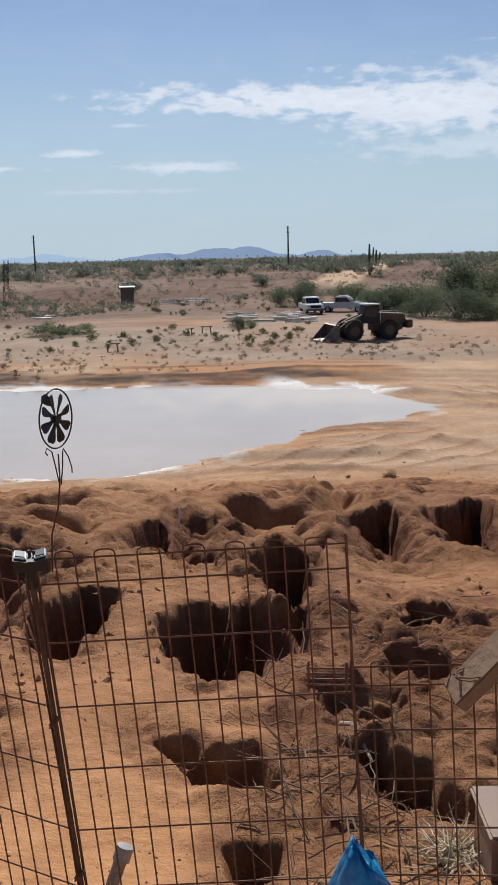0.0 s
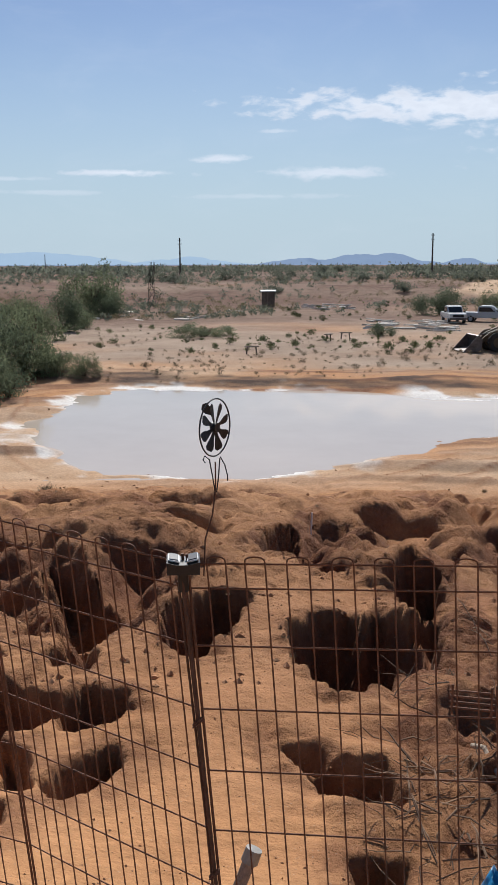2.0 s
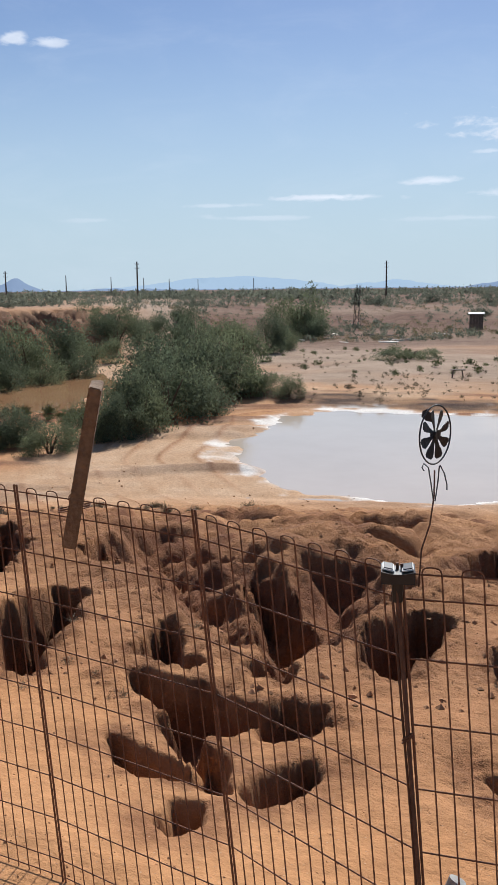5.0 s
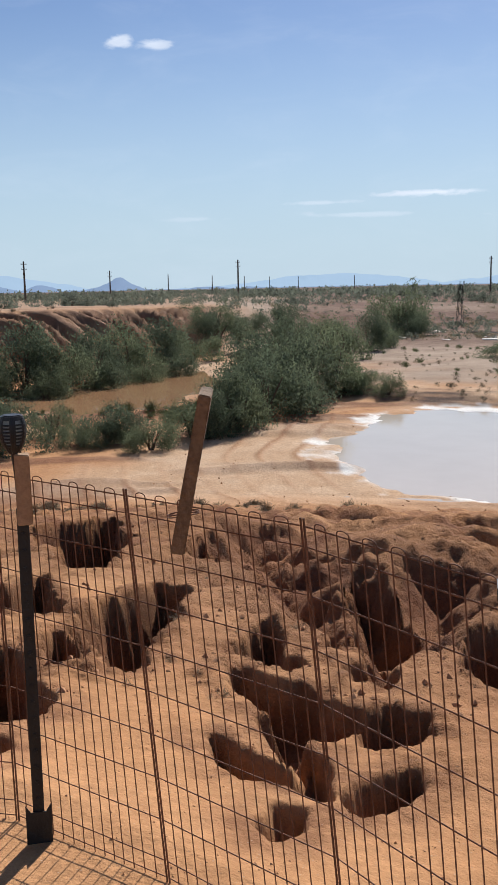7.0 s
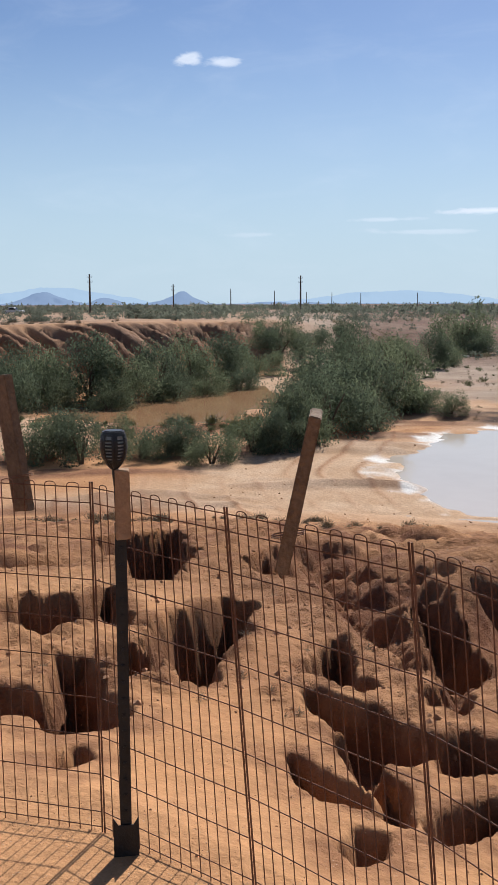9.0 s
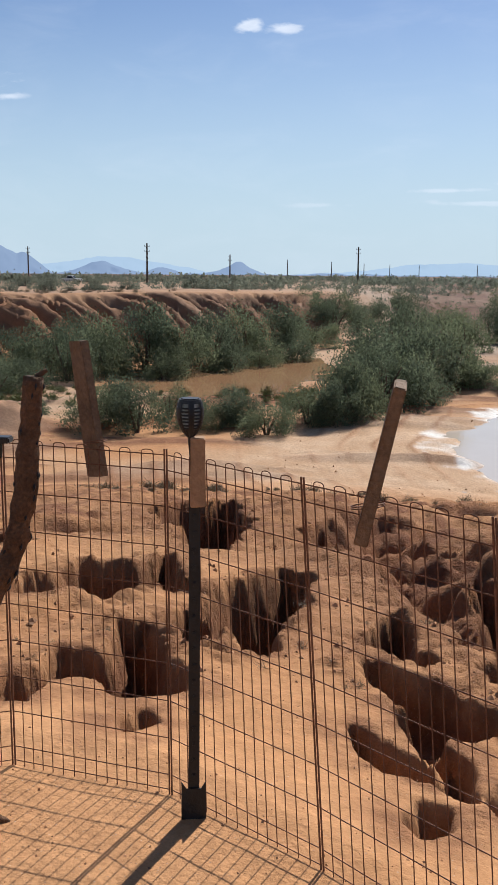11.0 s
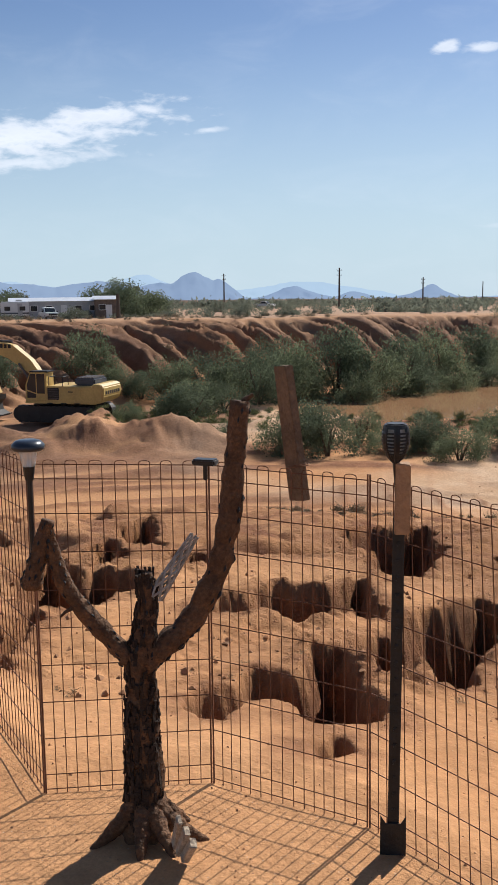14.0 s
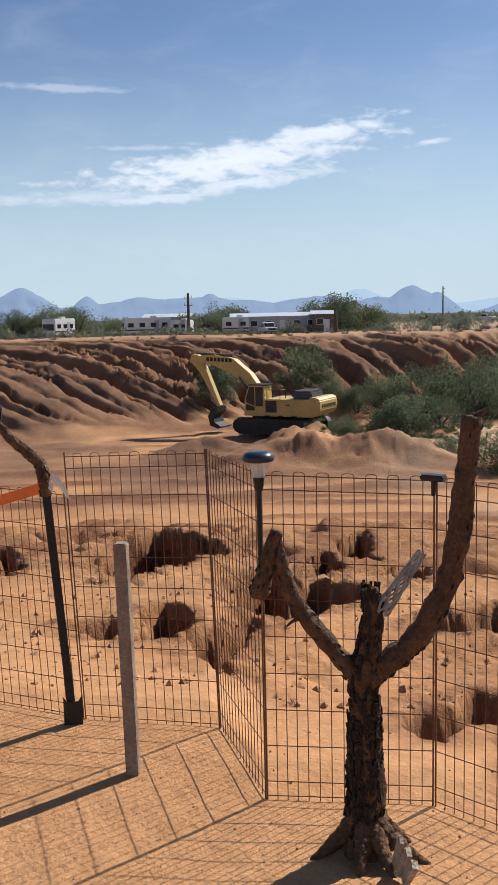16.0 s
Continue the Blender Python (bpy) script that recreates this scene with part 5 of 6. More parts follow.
ribbon("plastic_shred", [(-4.318, 1.215, 1.12), (-4.300, 1.24, 1.10), (-4.295, 1.262, 1.06), (-4.285, 1.28, 1.03)], 0.035, M_SHEET, "torn white plastic shred tied on a post", "litter")
ribbon("plastic_shred", [(-4.318, 1.17, 1.11), (-4.312, 1.195, 1.09), (-4.310, 1.22, 1.07)], 0.04, M_SHEET, "torn white plastic shred tied on a post", "litter")

# capped pipe end beyond the pen
pipe = empty("pipe_end", -0.70, 2.62, ground(-0.70, 2.62) - 0.05)
part("pipe", bar(bmesh.new(), (0, 0, 0), (0.075, 0.06, 0.21), 0.019, 0.019, 14), M_GREYWOOD, pipe)
part("cap", bar(bmesh.new(), (0.072, 0.058, 0.20), (0.085, 0.068, 0.238), 0.026, 0.025, 14), M_TIN, pipe, "grey metal cap")
tagged(pipe, "slanting pipe end with a grey cap sticking out of sand", "pipe")

# blue sack inside the pen
sack = empty("plastic_sack", 0.075, 1.74, 0.0, -8)
bm = bmesh.new()
rows = []
for k, z in enumerate(np.linspace(0, 0.73, 26)):
    f = z / 0.73
    wx, wy = 0.135 * (1 - 0.12 * f) * (1 if f < 0.8 else 1 - 3.6 * (f - 0.8)), 0.11 * (1 - f**3 * 0.75)
    row = []
    for j in range(36):
        a = 2 * math.pi * j / 36
        crease = 1 + 0.07 * noise.noise((3 * math.cos(a), 3 * math.sin(a), 9 * z)) + 0.05 * math.sin(9 * a + 11 * z)
        row.append(bm.verts.new((wx * crease * math.cos(a) - 0.035 * max(0, f - 0.6) / 0.4, wy * crease * math.sin(a), z - 0.045 * math.cos(a) * max(0, f - 0.6) / 0.4 + 0.012 * math.sin(5 * a) * f)))
    rows.append(row)
for a, b in zip(rows, rows[1:]):
    for j in range(36):
        bm.faces.new((a[j], a[(j + 1) % 36], b[(j + 1) % 36], b[j]))
bm.faces.new(rows[0][::-1]), bm.faces.new(rows[-1])
smoothed(part("film", bm, M_BAG, sack))
label_bm = bmesh.new()
for k in range(3):
    box(label_bm, (0.05, 0.002, 0.010), (0.055, -0.106 + 0.003 * k, 0.585 - 0.022 * k), Euler((-0.25, 0, 0.25)).to_matrix(), 0.0005)
part("print", label_bm, M_BAGPRINT, sack, "pale printed bars")
tagged(sack, "crumpled blue plastic sack standing beside the pen", "sack")

# tan bin end beyond the low panel
bin_ob = empty("storage_bin", 0.62, 2.95, ground(0.62, 2.95) - 0.02, 4)
part("tub", box(bmesh.new(), (0.36, 0.26, 0.24), (0, 0, 0.12), None, 0.02), M_BIN_SHADED, bin_ob)
part("rim", box(bmesh.new(), (0.385, 0.285, 0.02), (0, 0, 0.235), None, 0.008), M_BIN_SHADED, bin_ob)
tagged(bin_ob, "tan plastic storage bin on the sand behind the pen", "bin")


# ---- loose twigs, straw, stones ----
def twigs(name, seed, count, x0, x1, y0, y1, length, mat, label):
    rnd = random.Random(seed)
    bm = bmesh.new()
    for _ in range(count):
        x, y = rnd.uniform(x0, x1), rnd.uniform(y0, y1)
        z = ground(x, y)
        a, tilt, l = rnd.uniform(0, 6.28), rnd.uniform(-0.1, 0.45), length * rnd.uniform(0.4, 1.3)
        way = Vector((math.cos(a) * math.cos(tilt), math.sin(a) * math.cos(tilt), math.sin(tilt)))
        p = Vector((x, y, z + 0.005))
        pts = [p, p + way * l * 0.35 + Vector((rnd.uniform(-1, 1), rnd.uniform(-1, 1), rnd.uniform(0, 1))) * 0.02, p + way * l * 0.7, p + way * l + Vector((0, 0, rnd.uniform(-0.03, 0.03)))]
        r = rnd.uniform(0.0015, 0.0045)
        tube(bm, pts, [r, r, r * 0.8, r * 0.4], 4)
    ob = part(name, bm, mat)
    return tagged(ob, label, "twigs", kind="stuff")


twigs("dry_twigs", 1, 170, -0.28, 0.32, 2.55, 4.3, 0.22, M_TWIG, "heap of dry brown twigs lying in the gullies")
twigs("dry_twigs", 2, 60, -0.5, 0.9, 4.3, 7.0, 0.35, M_TWIG, "dry brown twigs scattered on the slope")
twigs("dry_straw", 3, 90, 0.32, 0.44, 2.9, 3.1, 0.16, M_STRAW, "tuft of bleached straw-coloured grass")
log = empty("bleached_branch", 0.03, 4.35, ground(0.03, 4.35) + 0.02)
part("branch", tube(bmesh.new(), [(0, 0, 0), (0.05, -0.06, 0.03), (0.09, -0.16, 0.0), (0.13, -0.26, -0.04)], [0.012, 0.011, 0.010, 0.006], 8), M_PALEWOOD, log)
tagged(log, "bleached crooked branch lying on the slope", "branch")
for x, y, h in ((-2.30, 14.4, 0.42),):
    rod = empty("marker_stake", x, y, ground(x, y) - 0.05)
    part("rod", bar(bmesh.new(), (0, 0, 0), (0.02, 0, h), 0.013, 0.013, 8), M_SHEET, rod)
    tagged(rod, "thin white marker stake on the slope", "stake")


def stones(name, seed, count, where, s0, s1, mat, label):
    """Loose clods and pebbles, joined."""
    rnd = np.random.RandomState(seed)
    x, y = where(rnd, count)
    z = land(x, y)[0]
    dirs = np.array([(1, 0, 0), (0, 1, 0), (-1, 0, 0), (0, -1, 0), (0, 0, 1), (0, 0, -1)], float)
    tris = np.array([(0, 1, 4), (1, 2, 4), (2, 3, 4), (3, 0, 4), (1, 0, 5), (2, 1, 5), (3, 2, 5), (0, 3, 5)])
    size = s0 * (s1 / s0) ** (rnd.uniform(0, 1, count) ** 2.5)
    v = dirs[None] * size[:, None, None] * rnd.uniform(0.55, 1.25, (count, 6, 1)) * (1, 1, 0.75) + rnd.normal(0, 0.12, (count, 6, 3)) * size[:, None, None]
    v += np.stack([x, y, z + size * 0.2], 1)[:, None]
    f = (tris[None] + 6 * np.arange(count)[:, None, None]).reshape(-1, 3)
    return tagged(mesh_object(name, v.reshape(-1, 3).tolist(), f.tolist(), mat, False), label, "stones", kind="stuff")


M_CLOD = material("earth_clods", (0.36, 0.185, 0.09), 0.95, 0.0, ((12, 0.3),), island=0.4)
stones("pebbles", 1, 3600, lambda rnd, n: polar_xy_arrays(rnd.uniform(-12, 80, n), 2.2 + 5.0 * rnd.uniform(0, 1, n) ** 1.3), 0.002, 0.008, M_CLOD, "small reddish pebbles strewn over the sand")
stones("earth_clods", 2, 3000, lambda rnd, n: polar_xy_arrays(rnd.uniform(-12, 80, n), 5.0 + 11.0 * rnd.uniform(0, 1, n) ** 1.2), 0.008, 0.035, M_CLOD, "reddish earth clods broken from the gully walls")
stones("flat_clods", 3, 1300, lambda rnd, n: polar_xy_arrays(rnd.uniform(-14, 60, n), 24 * (2.3 ** rnd.uniform(0, 1, n))), 0.015, 0.06, M_CLOD, "small earth clods strewn over the flat")


# ---- the basin: machines, scrub and litter ----
M_YELLOW = material("dusty_yellow_paint", (0.50, 0.34, 0.11), 0.5, 0.0, ((0.8, 0.15), (9, 0.12)))
M_MACHINE = material("dark_machine_steel", (0.030, 0.027, 0.025), 0.6, 0.3, ((2, 0.3),))
M_TYRE = material("dusty_rubber", (0.035, 0.030, 0.026), 0.9, 0.0, ((3, 0.3),), 0.5, 12)
M_GLASS = material("dark_glass", (0.02, 0.025, 0.03), 0.06, 0.0, ())
M_HOOD = material("dark_engine_cover", (0.05, 0.055, 0.07), 0.4, 0.0, ((3, 0.2),))
M_GRIME = material("grimy_ochre_paint", (0.10, 0.068, 0.036), 0.65, 0.0, ((1.5, 0.3),))
M_STEEL = material("worn_bucket_steel", (0.12, 0.10, 0.09), 0.5, 0.5, ((3, 0.35),))
M_WHITE = material("white_vehicle_paint", (0.60, 0.60, 0.59), 0.35, 0.0, ((1, 0.06),))
M_GREY = material("grey_siding", (0.34, 0.35, 0.36), 0.6, 0.0, ((1, 0.12), (8, 0.1)))
M_ROOF = material("pale_metal_roof", (0.70, 0.72, 0.74), 0.35, 0.2, ((1, 0.1),))
M_SHED = material("weathered_planks", (0.13, 0.10, 0.08), 0.85, 0.0, ((2, 0.35),), 0.4, 10)
M_POLE = material("utility_pole_wood", (0.09, 0.07, 0.055), 0.9, 0.0, ((1, 0.2),))
M_DEBRIS = material("bleached_debris", (0.62, 0.57, 0.50), 0.8, 0.0, ((2, 0.2),), island=0.4)
M_SAGE = material("dry_sage", (0.25, 0.20, 0.125), 0.85, 0.0, ((0.2, 0.3),), island=0.4)
M_GREENSCRUB = material("green_weeds", (0.15, 0.17, 0.065), 0.85, 0.0, ((0.2, 0.3),), island=0.4)


def wheel_parts(ob, x, y, r, wide, rim_mat):
    tyre = part("tyre", bmesh.new(), M_TYRE, ob)
    bm = bmesh.new()
    prof = ((0.55, 0.42), (0.80, 0.5), (0.95, 0.44), (1.0, 0.28), (1.0, -0.28), (0.95, -0.44), (0.80, -0.5), (0.55, -0.42))
    rings = [[bm.verts.new((x + r * f * math.cos(a), y + wide * w, r + r * f * math.sin(a))) for a in np.linspace(0, 2 * math.pi, 28, endpoint=False)] for f, w in prof]
    for a, b in zip(rings, rings[1:] + rings[:1]):
        for k in range(28):
            bm.faces.new((a[k], a[(k + 1) % 28], b[(k + 1) % 28], b[k]))
    for k in range(0, 28, 2):
        a = 2 * math.pi * k / 28
        box(bm, (r * 0.09, wide * 0.98, r * 0.07), (x + r * math.cos(a), y, r + r * math.sin(a)), Euler((0, -a, 0)).to_matrix())
    bm.to_mesh(tyre.data)
    bm.free()
    part("rim", bar(bmesh.new(), (x, y - wide * 0.36, r), (x, y + wide * 0.36, r), r * 0.56, r * 0.56, 20), rim_mat, tyre)


def excavator(x, y, turn):
    """A big tracked digger; forward is -x, its left side faces -y."""
    ob = empty("excavator", x, y, ground(x, y) + 0.25, turn)
    for side in (-1, 1):
        yc = side * 1.25
        outline = [(-2.3 + 0.45 * math.cos(a), 0.48 + 0.46 * math.sin(a)) for a in np.linspace(math.pi / 2, 3 * math.pi / 2, 9)] + [(2.3 + 0.45 * math.cos(a), 0.48 + 0.46 * math.sin(a)) for a in np.linspace(-math.pi / 2, math.pi / 2, 9)]
        track = part("track", prism(bmesh.new(), outline, yc - 0.3, yc + 0.3), M_MACHINE, ob)
        for k in range(26):
            xx = -2.3 + 4.6 * (k % 13) / 12
            part("track_shoe", box(bmesh.new(), (0.24, 0.62, 0.05), (xx, yc, 0.955 if k < 13 else 0.0), None, 0.01), M_MACHINE, track)
        for k in range(6):
            part("roller", bar(bmesh.new(), (-1.9 + 0.76 * k, yc - 0.33, 0.36), (-1.9 + 0.76 * k, yc + 0.33, 0.36), 0.17, 0.17, 12), M_MACHINE, track)
    part("undercarriage", box(bmesh.new(), (2.2, 2.0, 0.5), (0, 0, 0.75), None, 0.06), M_MACHINE, ob)
    part("slew_ring", bar(bmesh.new(), (0, 0, 0.98), (0, 0, 1.15), 0.75, 0.75, 24), M_MACHINE, ob)
    upper = part("house", box(bmesh.new(), (3.2, 2.7, 0.95), (0.95, 0, 1.70), None, 0.06), M_YELLOW, ob)
    part("deck", box(bmesh.new(), (4.7, 2.75, 0.18), (0.35, 0, 1.20), None, 0.03), M_YELLOW, ob)
    weight = prism(bmesh.new(), [(2.45, 1.12), (3.05, 1.25), (3.2, 1.6), (3.2, 2.15), (3.0, 2.32), (2.45, 2.32)], -1.38, 1.38)
    bmesh.ops.bevel(weight, geom=list(weight.edges), offset=0.06, segments=2, affect="EDGES")
    part("counterweight", weight, M_YELLOW, ob)
    for k in range(7):
        box_w = (0.012, 0.22, 0.20)
        part("name_bar", box(bmesh.new(), box_w, (3.21, -0.95 + 0.32 * k, 1.80)), M_MACHINE, upper, "dark lettering bar")
    part("engine_hood", box(bmesh.new(), (1.35, 1.9, 0.46), (1.75, 0.1, 2.42), None, 0.10), M_HOOD, ob)
    for k in range(5):
        part("louvre", box(bmesh.new(), (0.14, 1.7, 0.04), (1.3 + 0.23 * k, 0.1, 2.67), None, 0.01), M_STEEL, upper)
    part("side_grille", box(bmesh.new(), (0.75, 0.03, 0.72), (-0.1, -1.37, 1.72)), M_MACHINE, upper)
    for k in range(5):
        part("grille_slat", box(bmesh.new(), (0.72, 0.03, 0.03), (-0.1, -1.39, 1.45 + 0.13 * k)), M_STEEL, upper)
    part("side_door", box(bmesh.new(), (1.2, 0.03, 0.70), (1.1, -1.365, 1.72), None, 0.01), M_YELLOW, upper)
    part("door_handle", box(bmesh.new(), (0.30, 0.04, 0.06), (1.05, -1.39, 1.85)), M_MACHINE, upper)
    # cab on the left
    cab_outline = [(-1.95, 1.30), (-0.55, 1.30), (-0.55, 3.02), (-1.62, 3.02), (-1.95, 2.2)]
    cabin = part("cab", prism(bmesh.new(), cab_outline, -1.36, -0.36), M_YELLOW, ob)
    part("cab_roof", box(bmesh.new(), (1.25, 1.06, 0.08), (-1.05, -0.86, 3.05), None, 0.03), M_MACHINE, cabin)
    part("side_window", prism(bmesh.new(), [(-1.84, 1.95), (-1.25, 1.75), (-1.25, 2.92), (-1.60, 2.92), (-1.84, 2.25)], -1.375, -1.365), M_GLASS, cabin)
    part("door_window", prism(bmesh.new(), [(-1.18, 1.72), (-0.66, 1.72), (-0.66, 2.92), (-1.18, 2.92)], -1.375, -1.365), M_GLASS, cabin)
    part("lower_window", prism(bmesh.new(), [(-1.84, 1.45), (-1.25, 1.45), (-1.25, 1.68), (-1.84, 1.86)], -1.375, -1.365), M_GLASS, cabin)
    wind = part("windscreen", box(bmesh.new(), (0.02, 0.86, 0.95), (-1.80, -0.86, 2.55), Euler((0, 0.38, 0)).to_matrix()), M_GLASS, cabin)
    for x0, y0, x1, y1 in ((-0.4, -1.3, -0.4, -0.5), (-0.4, -1.3, 0.5, -1.3), (0.5, -1.3, 0.5, -0.5)):
        part("handrail", tube(bmesh.new(), [(x0, y0, 2.18), (x0, y0, 2.75), (x1, y1, 2.75), (x1, y1, 2.18)], 0.025, 6), M_MACHINE, ob)
    # boom, stick and bucket
    boom = bmesh.new()
    line, half = [(-1.2, 1.9), (-2.4, 3.3), (-3.6, 4.15), (-5.0, 4.55), (-6.35, 4.55)], [0.30, 0.42, 0.48, 0.36, 0.22]
    upperline = [(px + 0.35 * h, pz + 0.9 * h) for (px, pz), h in zip(line, half)]
    lowerline = [(px - 0.25 * h, pz - 0.9 * h) for (px, pz), h in zip(line, half)]
    prism(boom, upperline + lowerline[::-1], 0.0, 0.55)
    boom_ob = part("boom", boom, M_YELLOW, ob)
    for k in range(7):
        part("name_bar", box(bmesh.new(), (0.20, 0.015, 0.24), (-5.35 + 0.28 * k, -0.01, 4.58 - 0.012 * k)), M_MACHINE, boom_ob, "dark lettering bar")
    for yy in (-0.12, 0.67):
        part("lift_cylinder", bar(bmesh.new(), (-1.7, yy, 1.6), (-3.0, yy, 3.45), 0.10, 0.07, 10), M_STEEL, ob)
    stick_outline = [(-6.6, 4.9), (-6.2, 4.85), (-5.6, 4.0), (-4.55, 1.55), (-4.75, 1.45), (-5.95, 3.6), (-6.75, 4.5)]
    part("stick", prism(bmesh.new(), stick_outline, 0.08, 0.47), M_YELLOW, ob)
    part("stick_cylinder", bar(bmesh.new(), (-3.6, 0.27, 4.78), (-6.3, 0.27, 4.95), 0.09, 0.07, 10), M_STEEL, ob)
    part("bucket_cylinder", bar(bmesh.new(), (-6.15, 0.27, 4.2), (-5.25, 0.27, 1.75), 0.08, 0.06, 10), M_STEEL, ob)
    part("linkage", bar(bmesh.new(), (-5.25, 0.27, 1.75), (-4.85, 0.27, 1.25), 0.09, 0.09, 8), M_MACHINE, ob)
    bucket_outline = [(-4.55, 1.45), (-4.95, 1.35), (-5.25, 0.85), (-5.1, 0.25), (-4.55, 0.05), (-4.30, 0.20), (-4.75, 0.45), (-4.85, 0.85), (-4.60, 1.15)]
    bucket = part("bucket", prism(bmesh.new(), bucket_outline, -0.35, 0.9), M_MACHINE, ob)
    for k in range(5):
        part("tooth", box(bmesh.new(), (0.26, 0.09, 0.07), (-4.25, -0.28 + 0.28 * k, 0.16), Euler((0, -0.4, 0)).to_matrix(), 0.015), M_STEEL, bucket)
    for k in range(3):
        part("step", box(bmesh.new(), (0.35, 0.12, 0.04), (-0.3 + 0.9 * k, -1.45, 1.15), None, 0.01), M_MACHINE, ob)
    return tagged(ob, "dusty yellow tracked excavator digging in heaped earth", "excavator")


ex_x, ex_y = polar(60.3, 57.5)
excavator(ex_x, ex_y, 60.3 - 26).scale = (0.95, 0.95, 0.95)


def loader(x, y, turn):
    """An articulated wheel loader with its bucket lowered; forward is -x."""
    ob = empty("wheel_loader", x, y, ground(x, y) - 0.03, turn)
    for xx in (-1.75, 1.65):
        for yy in (-1.05, 1.05):
            wheel_parts(ob, xx, yy, 0.86, 0.6, M_GRIME)
    part("front_frame", box(bmesh.new(), (1.6, 1.0, 0.9), (-1.5, 0, 1.25), None, 0.08), M_GRIME, ob)
    part("rear_frame", box(bmesh.new(), (3.0, 1.3, 0.7), (1.7, 0, 1.15), None, 0.08), M_GRIME, ob)
    hood = prism(bmesh.new(), [(0.75, 1.4), (3.35, 1.4), (3.45, 1.7), (3.3, 2.25), (0.75, 2.45)], -0.75, 0.75)
    bmesh.ops.bevel(hood, geom=list(hood.edges), offset=0.06, segments=2, affect="EDGES")
    hood_ob = part("engine_hood", hood, M_GRIME, ob)
    part("counterweight", box(bmesh.new(), (0.6, 2.4, 0.75), (3.65, 0, 1.35), None, 0.08), M_GRIME, ob)
    part("exhaust", bar(bmesh.new(), (1.7, 0.35, 2.3), (1.7, 0.35, 3.05), 0.06, 0.06, 8), M_MACHINE, hood_ob)
    cab = part("cab", prism(bmesh.new(), [(-0.75, 1.5), (0.75, 1.5), (0.75, 3.15), (-0.45, 3.15), (-0.75, 2.4)], -0.72, 0.72), M_MACHINE, ob)
    part("cab_roof", box(bmesh.new(), (1.55, 1.65, 0.12), (0.12, 0, 3.2), None, 0.04), M_WHITE, cab, "pale cab roof")
    for yy in (-0.735, 0.735):
        part("side_window", prism(bmesh.new(), [(-0.62, 2.1), (0.6, 2.1), (0.6, 3.0), (-0.4, 3.0), (-0.62, 2.5)], yy - 0.01, yy + 0.01), M_GLASS, cab)
    for yy in (-1.05, 1.05):
        for xx in (-1.75, 1.65):
            part("fender", tube(bmesh.new(), [(xx + 1.0 * math.cos(a), yy, 0.86 + 1.0 * math.sin(a)) for a in np.linspace(0.5, 2.6, 9)], 0.10, 6), M_GRIME, ob)
    for yy in (-0.42, 0.42):
        part("lift_arm", prism(bmesh.new(), [(-0.9, 2.1), (-0.7, 2.35), (-2.2, 1.75), (-3.5, 0.75), (-3.6, 0.5), (-3.3, 0.5), (-2.1, 1.35)], yy - 0.09, yy + 0.09), M_GRIME, ob)
    part("tilt_cylinder", bar(bmesh.new(), (-0.9, 0, 1.9), (-3.1, 0, 1.45), 0.08, 0.06, 10), M_STEEL, ob)
    bucket_outline = [(-3.35, 0.25), (-3.25, 1.15), (-3.6, 1.55), (-3.75, 1.5), (-3.5, 1.0), (-3.6, 0.35), (-5.0, 0.12), (-5.0, 0.06), (-3.6, 0.1)]
    bucket = part("bucket", prism(bmesh.new(), bucket_outline, -1.45, 1.45), M_STEEL, ob)
    for yy in (-1.47, 1.43):
        part("bucket_side", prism(bmesh.new(), [(-3.3, 0.2), (-3.35, 1.2), (-3.7, 1.5), (-4.95, 0.15), (-4.9, 0.08)], yy, yy + 0.04), M_STEEL, bucket)
    part("handrail", tube(bmesh.new(), [(0.9, -0.8, 1.5), (0.9, -0.82, 2.6), (2.6, -0.82, 2.6), (2.6, -0.8, 2.3)], 0.03, 6), M_SILVER, ob)
    part("mirror", box(bmesh.new(), (0.10, 0.30, 0.35), (-0.75, -1.0, 2.7), None, 0.03), M_MACHINE, cab)
    for k in range(4):
        part("ladder_rung", bar(bmesh.new(), (0.1, -1.0, 0.7 + 0.25 * k), (0.5, -1.0, 0.7 + 0.25 * k), 0.025, 0.025, 6), M_MACHINE, ob)
    return tagged(ob, "dark dusty wheel loader parked on the bare flat", "loader")


lx, ly = polar(-2.6, 76.5)
loader(lx, ly, -2.6 + 22).scale = (0.86, 0.86, 0.86)


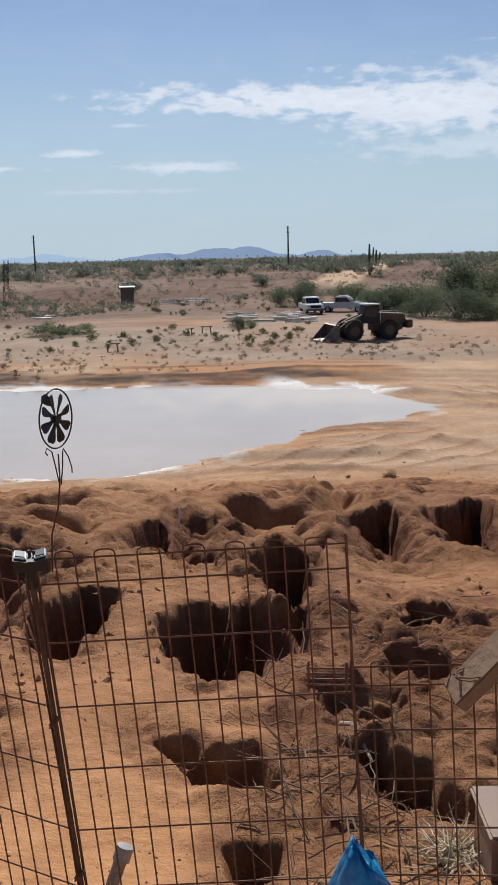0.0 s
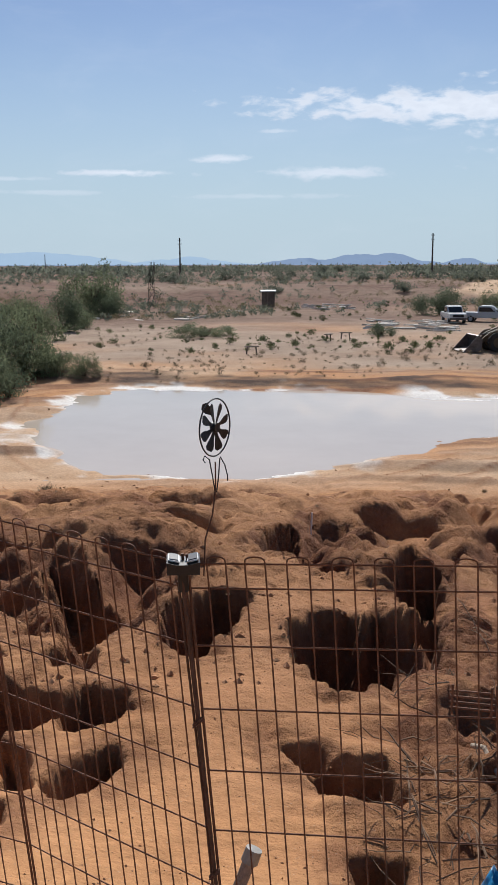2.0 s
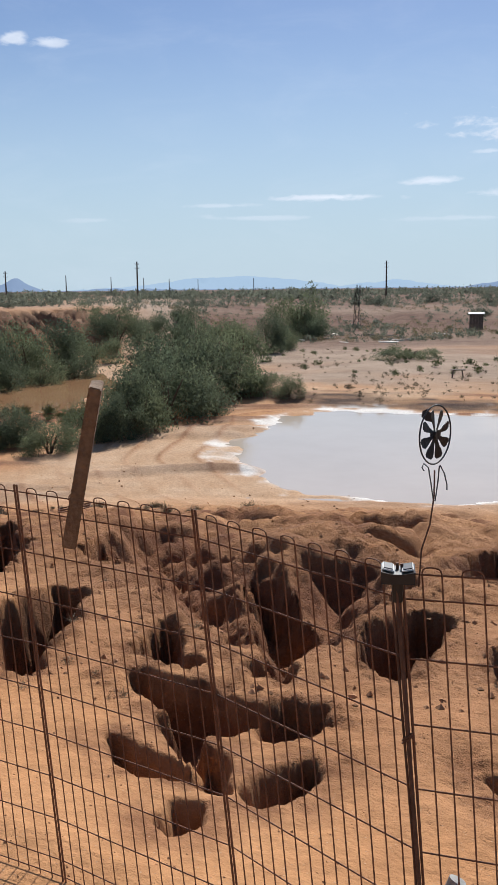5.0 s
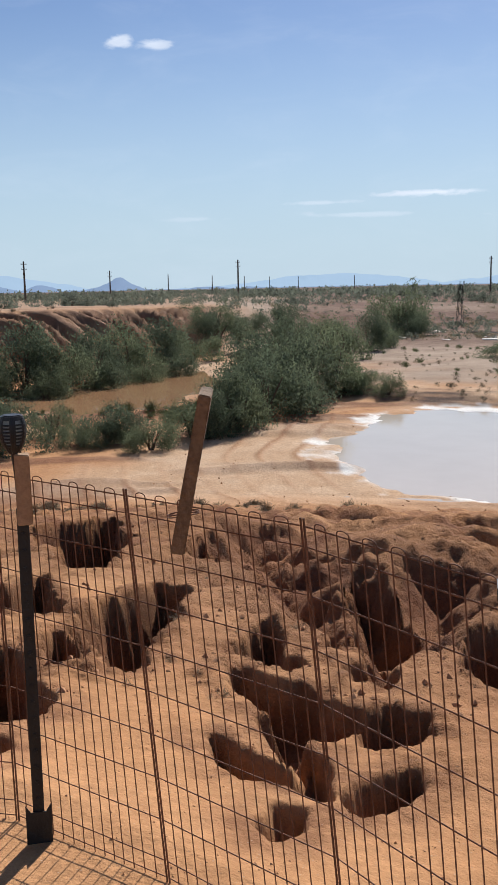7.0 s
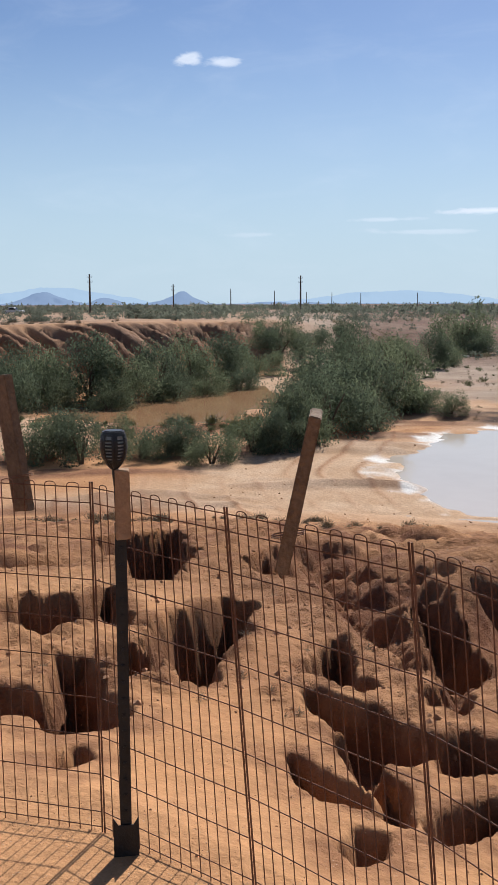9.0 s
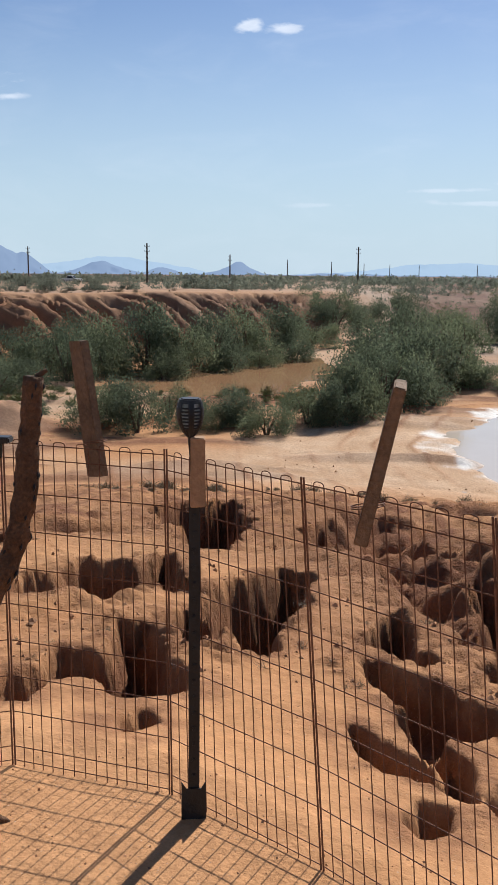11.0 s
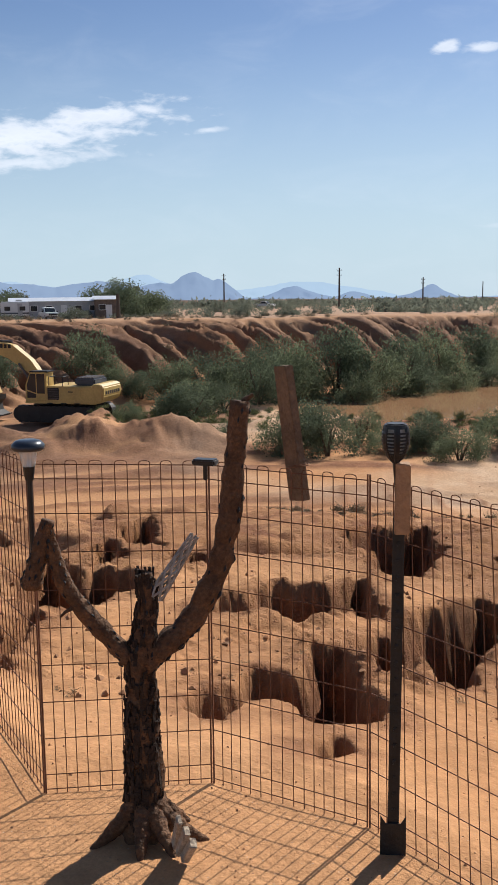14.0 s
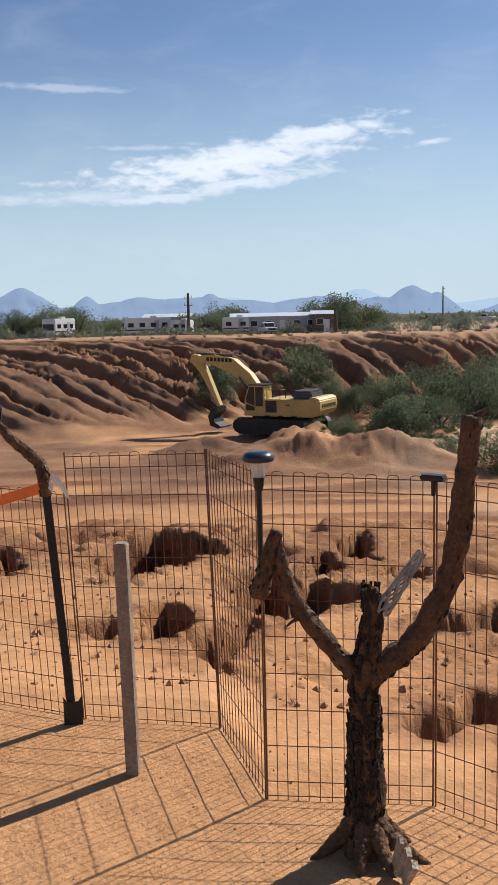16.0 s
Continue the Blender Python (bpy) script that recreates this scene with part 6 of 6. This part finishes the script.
def pickup(x, y, turn, name="pickup_truck", label="white pickup truck parked by the bushes"):
    """A crew-cab pickup; forward is -y."""
    ob = empty(name, x, y, ground(x, y) - 0.02, turn)
    body = prism(bmesh.new(), [(-2.75, 0.5), (2.7, 0.5), (2.75, 0.75), (2.7, 1.1), (-0.9, 1.1), (-1.0, 1.15), (-2.6, 1.08), (-2.78, 0.8)], -0.95, 0.95)
    bmesh.ops.bevel(body, geom=list(body.edges), offset=0.06, segments=2, affect="EDGES")
    top = prism(bmesh.new(), [(-1.25, 1.1), (-0.55, 1.78), (-0.35, 1.84), (0.75, 1.84), (0.95, 1.7), (1.05, 1.1)], -0.82, 0.82)
    bmesh.ops.bevel(top, geom=list(top.edges), offset=0.05, segments=2, affect="EDGES")
    quarter = Matrix.Rotation(math.pi / 2, 4, "Z")
    parts = [part("body", body, M_WHITE, ob), part("cabin", top, M_WHITE, ob)]
    glass = box(bmesh.new(), (0.03, 1.45, 0.78), (-0.93, 0, 1.46), Euler((0, 0.80, 0)).to_matrix())
    parts.append(part("windscreen", glass, M_GLASS, parts[1]))
    for yy in (-0.835, 0.835):
        parts.append(part("side_window", prism(bmesh.new(), [(-0.85, 1.2), (-0.42, 1.68), (0.85, 1.68), (0.9, 1.2)], yy - 0.01, yy + 0.01), M_GLASS, parts[1]))
    parts.append(part("grille", box(bmesh.new(), (0.04, 1.2, 0.28), (-2.77, 0, 0.85), None, 0.01), M_MACHINE, parts[0]))
    parts.append(part("bumper", box(bmesh.new(), (0.18, 1.9, 0.22), (-2.80, 0, 0.52), None, 0.04), M_STEEL, ob))
    for yy in (-0.76, 0.76):
        parts.append(part("headlight", box(bmesh.new(), (0.05, 0.28, 0.20), (-2.76, yy, 0.88), None, 0.02), M_SILVER, parts[0]))
        parts.append(part("mirror", box(bmesh.new(), (0.10, 0.22, 0.16), (-0.85, yy * 1.42, 1.25), None, 0.03), M_MACHINE, ob))
    for xx in (-1.75, 1.75):
        for yy in (-0.82, 0.82):
            parts.append(part("tyre", bar(bmesh.new(), (xx, yy - 0.13, 0.38), (xx, yy + 0.13, 0.38), 0.38, 0.38, 20), M_TYRE, ob))
            parts.append(part("rim", bar(bmesh.new(), (xx, yy - 0.14, 0.38), (xx, yy + 0.14, 0.38), 0.22, 0.22, 14), M_SILVER, parts[-1]))
    for p in parts:
        p.data.transform(quarter)
    return tagged(ob, label, "pickup truck")


px, py = polar(0.75, 110)
pickup(px, py, 12)
px, py = polar(-1.2, 112)
pickup(px, py, 80, "pickup_truck", "white pickup truck half hidden behind the loader")


# ---- homes on the plain ----
def motorhome(x, y, turn, long, high, label, stripe=True, name="motorhome"):
    ob = empty(name, x, y, ground(x, y), turn)
    shell = box(bmesh.new(), (long, 2.5, high - 0.5), (0, 0, 0.5 + (high - 0.5) / 2), None, 0.14)
    body = part("body", shell, M_WHITE, ob)
    n = int(long / 1.5)
    for k in range(n):
        part("window", box(bmesh.new(), (0.85, 0.05, 0.62), (-long / 2 + 1.0 + (long - 2.0) * k / max(1, n - 1), -1.26, high * 0.62), None, 0.02), M_GLASS, body)
    part("windscreen", box(bmesh.new(), (0.05, 2.1, 0.95), (-long / 2 - 0.005, 0, high * 0.58), None, 0.02), M_GLASS, body)
    if stripe:
        part("stripe", box(bmesh.new(), (long * 0.97, 0.03, 0.22), (0, -1.262, high * 0.36)), M_HOOD, body, "dark blue stripe")
    part("door", box(bmesh.new(), (0.72, 0.04, 1.85), (long * 0.18, -1.262, 1.5), None, 0.01), M_GREY, body)
    part("air_conditioner", box(bmesh.new(), (0.9, 0.8, 0.28), (long * 0.15, 0, high + 0.14), None, 0.06), M_WHITE, body)
    part("skirt", box(bmesh.new(), (long * 0.92, 2.2, 0.45), (0, 0, 0.4)), M_MACHINE, ob)
    for xx in (-long * 0.3, long * 0.28):
        for yy in (-1.05, 1.05):
            part("tyre", bar(bmesh.new(), (xx, yy - 0.14, 0.42), (xx, yy + 0.14, 0.42), 0.42, 0.42, 16), M_TYRE, ob)
    return tagged(ob, label, "motorhome")


def mobile_home(x, y, turn, long, wide, high, label, mat):
    ob = empty("mobile_home", x, y, ground(x, y), turn)
    body = part("wall", box(bmesh.new(), (long, wide, high), (0, 0, high / 2), None, 0.03), mat, ob)
    n = max(2, int(long / 2.2))
    for k in range(n):
        xx = -long / 2 + 1.2 + (long - 2.4) * k / (n - 1)
        if k == n // 2:
            part("door", box(bmesh.new(), (0.9, 0.06, 2.0), (xx, -wide / 2 - 0.01, 1.1), None, 0.01), M_WHITE, body)
            continue
        window = part("window", box(bmesh.new(), (1.1, 0.06, 0.9), (xx, -wide / 2 - 0.01, high * 0.6), None, 0.02), M_WHITE, body, "white window frame")
        part("pane", box(bmesh.new(), (0.94, 0.05, 0.76), (xx, -wide / 2 - 0.03, high * 0.6)), M_GLASS, window)
    roof = prism(bmesh.new(), [(-wide / 2 - 0.35, high), (wide / 2 + 0.35, high), (0, high + 0.55)], -long / 2 - 0.3, long / 2 + 0.3)
    bmesh.ops.rotate(roof, verts=roof.verts, cent=(0, 0, 0), matrix=Matrix.Rotation(math.pi / 2, 3, "Z"))
    part("roof", roof, M_ROOF, ob, "pale metal roof")
    return tagged(ob, label, "mobile home")


hx, hy = polar(60.6, 152)
mobile_home(hx, hy, 60.6 + 4, 13.5, 4.2, 2.7, "grey mobile home with a pale metal roof on the plain", M_GREY)
hx, hy = polar(57.7, 150)
mobile_home(hx, hy, 57.7, 3.4, 3.0, 2.9, "dark shed with a pale roof beside the mobile home", M_SHED)
hx, hy = polar(66.9, 165)
mobile_home(hx, hy, 66.9 - 10, 7.5, 5.0, 2.9, "grey house with a pale gable roof behind the motorhomes", M_GREY)
hx, hy = polar(68.2, 148)
motorhome(hx, hy, 68.2 + 10, 7.2, 2.9, "white motorhome with a dark stripe parked on the plain")
hx, hy = polar(66.1, 146)
motorhome(hx, hy, 66.1 - 20, 3.0, 2.4, "small white box trailer parked on the plain", False, "box_trailer")
hx, hy = polar(62.9, 150)
motorhome(hx, hy, 62.9, 4.2, 2.7, "grey-white camper parked beside the mobile home", True, "camper")
hx, hy = polar(73.3, 148)
motorhome(hx, hy, 73.3 + 50, 4.8, 3.0, "white camper with dark windows near the trees", True, "camper")
px, py = polar(61.0, 144)
pickup(px, py, 61.0 + 12, "pickup_truck", "white pickup truck in front of the mobile home")
px, py = polar(48.3, 255)
pickup(px, py, 120, "pickup_truck", "white pickup truck far out on the plain")


def utility_pole(x, y, top, arm=True):
    z = ground(x, y)
    ob = empty("utility_pole", x, y, z - 0.3)
    h = top - z + 0.3
    part("pole", bar(bmesh.new(), (0, 0, 0), (0, 0, h), 0.26, 0.17, 10), M_POLE, ob)
    if arm:
        for k in range(2):
            a = part("crossarm", box(bmesh.new(), (1.3, 0.07, 0.08), (0, 0, h - 0.7 - 1.1 * k), Euler((0, 0, 0.9)).to_matrix(), 0.02), M_POLE, ob)
            for xx in (-0.55, 0.55):
                part("insulator", bar(bmesh.new(), (xx * math.cos(0.9), xx * math.sin(0.9), h - 0.62 - 1.1 * k), (xx * math.cos(0.9), xx * math.sin(0.9), h - 0.35 - 1.1 * k), 0.04, 0.03, 8), M_POLE, a)
    return tagged(ob, "tall dark wooden utility pole on the plain", "utility pole", "utility poles on the plain")


for x, y, top in ((-9.6, 269.7, 8.6), (-77.9, 258.1, 7.6), (-134.5, 219.8, 7.8), (-154.0, 160.1, 7.4), (-190.1, 234.7, 6.2)):
    utility_pole(x, y, top)
for az, r, top in ((35.6, 420, 6.0), (33.0, 480, 5.6), (31.1, 520, 5.2), (29.6, 560, 5.0), (27.9, 600, 5.0), (50.7, 300, 8.0), (24.6, 520, 4.6), (65.7, 140, 4.6)):
    x, y = polar(az, r)
    utility_pole(x, y, top, r < 400)
x, y = polar(57.0, 99)
utility_pole(x, y, 1.9, False)

# bent lattice tower
tx, ty = polar(18.5, 150.5)
tower = empty("lattice_tower", tx, ty, ground(tx, ty) - 0.1)
foot = [(-0.9, -0.9), (0.9, -0.9), (0.9, 0.9), (-0.9, 0.9)]
for k in range(4):
    (ax, ay), (bx, by) = foot[k], foot[(k + 1) % 4]
    part("leg", tube(bmesh.new(), [(ax, ay, 0), (ax * 0.6, ay * 0.6, 4.2), (ax * 0.55 + 0.5, ay * 0.5, 7.6)], 0.06, 6), M_MACHINE, tower)
    for j in range(5):
        f0, f1 = 1 - 0.09 * j, 1 - 0.09 * (j + 1)
        part("brace", bar(bmesh.new(), (ax * f0, ay * f0, 1.4 * j), (bx * f1, by * f1, 1.4 * (j + 1)), 0.045), M_MACHINE, tower)
tower.scale = (0.55, 0.55, 0.95)
tagged(tower, "dark leaning lattice tower in the flooded scrubland", "tower")

# plank hut on the flat
kx, ky = polar(11.6, 150)
hut = empty("plank_hut", kx, ky, ground(kx, ky) - 0.05, 11.6)
for k in range(9):
    for yy in (-0.9, 0.9):
        part("plank", box(bmesh.new(), (0.21, 0.06, 2.5 + 0.06 * math.sin(9 * k)), (-0.9 + 0.225 * k, yy, 1.25), None, 0.01), M_SHED, hut)
for xx in (-0.98, 0.98):
    part("side_wall", box(bmesh.new(), (0.06, 1.8, 2.5), (xx, 0, 1.25), None, 0.01), M_SHED, hut)
part("roof", box(bmesh.new(), (2.4, 2.3, 0.10), (0, 0, 2.58), Euler((0.06, 0, 0)).to_matrix(), 0.02), M_GREY, hut, "grey tin roof")
tagged(hut, "small dark plank hut with a tin roof on the flat", "hut")


def bench(x, y, turn):
    ob = empty("wooden_rack", x, y, ground(x, y) - 0.04, turn)
    part("top", box(bmesh.new(), (1.1, 0.35, 0.07), (0, 0, 0.62), None, 0.01), M_SHED, ob)
    for xx in (-0.4, 0.4):
        part("leg", bar(bmesh.new(), (xx, 0, 0), (xx * 0.8, 0, 0.6), 0.06), M_SHED, ob)
    return tagged(ob, "low rusty rack standing on the bare flat", "rack")


for az, r, t in ((12.6, 72, 20), (8.0, 84, 70), (7.0, 86, 10)):
    bench(*polar(az, r), t)


def saguaro(x, y, h):
    ob = empty("saguaro_cactus", x, y, ground(x, y) - 0.2)
    part("stem", tube(bmesh.new(), [(0, 0, 0), (0, 0, h * 0.5), (0.05, 0, h)], [0.3, 0.32, 0.2], 10), M_LEAF_DARK, ob)
    part("arm", tube(bmesh.new(), [(0, 0, h * 0.45), (0.9, 0, h * 0.5), (1.0, 0, h * 0.7), (1.0, 0, h * 0.86)], [0.2, 0.22, 0.22, 0.14], 8), M_LEAF_DARK, ob)
    return tagged(ob, "tall saguaro cactus with one arm on the plain", "cactus")


saguaro(*polar(-2.7, 240), 6.0)
saguaro(*polar(-3.1, 260), 4.5)


# ---- scrub, weeds and litter too many to count ----
def tufts(name, seed, count, where, s0, s1, blades, mat, label, category="scrub", broad=0.07, leafy=False):
    """Low tufts of thin blades on the ground, joined."""
    rnd = np.random.RandomState(seed)
    x, y = where(rnd, count)
    z, soils = land(x, y)
    keep = z > -5.79
    x, y, z = x[keep], y[keep], z[keep]
    n = len(x)
    size = s0 * (s1 / s0) ** (rnd.uniform(0, 1, n) ** 1.8)
    c = np.repeat(np.stack([x, y, z], 1), blades, 0)
    s = np.repeat(size, blades)[:, None]
    m = n * blades
    root = c + rnd.normal(0, 0.28, (m, 3)) * s * (1, 1, 0.0)
    root[:, 2] += np.abs(rnd.normal(0, 0.18, m)) * s[:, 0]
    way = rnd.normal(0, 0.6, (m, 3))
    way[:, 2] = np.abs(rnd.normal(0.6, 0.4, m))
    way /= np.linalg.norm(way, axis=1)[:, None]
    side = np.cross(way, rnd.normal(size=(m, 3)))
    side /= np.linalg.norm(side, axis=1)[:, None]
    l = s * rnd.uniform(0.3, 0.8, (m, 1))
    if leafy:
        root[:, 2] += rnd.uniform(0, 0.5, m) * s[:, 0]
        l = l * 0.35
    v = np.stack([root - side * l * broad, root + side * l * broad, root + way * l + side * l * broad * 0.4, root + way * l - side * l * broad * 0.4], 1).reshape(-1, 3)
    return tagged(quad_object(name, v, mat), label, category, kind="stuff")


def fan(az0, az1, r0, r1, clump=0.0, seed=0):
    def pick(rnd, n):
        az, r = rnd.uniform(az0, az1, n * 3), r0 * (r1 / r0) ** rnd.uniform(0, 1, n * 3)
        x, y = polar_xy_arrays(az, r)
        w = fbm(x * 0.06, y * 0.06, 3, 200 + seed) + 0.25 * rnd.uniform(-1, 1, n * 3)
        order = np.argsort(-w * clump + 1e-3 * rnd.uniform(0, 1, n * 3))
        return x[order[:n]], y[order[:n]]

    return pick


tufts("dry_scrub", 1, 800, fan(-14, 30, 58, 150, 0.35, 1), 0.12, 0.5, 80, M_SAGE, "dry brown scrub dotted over the grey flat", broad=0.18, leafy=True)
tufts("green_scrub", 2, 170, fan(-2, 30, 72, 160, 1.0, 2), 0.25, 0.8, 160, M_GREENSCRUB, "low green weeds growing on the flat", broad=0.2, leafy=True)
tufts("dark_scrub", 3, 1100, fan(-14, 32, 120, 240, 1.0, 3), 0.4, 1.2, 50, M_LEAF_DRY, "dark scrub covering the far flat", broad=0.2, leafy=True)
tufts("shore_scrub", 4, 150, fan(-14, 50, 25, 31, 1.0, 4), 0.12, 0.36, 240, M_SAGE, "grey-brown scrub along the foot of the slope", broad=0.03)
tufts("lagoon_weeds", 5, 260, fan(34, 60, 43, 62, 1.0, 5), 0.2, 0.7, 150, M_GREENSCRUB, "yellow-green weeds beside the brown water", broad=0.04)
tufts("bank_scrub", 6, 300, fan(34, 82, 62, 110, 0.6, 6), 0.2, 0.7, 90, M_SAGE, "dry scrub on the rain-cut bank", broad=0.04)
tufts("plain_scrub", 7, 4600, fan(-14, 82, 120, 500, 0.3, 7), 0.5, 1.7, 44, M_LEAF_HAZED, "haze-paled grey-green desert scrub covering the plain", broad=0.3, leafy=True)
tufts("horizon_scrub", 8, 7000, fan(-14, 82, 230, 1500, 0.2, 8), 1.4, 3.6, 26, M_LEAF_HAZED, "hazy green scrub along the horizon", broad=0.4, leafy=True)
tufts("slope_tufts", 9, 60, fan(-12, 80, 5, 22, 0.8, 9), 0.03, 0.09, 60, M_SAGE, "small dry tufts on the gullied slope", broad=0.03)


def planks(name, seed, count, az0, az1, r0, r1, label):
    rnd = random.Random(seed)
    bm = bmesh.new()
    for _ in range(count):
        x, y = polar(rnd.uniform(az0, az1), rnd.uniform(r0, r1))
        box(bm, (rnd.uniform(0.6, 2.6), rnd.uniform(0.15, 0.5), rnd.uniform(0.04, 0.18)), (x, y, ground(x, y) + 0.12), Euler((rnd.uniform(-0.15, 0.15), rnd.uniform(-0.1, 0.1), rnd.uniform(-0.6, 0.6))).to_matrix())
    return tagged(part(name, bm, M_DEBRIS), label, "debris", kind="stuff")


planks("flood_debris", 1, 46, 0.8, 5.6, 96, 112, "bleached boards and pipes washed up on the flat")
planks("flood_debris", 2, 26, 6.5, 9.5, 135, 150, "bleached litter washed up near the far bank")
planks("flood_debris", 3, 24, 13.5, 24.0, 120, 140, "bleached litter in the flooded scrubland")


# ---- mountains on the horizon ----
def mountains(name, seed, r, peaks, floor, base, mat, label):
    """A far range: peaks are (azimuth, elevation in degrees, width)."""
    az = np.arange(-40, 110, 0.12)
    el = np.full(az.shape, floor)
    for a, e, w in peaks:
        el = np.maximum(el, floor + (e - floor) * np.exp(-np.abs((az - a) / w) ** 1.7))
    el = el + 0.22 * fbm(az * 0.45, az * 0.0, 4, seed) + 0.05 * fbm(az * 2.2, az * 0.0, 3, seed + 9)
    el = np.maximum(el, -0.3)
    rows = []
    for f in np.linspace(0, 1, 9):
        rr = r * (1 - 0.12 * (1 - f)) + 90 * fbm(az * 0.9, az * 0 + 4 * f, 3, seed + 3)
        h = base + (r * np.tan(np.radians(el)) + 1.8 - base) * f ** 0.8
        rows.append(np.stack([-rr * np.sin(np.radians(az)), rr * np.cos(np.radians(az)), h], 1))
    n = len(az)
    v = np.concatenate(rows)
    f = [(i * n + j, i * n + j + 1, (i + 1) * n + j + 1, (i + 1) * n + j) for i in range(8) for j in range(n - 1)]
    return tagged(mesh_object(name, v.tolist(), f, mat), label, "mountains", kind="structure")


# distance haze put into the mountain surface as a blue glow
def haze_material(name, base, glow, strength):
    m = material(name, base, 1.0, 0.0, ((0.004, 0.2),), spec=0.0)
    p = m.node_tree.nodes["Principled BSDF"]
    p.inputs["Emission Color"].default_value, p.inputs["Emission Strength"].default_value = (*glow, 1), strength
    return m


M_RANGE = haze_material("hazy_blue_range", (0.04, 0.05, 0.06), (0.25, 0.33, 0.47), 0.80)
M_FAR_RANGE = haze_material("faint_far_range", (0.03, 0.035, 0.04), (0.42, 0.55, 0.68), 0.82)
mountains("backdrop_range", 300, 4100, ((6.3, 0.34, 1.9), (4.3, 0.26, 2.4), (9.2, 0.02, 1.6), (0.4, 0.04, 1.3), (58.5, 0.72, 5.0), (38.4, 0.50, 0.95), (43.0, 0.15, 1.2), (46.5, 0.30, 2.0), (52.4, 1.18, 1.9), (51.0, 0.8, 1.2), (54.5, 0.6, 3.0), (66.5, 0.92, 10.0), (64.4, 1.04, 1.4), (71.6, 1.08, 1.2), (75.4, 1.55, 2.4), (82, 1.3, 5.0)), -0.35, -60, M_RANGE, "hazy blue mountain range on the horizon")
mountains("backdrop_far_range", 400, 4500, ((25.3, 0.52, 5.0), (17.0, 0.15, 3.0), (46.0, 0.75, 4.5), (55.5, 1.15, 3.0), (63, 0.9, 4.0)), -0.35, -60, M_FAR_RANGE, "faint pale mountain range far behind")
